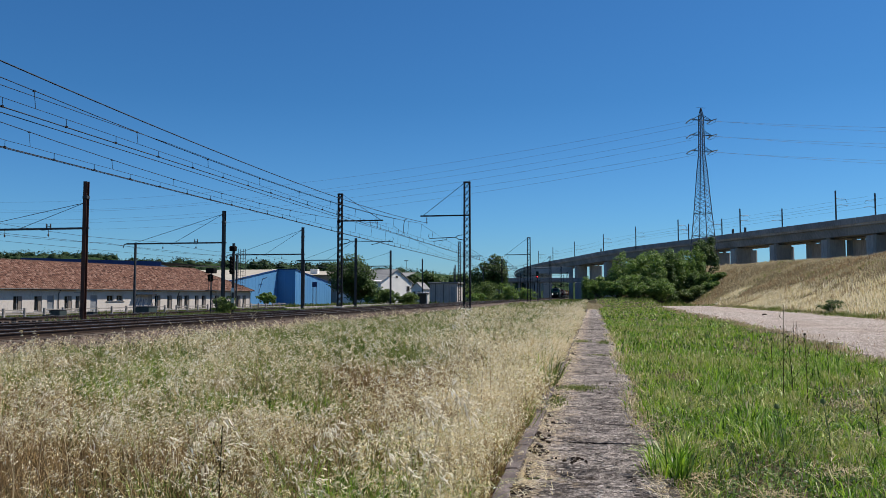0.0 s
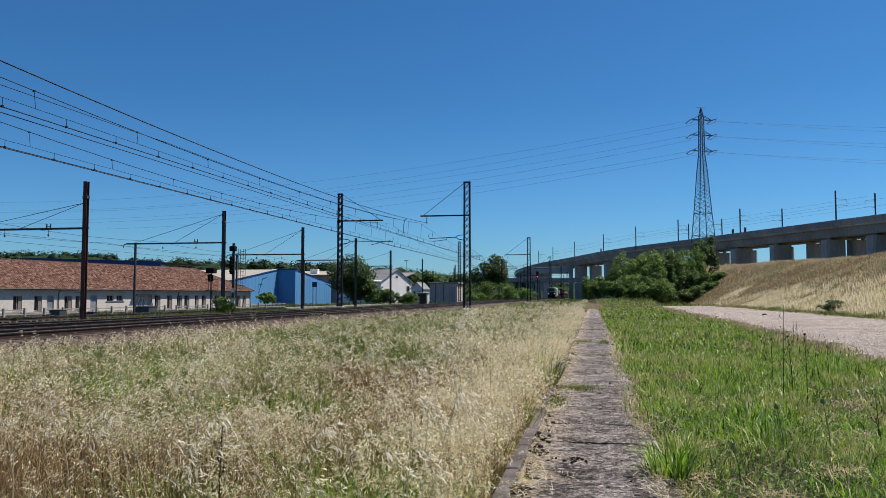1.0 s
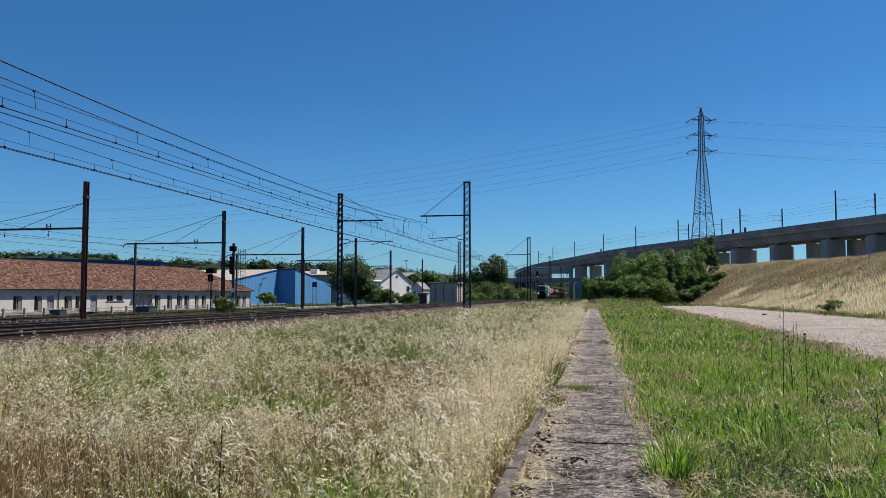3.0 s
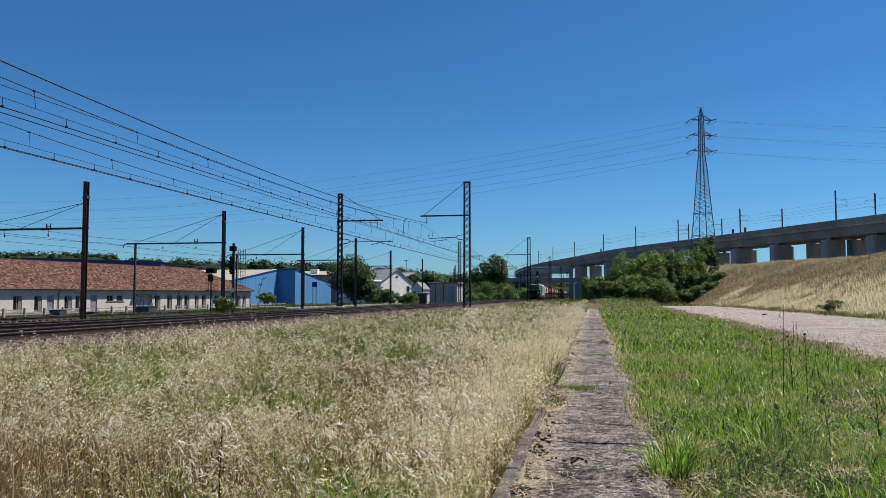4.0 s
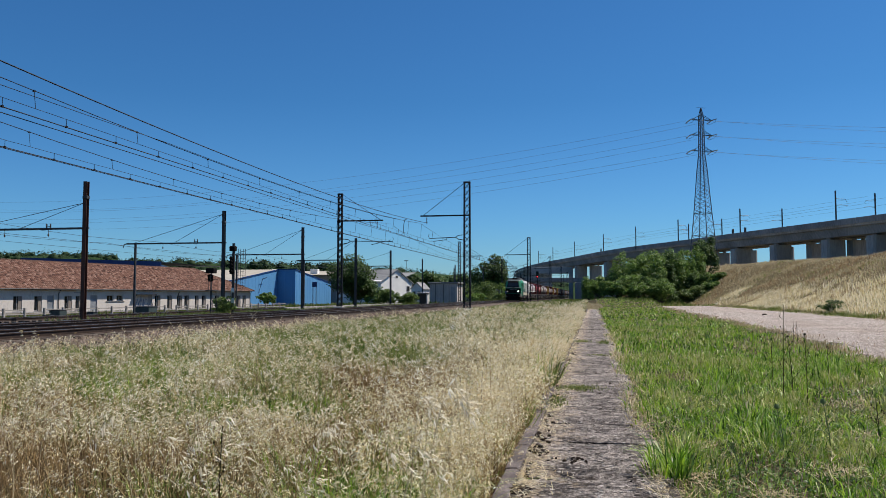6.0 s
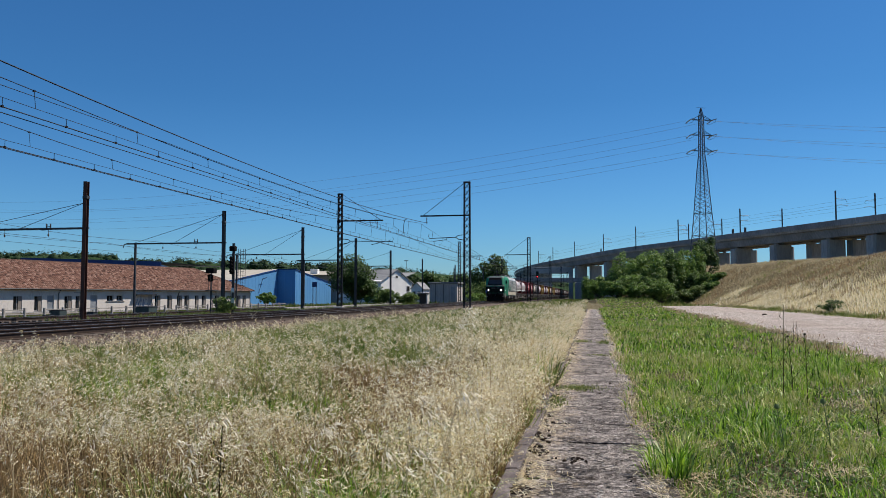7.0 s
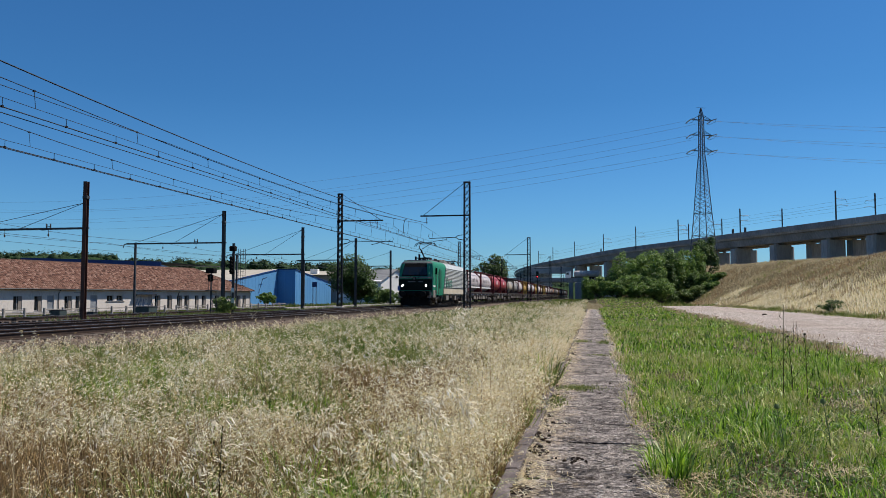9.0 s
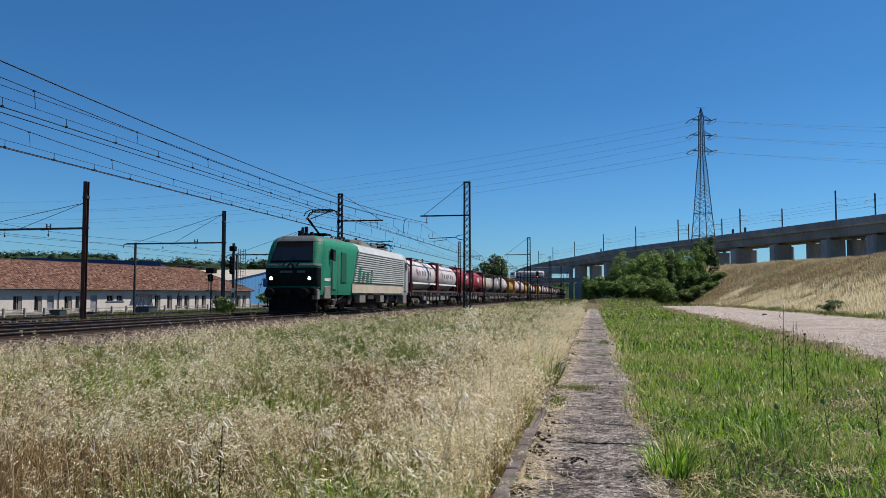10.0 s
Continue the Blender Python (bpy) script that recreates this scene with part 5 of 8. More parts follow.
def yard_clutter():
    """Low concrete fence, bins, lamp poles and kerbs between the sidings and the buildings."""
    rnd = random.Random(4)
    fence = thing("fence", "low pale concrete post-and-rail fence along the yard", "fence")
    y = 50.0
    while y < 108:
        x = -45.5 + (y - 50) * 0.02
        part("post", Mesh().box(x - 0.09, x + 0.09, y - 0.09, y + 0.09, -0.9, 0.42, 0.02), m_fence, fence)
        for z in (0.2, -0.15):
            if rnd.random() < 0.85:
                part("rail", Mesh().box(x - 0.05, x + 0.05, y + 0.1, y + 2.2, z, z + 0.1, 0.01), m_fence, fence)
        y += 2.3
    edge = thing("platform_kerb", "low pale concrete platform edge along the siding", "kerb", kind="structure")
    for k in range(26):
        part("kerb_stone", Mesh().box(-34.1, -33.7, 84 + 2.1 * k, 86.05 + 2.1 * k, -0.3, 0.12 + rnd.uniform(-.02, .02), 0.03), m_fence, edge)
    for x, y, w, h in ((-45.0, 60.5, 1.0, 0.9), (-43.5, 71.6, 1.5, 1.05), (-43, 62.3, 0.7, 0.7), (-44, 58, 0.6, 0.5)):
        c = thing("equipment_box", "dark grey trackside equipment box", "equipment box", pose(x, y, -0.75))
        part("body", Mesh().box(-w / 2, w / 2, -w / 2, w / 2, 0, h, 0.05), m_bin, c)
        part("lid", Mesh().box(-w / 2 - .04, w / 2 + .04, -w / 2 - .04, w / 2 + .04, h, h + 0.08, 0.02), m_greypole, c)
    for x, y, h in ((-95.5, 150, 9.5), (-27.6, 255, 13), (-62, 260, 14)):
        l = thing("street_lamp", "tall grey yard lamp post with twin lamp heads", "lamp post", pose(x, y, -0.8))
        part("pole", Mesh().tube([(0, 0, 0), (0, 0, h)], 0.09, 6, 0.06), m_greypole, l)
        for s in (-1, 1):
            part("lamp_head", Mesh().box(min(0, s * 0.7), max(0, s * 0.7), -0.15, 0.15, h, h + 0.18, 0.03), m_greypole, l)
    s = thing("information_board", "blue information board on posts by the sidings", "sign", pose(-43.6, 120, -0.6))
    part("board", Mesh().box(-0.4, 0.4, -0.05, 0.05, 3.4, 4.2, 0.02), m_navy, s)
    part("post", Mesh().box(-0.3, -0.22, -0.05, 0.05, 0, 3.4), m_greypole, s)
    part("post", Mesh().box(0.22, 0.3, -0.05, 0.05, 0, 3.4), m_greypole, s)


m_fence = material("pale_concrete", [(0.18, 0.165, 0.15), (0.36, 0.335, 0.31)], 0.9, scale=2, fine=14, bump=0.2)
m_bin = material("dark_bin_plastic", [(0.03, 0.045, 0.045), (0.06, 0.08, 0.08)], 0.6, bump=0.05)
yard_clutter()

# ---- train ----
# Local space of every vehicle: rail head at z = 0, y runs back from its front end, x across.
TRAIN_X, TRAIN_END, SPEED = -14.75, 37.15, 27.6
rolling = []                                   # (object, distance behind the locomotive's nose)


def nose_curve(w, a, y0, c, off=0.0, n=6):
    """Plan of the rounded cab end at one height: half width w, flat half width a, setback y0, corner depth c."""
    right = [(a + (w - a + off) * math.sin(q), y0 + c - (c + off) * math.cos(q)) for q in np.linspace(0, math.pi / 2, n)]
    return [(-x, y) for x, y in reversed(right)] + right


def locomotive():
    t = thing("locomotive", "green and silver electric freight locomotive with raised pantograph", "locomotive")
    L = 19.7
    levels = [(0.95, 1.36, 1.12, 0.22, 0.30), (1.3, 1.42, 1.16, 0.08, 0.36), (2.0, 1.43, 1.17, 0.02, 0.40), (2.42, 1.43, 1.17, 0.0, 0.42), (2.58, 1.43, 1.14, 0.08, 0.44), (3.0, 1.43, 1.10, 0.28, 0.46), (3.42, 1.42, 1.02, 0.48, 0.48), (3.68, 1.35, 0.95, 0.62, 0.48), (3.84, 1.20, 0.88, 0.76, 0.45), (3.94, 0.98, 0.78, 0.95, 0.40)]
    cut = 6.9                                  # green in front of it, grey behind

    def half(front):
        rings = []
        for z, w, a, y0, c in levels:
            ring = [(-w, cut)] + nose_curve(w, a, y0, c) + [(w, cut)]
            rings.append([(x, y, z) if front else (-x, L - y if y != cut else cut, z) for x, y in ring])
        return Mesh().loft(rings)

    part("front_cab", half(True), m_loco_green, t, "green painted rounded cab", smooth=True)
    part("body", half(False), m_loco_grey, t, "grey body and rear cab", smooth=True)
    # silver ribbed side with slanted front edge, green panel behind the door, cream skirt
    for s in (-1, 1):
        x0, x1 = s * 1.425, s * 1.465
        lo, hi = min(x0, x1), max(x0, x1)
        z_a, z_b = 1.62, 3.42
        sl = lambda z: 5.7 + (z - 1.62) / 1.8 * 0.87
        panel = [(sl(z_a), z_a), (17.6, z_a), (17.6, z_b), (sl(z_b), z_b)]
        side = part("silver_side", Mesh().loft([[(lo, y, z) for y, z in panel], [(hi, y, z) for y, z in panel]]), m_loco_greydark, t, "silver ribbed side panel")
        k = 0
        z = z_a + 0.05
        while z < z_b - 0.08:
            rib = [(0, z), (0, z + 0.085), (s * 0.05, z + 0.07), (s * 0.05, z + 0.012)]
            part("rib", Mesh().loft([[(x1 + a, sl(b) + 0.05, b) for a, b in rib], [(x1 + a, 17.55, b) for a, b in rib]]), m_loco_silver, side)
            z += 0.132
        part("skirt", Mesh().box(lo - 0.005, hi + 0.005, 5.5, 17.6, 1.05, 1.60, 0.02), m_loco_cream, t, "dusty cream lower skirt")
        part("skirt_line", Mesh().box(min(x1, x1 + s * .012), max(x1, x1 + s * .012), 5.55, 17.55, 1.56, 1.6), m_chassis_grey, t)
        part("upper_slope", Mesh().add([(s * 1.45, 6.9, 3.44), (s * 1.45, 17.9, 3.44), (s * 1.30, 17.9, 3.8), (s * 1.30, 6.9, 3.8), (s * 1.38, 6.9, 3.42), (s * 1.38, 17.9, 3.42), (s * 1.24, 17.9, 3.76), (s * 1.24, 6.9, 3.76)], [(0, 1, 2, 3), (4, 7, 6, 5), (0, 4, 5, 1), (3, 2, 6, 7), (0, 3, 7, 4), (1, 5, 6, 2)]), m_loco_silver, t, "pale grey sloping roof flank")
        # lettering block on the ribs
        for q, rows in enumerate(((0.5, 0.55, 0.5, 0.6, 0.55, 0.5, 0.6), (0.45, 0.5, 0.5, 0.45, 0.5), (0.55, 0.5, 0.6, 0.5, 0.5), (0.4, 0.45, 0.4, 0.45, 0.5, 0.4))):
            for kz, wide in enumerate(rows):
                y, zz = 6.35 + 0.85 * q + 0.05 * kz, z_a + 0.07 + 0.132 * kz
                part("livery_block", Mesh().box(min(x1 + s * .045, x1 + s * .058), max(x1 + s * .045, x1 + s * .058), y, y + wide, zz, zz + 0.066), m_loco_green, side)
        # crew doors with window, handrails, side window
        for y, mat in ((2.0, m_loco_green), (18.1, m_loco_grey)):
            d = part("crew_door", Mesh().box(min(x0, x0 + s * .03), max(x0, x0 + s * .03), y, y + 0.75, 1.25, 3.4, 0.012), mat, t)
            part("pane", Mesh().box(min(x0 + s * .03, x0 + s * .035), max(x0 + s * .03, x0 + s * .035), y + 0.14, y + 0.60, 2.72, 3.30), m_glass, d)
            for yy in (y - 0.08, y + 0.83):
                part("handrail", Mesh().tube([(s * 1.47, yy, 1.0), (s * 1.52, yy, 1.15), (s * 1.52, yy, 2.9), (s * 1.47, yy, 3.0)], 0.02, 5), m_chassis_grey, d)
        part("grille_door", Mesh().box(min(x0, x0 + s * .045), max(x0, x0 + s * .045), 3.55, 4.45, 1.62, 3.25, 0.015), m_door_green, t, "dark green service door")
        part("mirror", Mesh().box(min(s * 1.45, s * 1.62), max(s * 1.45, s * 1.62), 1.72, 1.82, 2.75, 3.3, 0.02), m_black, t)
        for k in range(6):
            part("number_bars", Mesh().box(min(s * 1.42, s * 1.442), max(s * 1.42, s * 1.442), 0.95 + 0.15 * k, 1.06 + 0.15 * k, 1.65, 1.80), m_white_paint, t)
        part("side_step_box", Mesh().box(min(s * 1.0, s * 1.44), max(s * 1.0, s * 1.44), 0.95, 1.95, 0.75, 1.40, 0.03), m_chassis_grey, t, "dusty grey step box")
        part("corner_step_box", Mesh().box(min(s * 1.08, s * 1.38), max(s * 1.08, s * 1.38), 0.05, 0.42, 0.72, 1.25, 0.03), m_chassis_grey, t, "dusty grey step box")
        # underframe boxes
        for y, w, h, mat in ((7.2, 1.2, 0.55, m_chassis_grey), (8.9, 1.3, 0.35, m_chassis), (11.7, 0.9, 0.55, m_chassis_grey), (17.9, 1.0, 0.7, m_chassis_grey)):
            part("equipment_box", Mesh().box(min(s * 1.0, s * 1.4), max(s * 1.0, s * 1.4), y, y + w, 1.04 - h, 1.04, 0.03), mat, t)
        part("step", Mesh().box(min(s * 1.05, s * 1.42), max(s * 1.05, s * 1.42), 2.1, 2.65, 0.35, 0.4).box(min(s * 1.05, s * 1.42), max(s * 1.05, s * 1.42), 2.1, 2.65, 0.7, 0.74), m_chassis_grey, t)
    # roof
    part("cab_roof", Mesh().add([(-0.85, 0.80, 3.87), (0.85, 0.80, 3.87), (1.1, 1.25, 3.89), (-1.1, 1.25, 3.89), (-0.84, 0.96, 3.96), (0.84, 0.96, 3.96), (1.0, 2.0, 3.98), (-1.0, 2.0, 3.98), (1.1, 5.0, 3.89), (-1.1, 5.0, 3.89), (-1.0, 5.0, 3.98), (1.0, 5.0, 3.98)], [(0, 1, 5, 4), (1, 2, 6, 5), (3, 0, 4, 7), (4, 5, 6, 7), (2, 8, 11, 6), (3, 7, 10, 9), (7, 6, 11, 10)]), m_loco_greydark, t, "dark grey cab roof")
    part("roof", Mesh().box(-1.0, 1.0, 1.6, 18.1, 3.86, 3.97, 0.05), m_loco_roof, t, "dusty grey roof")
    for y, w, h in ((7.3, 1.5, 0.28), (9.2, 2.2, 0.22), (12.0, 1.3, 0.3), (14.6, 1.4, 0.18)):
        part("roof_equipment", Mesh().box(-0.75, 0.75, y, y + w, 3.96, 3.96 + h, 0.05), m_loco_roof, t)
    for y in (6.2, 6.9, 8.95, 11.7, 13.6):
        for x in (-0.5, 0.0, 0.5):
            part("roof_insulator", Mesh().disc((x, y, 3.96), "z", 0.09, 0.36, 8, ((0, 1), (0.2, 0.6), (0.4, 1), (0.6, 0.6), (0.8, 1), (1, 0.5))), m_insul, t)
    part("roof_conductor", Mesh().tube([(0, 4.4, 4.35), (0, 6.2, 4.33), (0, 13.6, 4.33)], 0.025, 5), m_wire, t)
    for x, y, h in ((-0.35, 2.1, 0.36), (0.15, 1.7, 0.24), (0.35, 2.0, 0.28), (-0.1, 2.4, 0.6)):
        part("aerial", Mesh().box(x - 0.07, x + 0.07, y - 0.09, y + 0.09, 3.9, 3.95 + h, 0.02), m_black, t)
    part("roof_fin", Mesh().add([(-0.9, 9.0, 3.96), (0.9, 9.0, 3.96), (0.9, 11.6, 3.96), (-0.9, 11.6, 3.96), (-0.7, 9.6, 4.35), (0.7, 9.6, 4.35), (0.7, 11.2, 4.2), (-0.7, 11.2, 4.2)], [(0, 1, 5, 4), (1, 2, 6, 5), (2, 3, 7, 6), (3, 0, 4, 7), (4, 5, 6, 7)]), m_loco_roof, t)
    # pantographs: front raised, rear folded
    def panto(y, up):
        p = part("pantograph", Mesh().box(-0.6, 0.6, y - 0.5, y + 0.5, 4.2, 4.28).tube([(-0.4, y - 0.4, 3.95), (-0.4, y - 0.4, 4.25)], 0.05, 6).tube([(0.4, y - 0.4, 3.95), (0.4, y - 0.4, 4.25)], 0.05, 6).tube([(0, y + 0.4, 3.95), (0, y + 0.4, 4.25)], 0.05, 6), m_black, t)
        if up:
            e, h = (y - 1.55, 4.95), (y + 0.7, 5.6)
        else:
            e, h = (y - 1.7, 4.42), (y + 0.4, 4.42)
        part("lower_arm", Mesh().tube([(0, y + 0.3, 4.25), (0, e[0], e[1])], 0.06, 6), m_black, p)
        part("guide_rod", Mesh().tube([(0.1, y - 0.2, 4.25), (0.1, e[0] + 0.1, e[1] - 0.08)], 0.022, 5), m_black, p)
        part("upper_arm", Mesh().tube([(-0.12, e[0], e[1]), (-0.5, h[0], h[1])], 0.03, 5).tube([(0.12, e[0], e[1]), (0.5, h[0], h[1])], 0.03, 5), m_black, p)
        for dy in (-0.28, 0.28):
            part("contact_strip", Mesh().tube([(-0.97, h[0] + dy, h[1] - 0.28), (-0.85, h[0] + dy, h[1] - 0.06), (-0.6, h[0] + dy, h[1] + 0.05), (0.6, h[0] + dy, h[1] + 0.05), (0.85, h[0] + dy, h[1] - 0.06), (0.97, h[0] + dy, h[1] - 0.28)], 0.03, 5), m_black, p)
        part("head_frame", Mesh().beam((-0.5, h[0] - 0.3, h[1]), (-0.5, h[0] + 0.3, h[1]), 0.04).beam((0.5, h[0] - 0.3, h[1]), (0.5, h[0] + 0.3, h[1]), 0.04).beam((-0.5, h[0], h[1] - 0.05), (0.5, h[0], h[1] - 0.05), 0.05), m_black, p)
    panto(3.9, True)
    panto(16.0, False)
    # nose
    g = lambda z: float(np.interp(z, [l[0] for l in levels], [l[3] for l in levels]))
    hwid = lambda z: float(np.interp(z, [l[0] for l in levels], [l[2] for l in levels]))
    quad = lambda z0, z1, w0, w1, off: [(-w0, g(z0) - off, z0), (w0, g(z0) - off, z0), (w1, g(z1) - off, z1), (-w1, g(z1) - off, z1)]
    def plate(name, z0, z1, w0, w1, off, mat, label="", parent=None):
        a, b = quad(z0, z1, w0, w1, off), quad(z0, z1, w0, w1, off - 0.03)
        return part(name, Mesh().loft([a, b]), mat, parent or t, label)
    plate("windscreen_frame", 2.56, 3.66, 1.12, 0.95, 0.012, m_black, "black windscreen surround")
    plate("windscreen", 2.66, 3.34, 1.05, 0.97, 0.035, m_glass)
    plate("sunblind", 3.34, 3.58, 0.93, 0.90, 0.034, m_black, "dark blind strip")
    for x in (-0.35, 0.45):
        part("wiper", Mesh().beam((x, g(2.68) - 0.07, 2.68), (x - 0.22, g(3.2) - 0.07, 3.25), 0.018), m_black, t)
    def wrap(name, z0, z1, off, mat, label):
        """Band of plating that follows the rounded nose from side to side."""
        at = lambda z, o: [(x, y, z) for x, y in nose_curve(*[float(np.interp(z, [l[0] for l in levels], [l[q] for l in levels])) for q in (1, 2, 3, 4)], o)]
        rings = [at(z, off) + list(reversed(at(z, -0.03))) for z in np.linspace(z0, z1, 5)]
        part(name, Mesh().loft(rings), mat, t, label, smooth=True)
    wrap("cab_brow", 3.64, 3.86, 0.008, m_loco_greydark, "dark grey brow over the windscreen")
    # lower nose: grime, with the front's shade put into the colour too
    wrap("front_lower_panel", 1.2, 2.30, 0.012, m_nose_dark, "grimy lower nose, its shade darkened into the colour")
    wrap("nose_trim", 2.38, 2.50, 0.02, m_chassis_grey, "pale trim line across the nose")
    part("emblem", Mesh().disc((0, -0.05, 2.36), "y", 0.17, 0.04, 8), m_black, t, "round dark nose emblem")
    part("emblem_ring", Mesh().disc((0, -0.065, 2.36), "y", 0.1, 0.02, 8), m_chassis_grey, t)
    for x in (-0.36, 0.36):
        part("trim_notch", Mesh().beam((x - 0.06, -0.03, 2.38), (x + 0.06, -0.03, 2.54), 0.05), m_black, t)
    for x0, x1 in ((-0.55, 0.1), (0.35, 0.75)):
        part("number_bars", Mesh().box(x0, x1, -0.05, 0.05, 2.05, 2.15), m_loco_greydark, t)
    for s in (-1, 1):
        h = part("headlight", Mesh().disc((s * 1.0, -0.06, 1.77), "y", 0.17, 0.12, 14, ((0, 0.85), (0.4, 1), (1, 1))), m_black, t)
        part("lens", Mesh().disc((s * 1.0, -0.075, 1.77), "y", 0.08, 0.03, 14), m_headlight, h, "glowing white headlight lens")
        part("buffer", Mesh().disc((s * 0.875, -0.62, 1.06), "y", 0.25, 0.75, 14, ((0, 0.8), (0.05, 1), (0.1, 1), (0.14, 0.45), (0.55, 0.5), (0.6, 0.7), (1, 0.7))), m_black, t)
        part("step", Mesh().box(s * 1.2 - 0.2, s * 1.2 + 0.2, -0.15, 0.35, 0.35, 0.42).beam((s * 1.25, 0.1, 0.4), (s * 1.25, 0.15, 1.1), 0.05), m_black, t)
    part("blue_fitting", Mesh().box(-1.42, -1.22, -0.12, 0.1, 1.35, 1.75, 0.04), m_blue_paint, t)
    part("front_bumper", Mesh().box(-1.3, 1.3, -0.08, 0.4, 0.92, 1.32, 0.05), m_black, t)
    part("snow_plough", Mesh().add([(-1.25, 0.25, 0.12), (0, -0.25, 0.12), (1.25, 0.25, 0.12), (-1.25, 0.3, 0.95), (0, -0.05, 0.95), (1.25, 0.3, 0.95), (-1.25, 0.5, 0.12), (1.25, 0.5, 0.12), (-1.25, 0.5, 0.95), (1.25, 0.5, 0.95)], [(0, 1, 4, 3), (1, 2, 5, 4), (0, 3, 8, 6), (2, 7, 9, 5), (3, 4, 5, 9, 8), (6, 7, 2, 1, 0)]), m_black, t)
    part("coupling_hook", Mesh().box(-0.12, 0.12, -0.45, 0.1, 0.9, 1.2, 0.03).tube([(0, -0.4, 0.95), (0, -0.45, 0.6), (0, -0.35, 0.45)], 0.04, 6), m_black, t)
    for x in (-0.5, 0.45):
        part("brake_hose", Mesh().tube([(x, -0.05, 0.95), (x, -0.25, 0.75), (x + 0.05, -0.2, 0.45), (x + 0.1, -0.1, 0.6)], 0.035, 6), m_black, t)
    part("underframe", Mesh().box(-1.0, 1.0, 0.6, 19.1, 0.75, 1.05), m_black, t)
    part("transformer", Mesh().box(-1.1, 1.1, 6.9, 12.2, 0.25, 0.8, 0.05), m_black, t)
    wheels = []
    ws = Mesh()
    for s in (-1, 1):
        ws.disc((s * 0.72 - 0.06, 0, 0), "x", 0.6, 0.13, 24, ((0, 0.9), (0.0, 0.82), (0.3, 0.78), (0.3, 0.3), (0.7, 0.3), (0.7, 0.78), (1, 0.82), (1, 0.98)))
        ws.box(s * 0.72 - 0.05, s * 0.72 + 0.05, -0.06, 0.06, -0.46, 0.46)
    ws.tube([(-0.9, 0, 0), (0.9, 0, 0)], 0.09, 10)
    wheel_mesh = ws.data("wheelset", m_chassis)
    for yb in (4.4, 15.3):
        b = part("bogie", Mesh().box(-1.15, -0.98, yb - 2.1, yb + 2.1, 0.55, 0.8, 0.05).box(0.98, 1.15, yb - 2.1, yb + 2.1, 0.55, 0.8, 0.05).box(-1.0, 1.0, yb - 0.3, yb + 0.3, 0.45, 0.7, 0.05), m_chassis, t)
        for dy in (-1.3, 1.3):
            wheels.append(part("wheelset", wheel_mesh, None, t, at=pose(0, yb + dy, 0.6)))
            for s in (-1, 1):
                part("axle_box", Mesh().box(min(s * .95, s * 1.25), max(s * .95, s * 1.25), yb + dy - 0.25, yb + dy + 0.25, 0.4, 0.82, 0.05), m_chassis, b)
                part("spring", Mesh().tube([(s * 1.15, yb + dy + 0.35, 0.65), (s * 1.15, yb + dy + 0.35, 1.0)], 0.11, 8), m_chassis_grey, b)
        for s in (-1, 1):
            part("damper", Mesh().tube([(s * 1.22, yb - 0.7, 0.7), (s * 1.22, yb + 0.6, 1.0)], 0.05, 6), m_chassis_grey, b)
    rolling.append((t, 0.0))
    return t, wheels


m_loco_roof = material("dusty_roof_grey", [(0.07, 0.072, 0.07), (0.17, 0.168, 0.16)], 0.85, scale=0.8, fine=9, bump=0.1)
m_loco_greydark = material("dim_grey_paint", [(0.07, 0.08, 0.085), (0.11, 0.12, 0.125)], 0.6, bump=0)
m_door_green = material("deep_green_door", [(0.008, 0.07, 0.04), (0.014, 0.10, 0.055)], 0.5, bump=0.03)
# grimy paint made near black to carry the shade of the front
m_nose_dark = material("grimy_shaded_nose", [(0.003, 0.006, 0.005), (0.009, 0.016, 0.013)], 0.7, scale=1.5, fine=12, bump=0.05, spec=0.1)
loco, loco_wheels = locomotive()


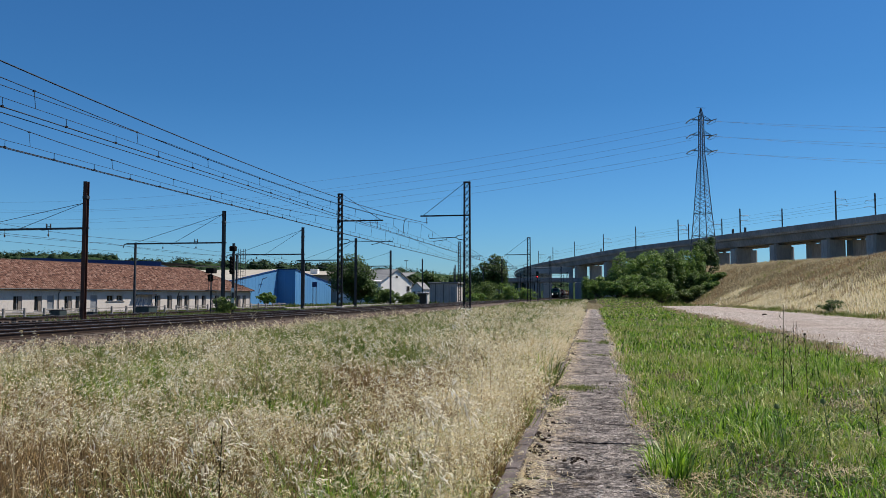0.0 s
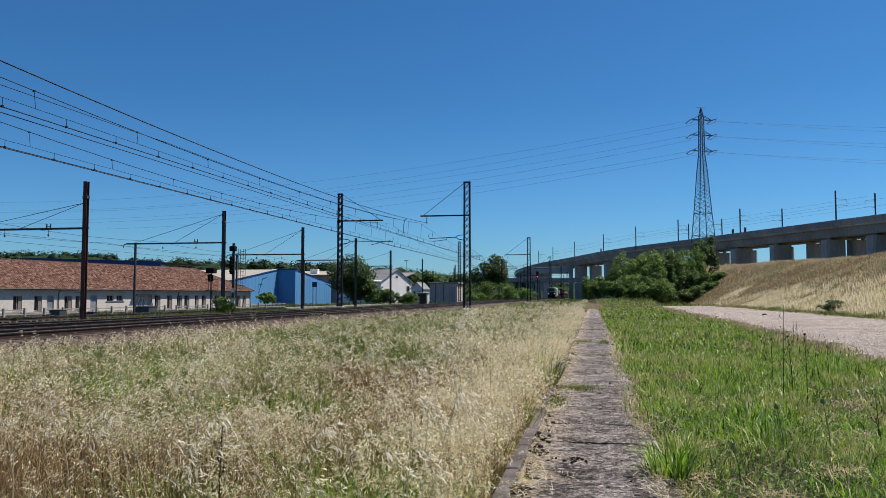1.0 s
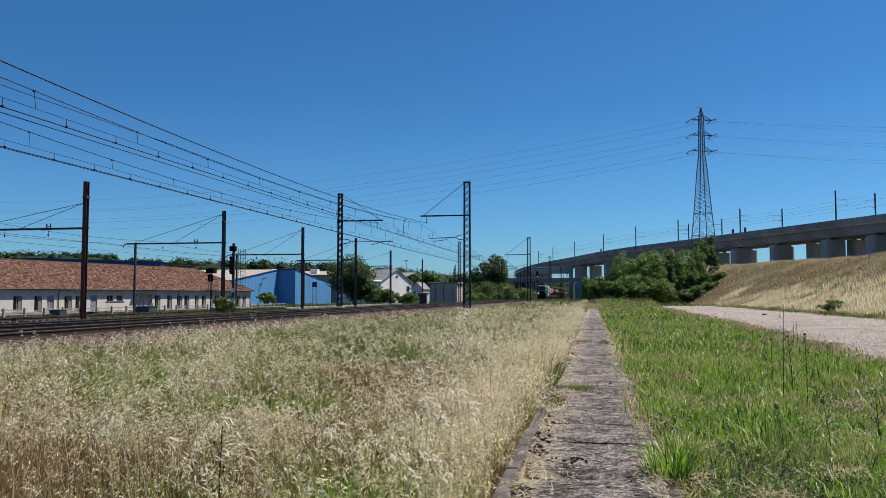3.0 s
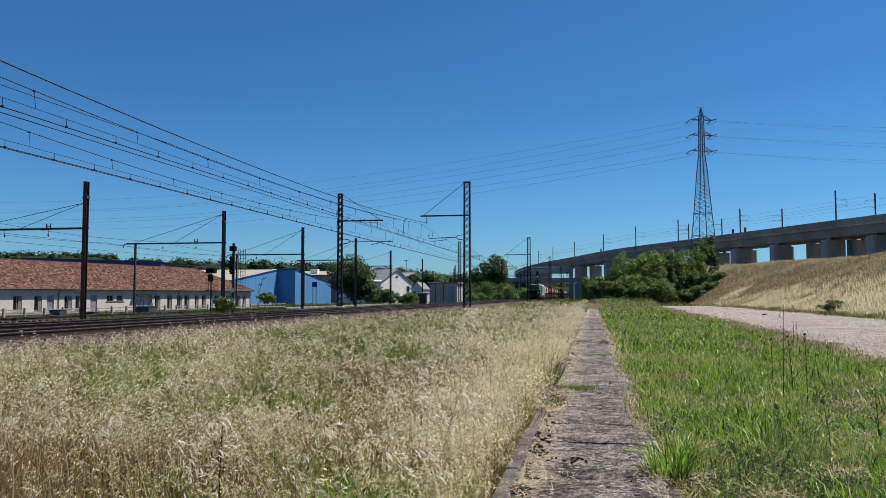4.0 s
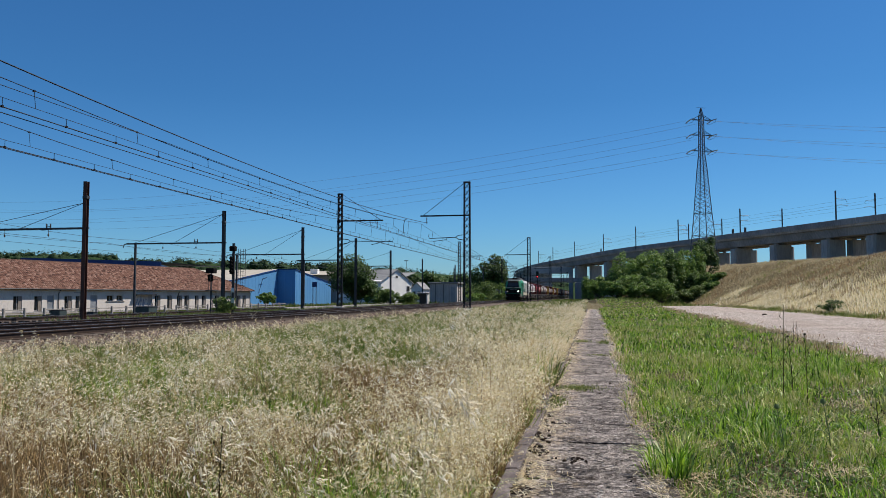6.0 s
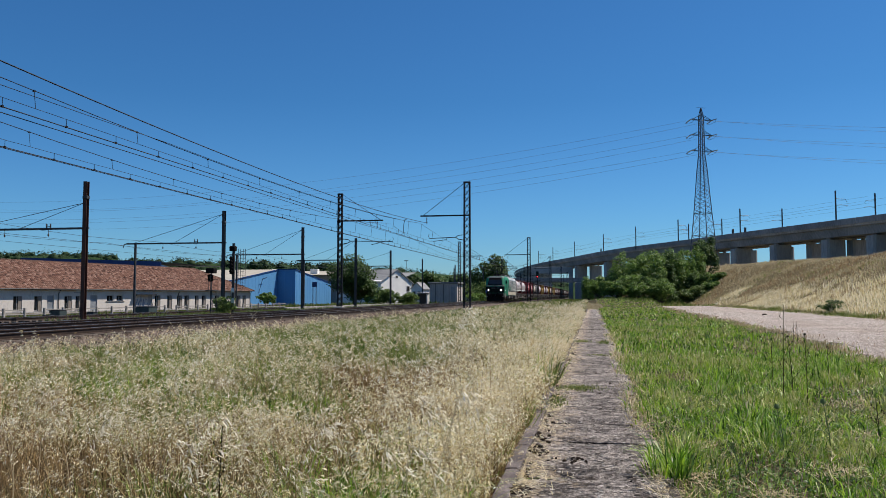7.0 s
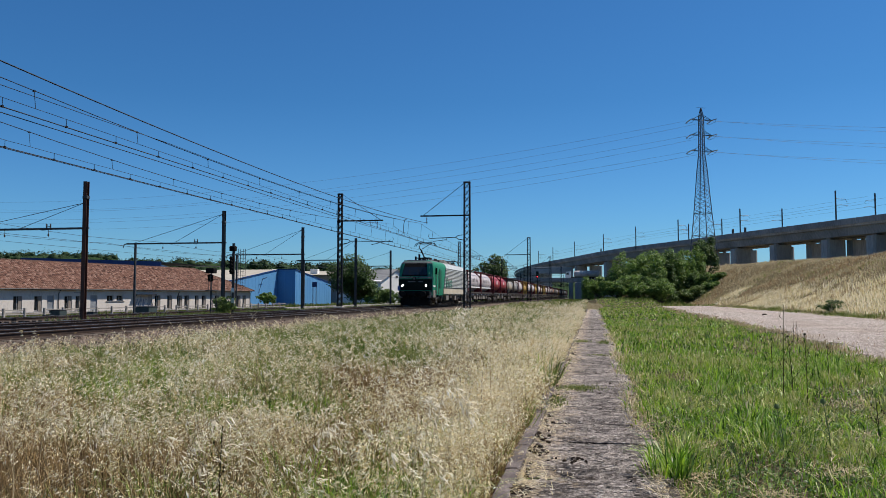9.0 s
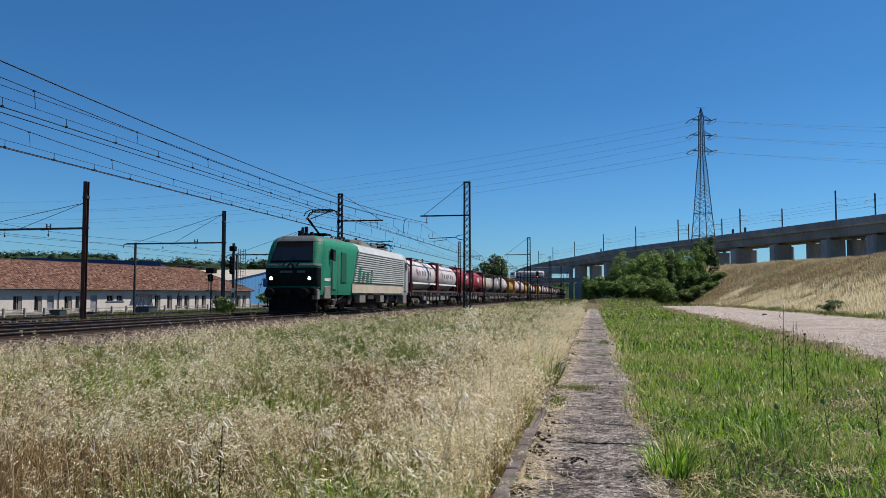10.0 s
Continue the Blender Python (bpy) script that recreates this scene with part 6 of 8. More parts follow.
def flat_wagon_mesh_parts(t, L):
    """Low skeletal container wagon on two bogies."""
    for s in (-1, 1):
        part("side_sill", Mesh().box(min(s * 0.95, s * 1.12), max(s * 0.95, s * 1.12), 0.3, L - 0.3, 0.92, 1.17, 0.02), m_chassis, t)
        part("truss", Mesh().add([(s * 1.0, 4.2, 0.92), (s * 1.0, L - 4.2, 0.92), (s * 1.0, L - 6.0, 0.52), (s * 1.0, 6.0, 0.52), (s * 1.06, 4.2, 0.92), (s * 1.06, L - 4.2, 0.92), (s * 1.06, L - 6.0, 0.52), (s * 1.06, 6.0, 0.52)], [(0, 1, 2, 3), (5, 4, 7, 6), (0, 4, 5, 1), (2, 6, 7, 3), (0, 3, 7, 4), (1, 5, 6, 2)]), m_chassis_grey, t, "dusty grey side truss")
        for y in np.arange(4.8, L - 4.7, 1.5):
            part("rib", Mesh().box(min(s * 1.06, s * 1.14), max(s * 1.06, s * 1.14), y, y + 0.08, 0.5, 0.95), m_chassis, t)
        for e in (0, L):
            q = -1 if e == 0 else 1
            part("buffer", Mesh().disc((s * 0.875, e + (-0.02 if e == 0 else 0.02), 1.03), "y", 0.23, q * 0.55, 10, ((0, 0.5), (0.8, 0.5), (0.85, 1), (1, 0.9))), m_black, t)
    for s in (-1, 1):
        for k, y in enumerate(np.arange(1.2, L - 1.0, 1.15)):
            part("lashing_plate", Mesh().box(min(s * 1.12, s * 1.135), max(s * 1.12, s * 1.135), y, y + 0.5, 1.02, 1.14), m_white_paint if k % 3 == 0 else m_chassis_grey, t)
        for y, w, h in ((5.2, 0.9, 0.35), (L / 2 + 1.6, 1.2, 0.4), (L - 6.4, 0.8, 0.34)):
            part("side_box", Mesh().box(min(s * 1.0, s * 1.17), max(s * 1.0, s * 1.17), y, y + w, 0.9 - h, 0.9, 0.02), m_chassis_grey, t)
    part("end_beam", Mesh().box(-1.25, 1.25, 0.0, 0.3, 0.85, 1.2, 0.03), m_chassis, t)
    part("end_beam", Mesh().box(-1.25, 1.25, L - 0.3, L, 0.85, 1.2, 0.03), m_chassis, t)
    part("centre_sill", Mesh().box(-0.25, 0.25, 0.3, L - 0.3, 0.7, 1.1), m_chassis, t)
    part("brake_tank", Mesh().tube([(0.55, L / 2 - 0.7, 0.6), (0.55, L / 2 + 0.7, 0.6)], 0.2, 10), m_chassis_grey, t)
    for y in (L * 0.28, L * 0.5, L * 0.72):
        part("cross_beam", Mesh().box(-1.2, 1.2, y - 0.12, y + 0.12, 0.9, 1.16), m_chassis, t)
    for yb in (2.5, L - 2.5):
        b = part("bogie", Mesh().box(-1.08, -0.94, yb - 1.25, yb + 1.25, 0.42, 0.72, 0.05).box(0.94, 1.08, yb - 1.25, yb + 1.25, 0.42, 0.72, 0.05).box(-0.95, 0.95, yb - 0.2, yb + 0.2, 0.4, 0.85), m_chassis, t)
        for dy in (-0.9, 0.9):
            part("wheelset", wagon_wheels, None, b, at=pose(0, yb + dy, 0.46))
            for s in (-1, 1):
                part("axle_box", Mesh().box(min(s * .92, s * 1.16), max(s * .92, s * 1.16), yb + dy - 0.17, yb + dy + 0.17, 0.3, 0.62, 0.04), m_chassis_grey, b)


ww = Mesh()
for s in (-1, 1):
    ww.disc((s * 0.72 - 0.06, 0, 0), "x", 0.46, 0.13, 18, ((0, 0.98), (0, 0.82), (0.3, 0.75), (0.7, 0.75), (1, 0.82), (1, 0.98)))
ww.tube([(-0.9, 0, 0), (0.9, 0, 0)], 0.08, 8)
wagon_wheels = ww.data("wheelset", m_chassis)


def tank_container(colour, shell, frame_mat, L, band=False, brand=None, R=1.16, panel=False):
    """Cylindrical tank with dished ends in a steel frame, local y from 0 to L, base at z = 0."""
    t = thing("tank_container", colour, "tank container")
    zc = 0.26 + R
    n = 28
    prof = [(0.22, 0.0), (0.24, 0.45), (0.32, 0.78), (0.45, 0.93), (0.62, 1.0), (L - 0.62, 1.0), (L - 0.45, 0.93), (L - 0.32, 0.78), (L - 0.24, 0.45), (L - 0.22, 0.0)]
    m = Mesh()
    m.loft([[(R * max(q, 0.01) * math.cos(2 * math.pi * k / n), y, zc + R * max(q, 0.01) * math.sin(2 * math.pi * k / n)) for k in range(n)] for y, q in prof])
    tank = part("tank", m, shell, t, smooth=True)
    for y in (L * 0.25, L * 0.5, L * 0.75):
        part("seam_ring", Mesh().disc((0, y - 0.05, zc), "y", R + 0.018, 0.10, n), shell, tank)
    W, H = 1.22, 2.62
    for y in (0.08, L - 0.08):
        fr = part("end_frame", Mesh().box(-W, -W + 0.15, y - 0.08, y + 0.08, 0, H).box(W - 0.15, W, y - 0.08, y + 0.08, 0, H).box(-W + 0.15, W - 0.15, y - 0.07, y + 0.07, H - 0.15, H).box(-W + 0.15, W - 0.15, y - 0.07, y + 0.07, 0, 0.15), frame_mat, t)
        part("diagonal", Mesh().beam((-W + 0.12, y, 0.75), (-0.55, y, 0.1), 0.08).beam((W - 0.12, y, 0.75), (0.55, y, 0.1), 0.08).beam((-W + 0.12, y, 1.95), (-0.5, y, H - 0.1), 0.08).beam((W - 0.12, y, 1.95), (0.5, y, H - 0.1), 0.08), frame_mat, fr)
    for s in (-1, 1):
        part("bottom_rail", Mesh().box(min(s * W, s * (W - 0.14)), max(s * W, s * (W - 0.14)), 0.16, L - 0.16, 0.0, 0.16), m_frame_dark, t)
        part("top_rail", Mesh().box(min(s * W, s * (W - 0.09)), max(s * W, s * (W - 0.09)), 0.16, L - 0.16, H - 0.07, H - 0.02), frame_mat, t)
        part("saddle", Mesh().box(min(s * .5, s * 1.1), max(s * .5, s * 1.1), 0.9, 1.1, 0.1, 0.72).box(min(s * .5, s * 1.1), max(s * .5, s * 1.1), L - 1.1, L - 0.9, 0.1, 0.72), frame_mat, t)
        if band:
            part("stripe", Mesh().box(min(s * (R - .02), s * (R + 0.01)), max(s * (R - .02), s * (R + .01)), 0.62, L - 0.62, zc - 0.75, zc - 0.62), m_white_paint, t)
    part("walkway", Mesh().box(-0.35, 0.35, 0.2, L - 0.2, H - 0.06, H - 0.02), m_chassis_grey, t)
    for y in (L * 0.35, L * 0.6):
        part("hatch", Mesh().disc((0.1, y, zc + R - 0.05), "z", 0.28, 0.2, 12), m_chassis_grey, t)
    if panel:                                  # plated end with a dark triangular opening
        for y, q in ((-0.03, -1), (L + 0.03, 1)):
            plate = part("end_plate", Mesh().box(-W + 0.1, W - 0.1, y - 0.02, y + 0.02, 0.1, H - 0.1), shell, t, "yellow plated container end")
            tri = [(-W + 0.25, 0.35), (W - 0.35, 1.25), (-W + 0.25, 2.15)]
            part("opening", Mesh().loft([[(x, y + q * 0.022, z) for x, z in tri], [(x, y + q * 0.034, z) for x, z in tri]]), m_frame_dark, plate, "dark triangular opening")
    if brand:
        for s in (-1, 1):
            for q in range(11):
                if q in (3, 7):
                    continue
                y = L * 0.2 + q * L * 0.052
                a0, a1 = (-0.06, 0.27) if q % 3 else (-0.02, 0.34)
                seg = []
                for a in np.linspace(a0, a1, 4):
                    seg.append([(s * (R + 0.012) * math.cos(a), y, zc + (R + 0.012) * math.sin(a)), (s * (R + 0.012) * math.cos(a), y + (0.13 if q % 2 else 0.30), zc + (R + 0.012) * math.sin(a))])
                part("lettering_bar", Mesh().loft(seg, caps=False, closed=False), brand, t)
    return t


def placard(t, L, mat):
    for s in (-1, 1):
        part("placard", Mesh().box(min(s * 1.15, s * 1.2), max(s * 1.15, s * 1.2), L * 0.42, L * 0.42 + 0.9, 1.35, 1.85), mat, t, "pale placard")


WHITE, RED, GRY, YEL, ORG, TAN = ("white", "red", "grey", "yellow", "orange", "tan")
KIND = {WHITE: ("white steel tank container in a dark red frame on the wagon", m_tank_white, m_frame_red), RED: ("red steel tank container in a red frame on the wagon", m_tank_red, m_frame_red),
        GRY: ("grey steel tank container in a dark frame on the wagon", m_tank_grey, m_frame_dark), YEL: ("yellow steel tank container in a yellow-brown frame", m_tank_yellow, m_tank_yellow), ORG: ("orange-brown steel tank container in a dark frame", m_tank_orange, m_frame_dark), TAN: ("beige steel tank container in a dark frame on the wagon", m_tank_tan, m_frame_dark)}
CONSIST = [(21.9, (WHITE, WHITE)), (18.0, (RED, RED)), (27.6, (TAN, GRY, WHITE)), (20.0, (YEL, WHITE)), (20.0, (WHITE, YEL)), (20.0, (WHITE, TAN)), (20.0, (YEL, WHITE)), (20.0, (TAN, WHITE)), (20.0, (WHITE, ORG)), (20.0, (GRY, GRY)),
           (20.0, (WHITE, YEL)), (20.0, (WHITE, GRY)), (20.0, (GRY, WHITE)), (20.0, (ORG, GRY)), (20.0, (GRY, WHITE)), (20.0, (WHITE, GRY))]
behind = 20.7
made = {}
for L, load in CONSIST:
    if L in made:
        wagon = copy_thing(made[L], Matrix())
    else:
        wagon = thing("container_wagon", "grimy dark low skeletal container wagon", "freight wagon", group="wagons of the freight train")
        flat_wagon_mesh_parts(wagon, L)
        made[L] = wagon
    rolling.append((wagon, behind))
    n = len(load)
    slot = (L - 0.9) / n
    for k, colour in enumerate(load):
        TL = min(slot - 0.35, 10.2)
        key = (colour, round(TL, 2), L > 21 and L < 22)
        if key in made:
            tank = copy_thing(made[key], Matrix())
        else:
            label, shell, fr = KIND[colour]
            tank = tank_container(label, shell, fr, TL, band=(L > 21 and L < 22), brand=m_dark_letter if 21 < L < 22 else None, R=1.0 if colour in (TAN, YEL, GRY) else 1.16, panel=colour == YEL)
            tagged(tank, group="tank containers on the train")
            if colour in (RED, GRY):
                placard(tank, TL, m_white_paint)
            made[key] = tank
        rolling.append((tank, behind + 0.45 + slot * k + (slot - TL) / 2))
    behind += L + 1.0


def motions():
    for ob, back in rolling:
        z = RAIL + (1.18 if ob.name.startswith("tank_container") else 0.0)
        walk(ob, [(s, pose(TRAIN_X, TRAIN_END + SPEED * (10 - s) + back, z)) for s in (0, 2.5, 5, 7.5, 10)])
    turn = math.degrees(SPEED / FPS / 0.6)
    for w in loco_wheels:
        y = w.matrix_basis.translation.y
        walk(w, [(k / FPS, pose(0, y, 0.6, turn * k)) for k in range(301)])
    walk(lorry_crossing, [(s, pose(-11.05 - 21.9 * (s - 9.0), 318.5, 7.87)) for s in (0, 2.5, 5, 7.5, 10)])
    for ob, rows in swaying:
        walk(ob, rows)


# ---- vegetation ----
rng = np.random.default_rng(11)


def blade_arrays(p, h, w, bend, lean, face):
    """Tapered, bent blades: p (N,3), height, width, bend direction, lean share, facing angle."""
    n = len(p)
    b = np.stack([np.cos(bend), np.sin(bend), np.zeros(n)], -1)
    s = np.stack([np.cos(face), np.sin(face), np.zeros(n)], -1) * (w / 2)[:, None]
    up = np.array([0, 0, 1.0])
    mid = p + b * (h * lean * 0.32)[:, None] + up * (h * 0.58)[:, None]
    tip = p + b * (h * lean)[:, None] + up * (h * (1 - 0.28 * lean))[:, None]
    v = np.stack([p - s, p + s, mid - s * 0.8, mid + s * 0.8, tip], 1)
    i = (np.arange(n) * 5)[:, None]
    return v.reshape(-1, 3), i + np.array([[0, 1, 3, 2]]), i + np.array([[2, 3, 4]]), tip


def noise_at(x, y, scale, seed):
    """Cheap smooth random field in 0..1."""
    g = np.random.default_rng(seed)
    out = np.zeros_like(x)
    for k in range(7):
        a, f, ph = g.uniform(0, 6.28), scale * g.uniform(0.5, 2.0), g.uniform(0, 6.28)
        out += np.sin((x * np.cos(a) + y * np.sin(a)) * f + ph)
    return np.clip(0.5 + out / 7.0, 0, 1)


def scatter(n, x0, x1, y0, y1, seed, power=1.0):
    g = np.random.default_rng(seed + 50000)
    y = y0 + (y1 - y0) * g.random(n) ** power
    x = x0 + (x1 - x0) * g.random(n)
    return x, y


def stuff(name, packs, mat, label, category):
    vs, f4, f3, o = [], [], [], 0
    for v, a, b in packs:
        vs.append(v)
        f4.append(a + o)
        f3.append(b + o)
        o += len(v)
    me = arrays(name, np.concatenate(vs), np.concatenate(f4), mat, np.concatenate(f3))
    return tagged(new(name, me), label, category, kind="stuff")


NOQ, NOT = np.zeros((0, 4), int), np.zeros((0, 3), int)


def in_view(x, y, lo=-0.90, hi=0.40, pad=0.5):
    return (x > lo * y - pad) & (x < hi * y + pad)


def lushness(x, y):
    """Where the field is still green: broad noise and a few damp spots."""
    f = noise_at(x, y, 0.45, 44) * 0.5 + noise_at(x, y, 2.0, 45) * 0.5 - 0.06 * smooth(12, 6, y) - 0.10 * smooth(-2.5, -4.5, x) * smooth(14, 9, y)
    for cx, cy, r in ((-4.2, 8.8, 1.2), (-4.0, 8.6, 0.7), (-1.5, 5.6, 0.8), (-0.95, 5.1, 0.5), (-2.35, 6.2, 0.45), (-11.5, 21.5, 3.0), (-7.5, 24, 4.0)):
        f = f + 0.2 * np.exp(-((x - cx) ** 2 + (y - cy) ** 2) / (r * r))
    f = f + 0.13 * smooth(-8.0, -11.0, x) * smooth(22, 36, y)
    for cx, cy, r in ((-3.3, 6.4, 0.8), (-6.0, 9.4, 1.3), (-2.0, 7.8, 0.8), (-9.0, 13.5, 3.0)):
        f = f - 0.12 * np.exp(-((x - cx) ** 2 + (y - cy) ** 2) / (r * r))
    return f


def oats(n, y0, y1, spikes, size, seed, h0=0.24, h1=0.74, wide=1.0, x0=-12.4, x1=-0.80, even=0.0):
    """Dry wild oats of the field: thin stems and nodding heads of pale spikelets."""
    g = np.random.default_rng(seed)
    x, y = scatter(n, x0, x1, y0, y1, seed)
    near_kerb = smooth(-3.5, -1.2, x) * smooth(6, 12, y)
    patch = noise_at(x, y, 0.8, 21) ** 1.6 * noise_at(x, y, 3.3, 22) * 2.6
    lush = lushness(x, y) + smooth(17, 28, y) * 0.06
    patch = patch * (1 - 0.8 * smooth(0.48, 0.56, lush))
    keep = in_view(x, y, hi=-0.0) & (g.random(n) < 0.04 + even + 0.8 * patch + 0.45 * near_kerb)
    x, y = x[keep], y[keep]
    n = len(x)
    z = ground_z(x, y)
    edge = np.clip((x + 12.6) / 2.5, 0.45, 1)
    tall = noise_at(x, y, 1.6, 33)
    h = (g.uniform(h0, h1, n) * (0.7 + 0.45 * tall) + (g.random(n) < 0.04) * 0.18) * edge * (0.5 + 0.5 * smooth(3.4, 6.6, y))
    bend = np.pi + g.normal(0, 1.1, n)
    lean = np.abs(g.normal(0.30, 0.22, n)).clip(0, 0.85)
    p = np.stack([x, y, z], -1)
    v, q, t, tip = blade_arrays(p, h, np.full(n, 0.0032 * wide), bend, lean, g.uniform(0, 6.28, n))
    # spikelets hang round the upper third of each stem
    up3 = g.random((n, spikes)) ** 0.8
    base = p + np.stack([np.cos(bend), np.sin(bend), np.zeros(n)], -1) * (h * lean * 0.32)[:, None] + np.array([0, 0, 1.0]) * (h * 0.58)[:, None]
    root = base[:, None] + (tip - base)[:, None] * (0.30 + 0.73 * up3)[..., None]
    a = g.uniform(0, 6.28, (n, spikes)) * 0.6 + bend[:, None] * 0.4 + 0.6
    out = np.stack([np.cos(a), np.sin(a), np.zeros_like(a)], -1)
    arm = g.uniform(0.006, 0.03, (n, spikes))[..., None] * wide ** 0.5
    start = root + out * arm
    d = out * g.uniform(0.25, 1.0, (n, spikes))[..., None] + np.array([0, 0, 1.0]) * g.uniform(-0.9, 0.35, (n, spikes))[..., None]
    d /= np.linalg.norm(d, axis=-1, keepdims=True)
    l = (g.uniform(0.015, 0.029, (n, spikes)) * size)[..., None]
    side = np.cross(d, g.normal(0, 1, (n, spikes, 3)))
    side /= np.linalg.norm(side, axis=-1, keepdims=True) + 1e-6
    sv = np.stack([start, start + d * l * 0.4 + side * l * 0.15, start + d * l * 1.15, start + d * l * 0.4 - side * l * 0.15], 2).reshape(-1, 3)
    sq = (np.arange(n * spikes) * 4)[:, None] + np.array([[0, 1, 2, 3]])
    return (v, q, t), (sv, sq, NOT)


def field():
    stems, heads = [], []
    for a in (dict(n=26000, y0=3.4, y1=7.0, spikes=11, size=1.15, seed=101), dict(n=27000, y0=7.0, y1=15, spikes=8, size=1.75, seed=102, wide=1.4), dict(n=23000, y0=15, y1=34, spikes=6, size=3.0, seed=103, wide=2.6, even=0.07),
              dict(n=11500, y0=34, y1=75, spikes=4, size=5.4, seed=104, wide=5, even=0.08), dict(n=5000, y0=75, y1=150, spikes=3, size=8.0, seed=105, wide=9),
              dict(n=1600, y0=8, y1=40, spikes=10, size=2.2, seed=106, wide=2, h0=0.75, h1=1.1, even=0.4),
              dict(n=1500, y0=11, y1=36, spikes=9, size=2.2, seed=107, wide=1.8, h0=0.6, h1=1.3, even=0.5, x0=-12.9, x1=-10.6),
              dict(n=9000, y0=3.5, y1=30, spikes=9, size=1.7, seed=108, wide=1.3, h0=0.14, h1=0.6, even=0.8, x0=-1.7, x1=-0.70),
              dict(n=2600, y0=3.3, y1=9.5, spikes=11, size=1.0, seed=110, h0=0.16, h1=0.62, even=0.9, x0=-1.05, x1=-0.71),
              dict(n=3500, y0=9, y1=60, spikes=8, size=2.6, seed=109, wide=2.0, h0=0.2, h1=0.6, even=0.9, x0=-0.95, x1=-0.60)):
        b, c = oats(**a)
        stems.append(b)
        heads.append(c)
    stuff("dry_grass_stems", stems, m_straw, "tan dry stems of wild oat grass in the field", "grass")
    stuff("oat_seed_heads", heads, m_seed, "pale straw-coloured nodding wild oat seed heads", "grass")
    under, green, rust, vivid = [], [], [], []
    for n, y0, y1, w, seed in ((50000, 2.6, 7.0, 0.0055, 111), (60000, 7.0, 16, 0.0105, 112), (40000, 16, 40, 0.023, 113), (18000, 40, 110, 0.05, 114)):
        g = np.random.default_rng(seed)
        x, y = scatter(n, -13.1, -0.76, y0, y1, seed)
        k = in_view(x, y, hi=0.0)
        x, y = x[k], y[k]
        patch = lushness(x, y)
        far = smooth(17, 28, y) * 0.06 - 0.10 * smooth(-4, -1.5, x)
        isg = patch + g.normal(0, 0.05, len(x)) + far > 0.50
        isr = ~isg & (noise_at(x, y, 0.5, 46) + 0.07 * smooth(-2.5, -5, x) * smooth(14, 7, y) + 0.14 * np.exp(-((x + 3.4) ** 2 + (y - 6.6) ** 2)) + g.normal(0, 0.09, len(x)) > 0.55)
        isv = isg & (patch > 0.60) & (y < 13)
        isg = isg & ~isv
        for sel, pack, hh in ((isg, green, (0.22, 0.68)), (isv, vivid, (0.2, 0.6)), (~isg & ~isr, under, (0.10, 0.46)), (isr, rust, (0.10, 0.44))):
            xs, ys = x[sel], y[sel]
            m = len(xs)
            h = g.uniform(*hh, m) * np.clip((xs + 13.4) / 2.0, 0.4, 1) * (0.5 + 0.5 * smooth(3.4, 6.6, ys))
            pk = blade_arrays(np.stack([xs, ys, ground_z(xs, ys)], -1), h, np.full(m, w) * g.uniform(0.6, 1.3, m), g.uniform(0, 6.28, m), np.abs(g.normal(0.5, 0.38, m)).clip(0, 1.3), g.uniform(0, 6.28, m))
            pack.append(pk[:3])
    stuff("dry_undergrowth", under, m_straw, "tangled tan dead grass between the oats", "grass")
    stuff("rusty_undergrowth", rust, m_rusty_grass, "patches of rusty brown dead grass in the field", "grass")
    stuff("fresh_undergrowth", vivid, m_green, "spots of fresh bright green grass in the dry field", "grass")
    stuff("green_undergrowth", green, m_field_green, "patches of dull green grass in the dry field", "grass")


field()


BARE = ((0.72, 6.35, 0.22), (1.85, 6.6, 0.25), (0.95, 7.6, 0.18), (2.6, 8.4, 0.3), (1.2, 5.9, 0.2), (3.3, 11.0, 0.4))   # worn spots of the verge


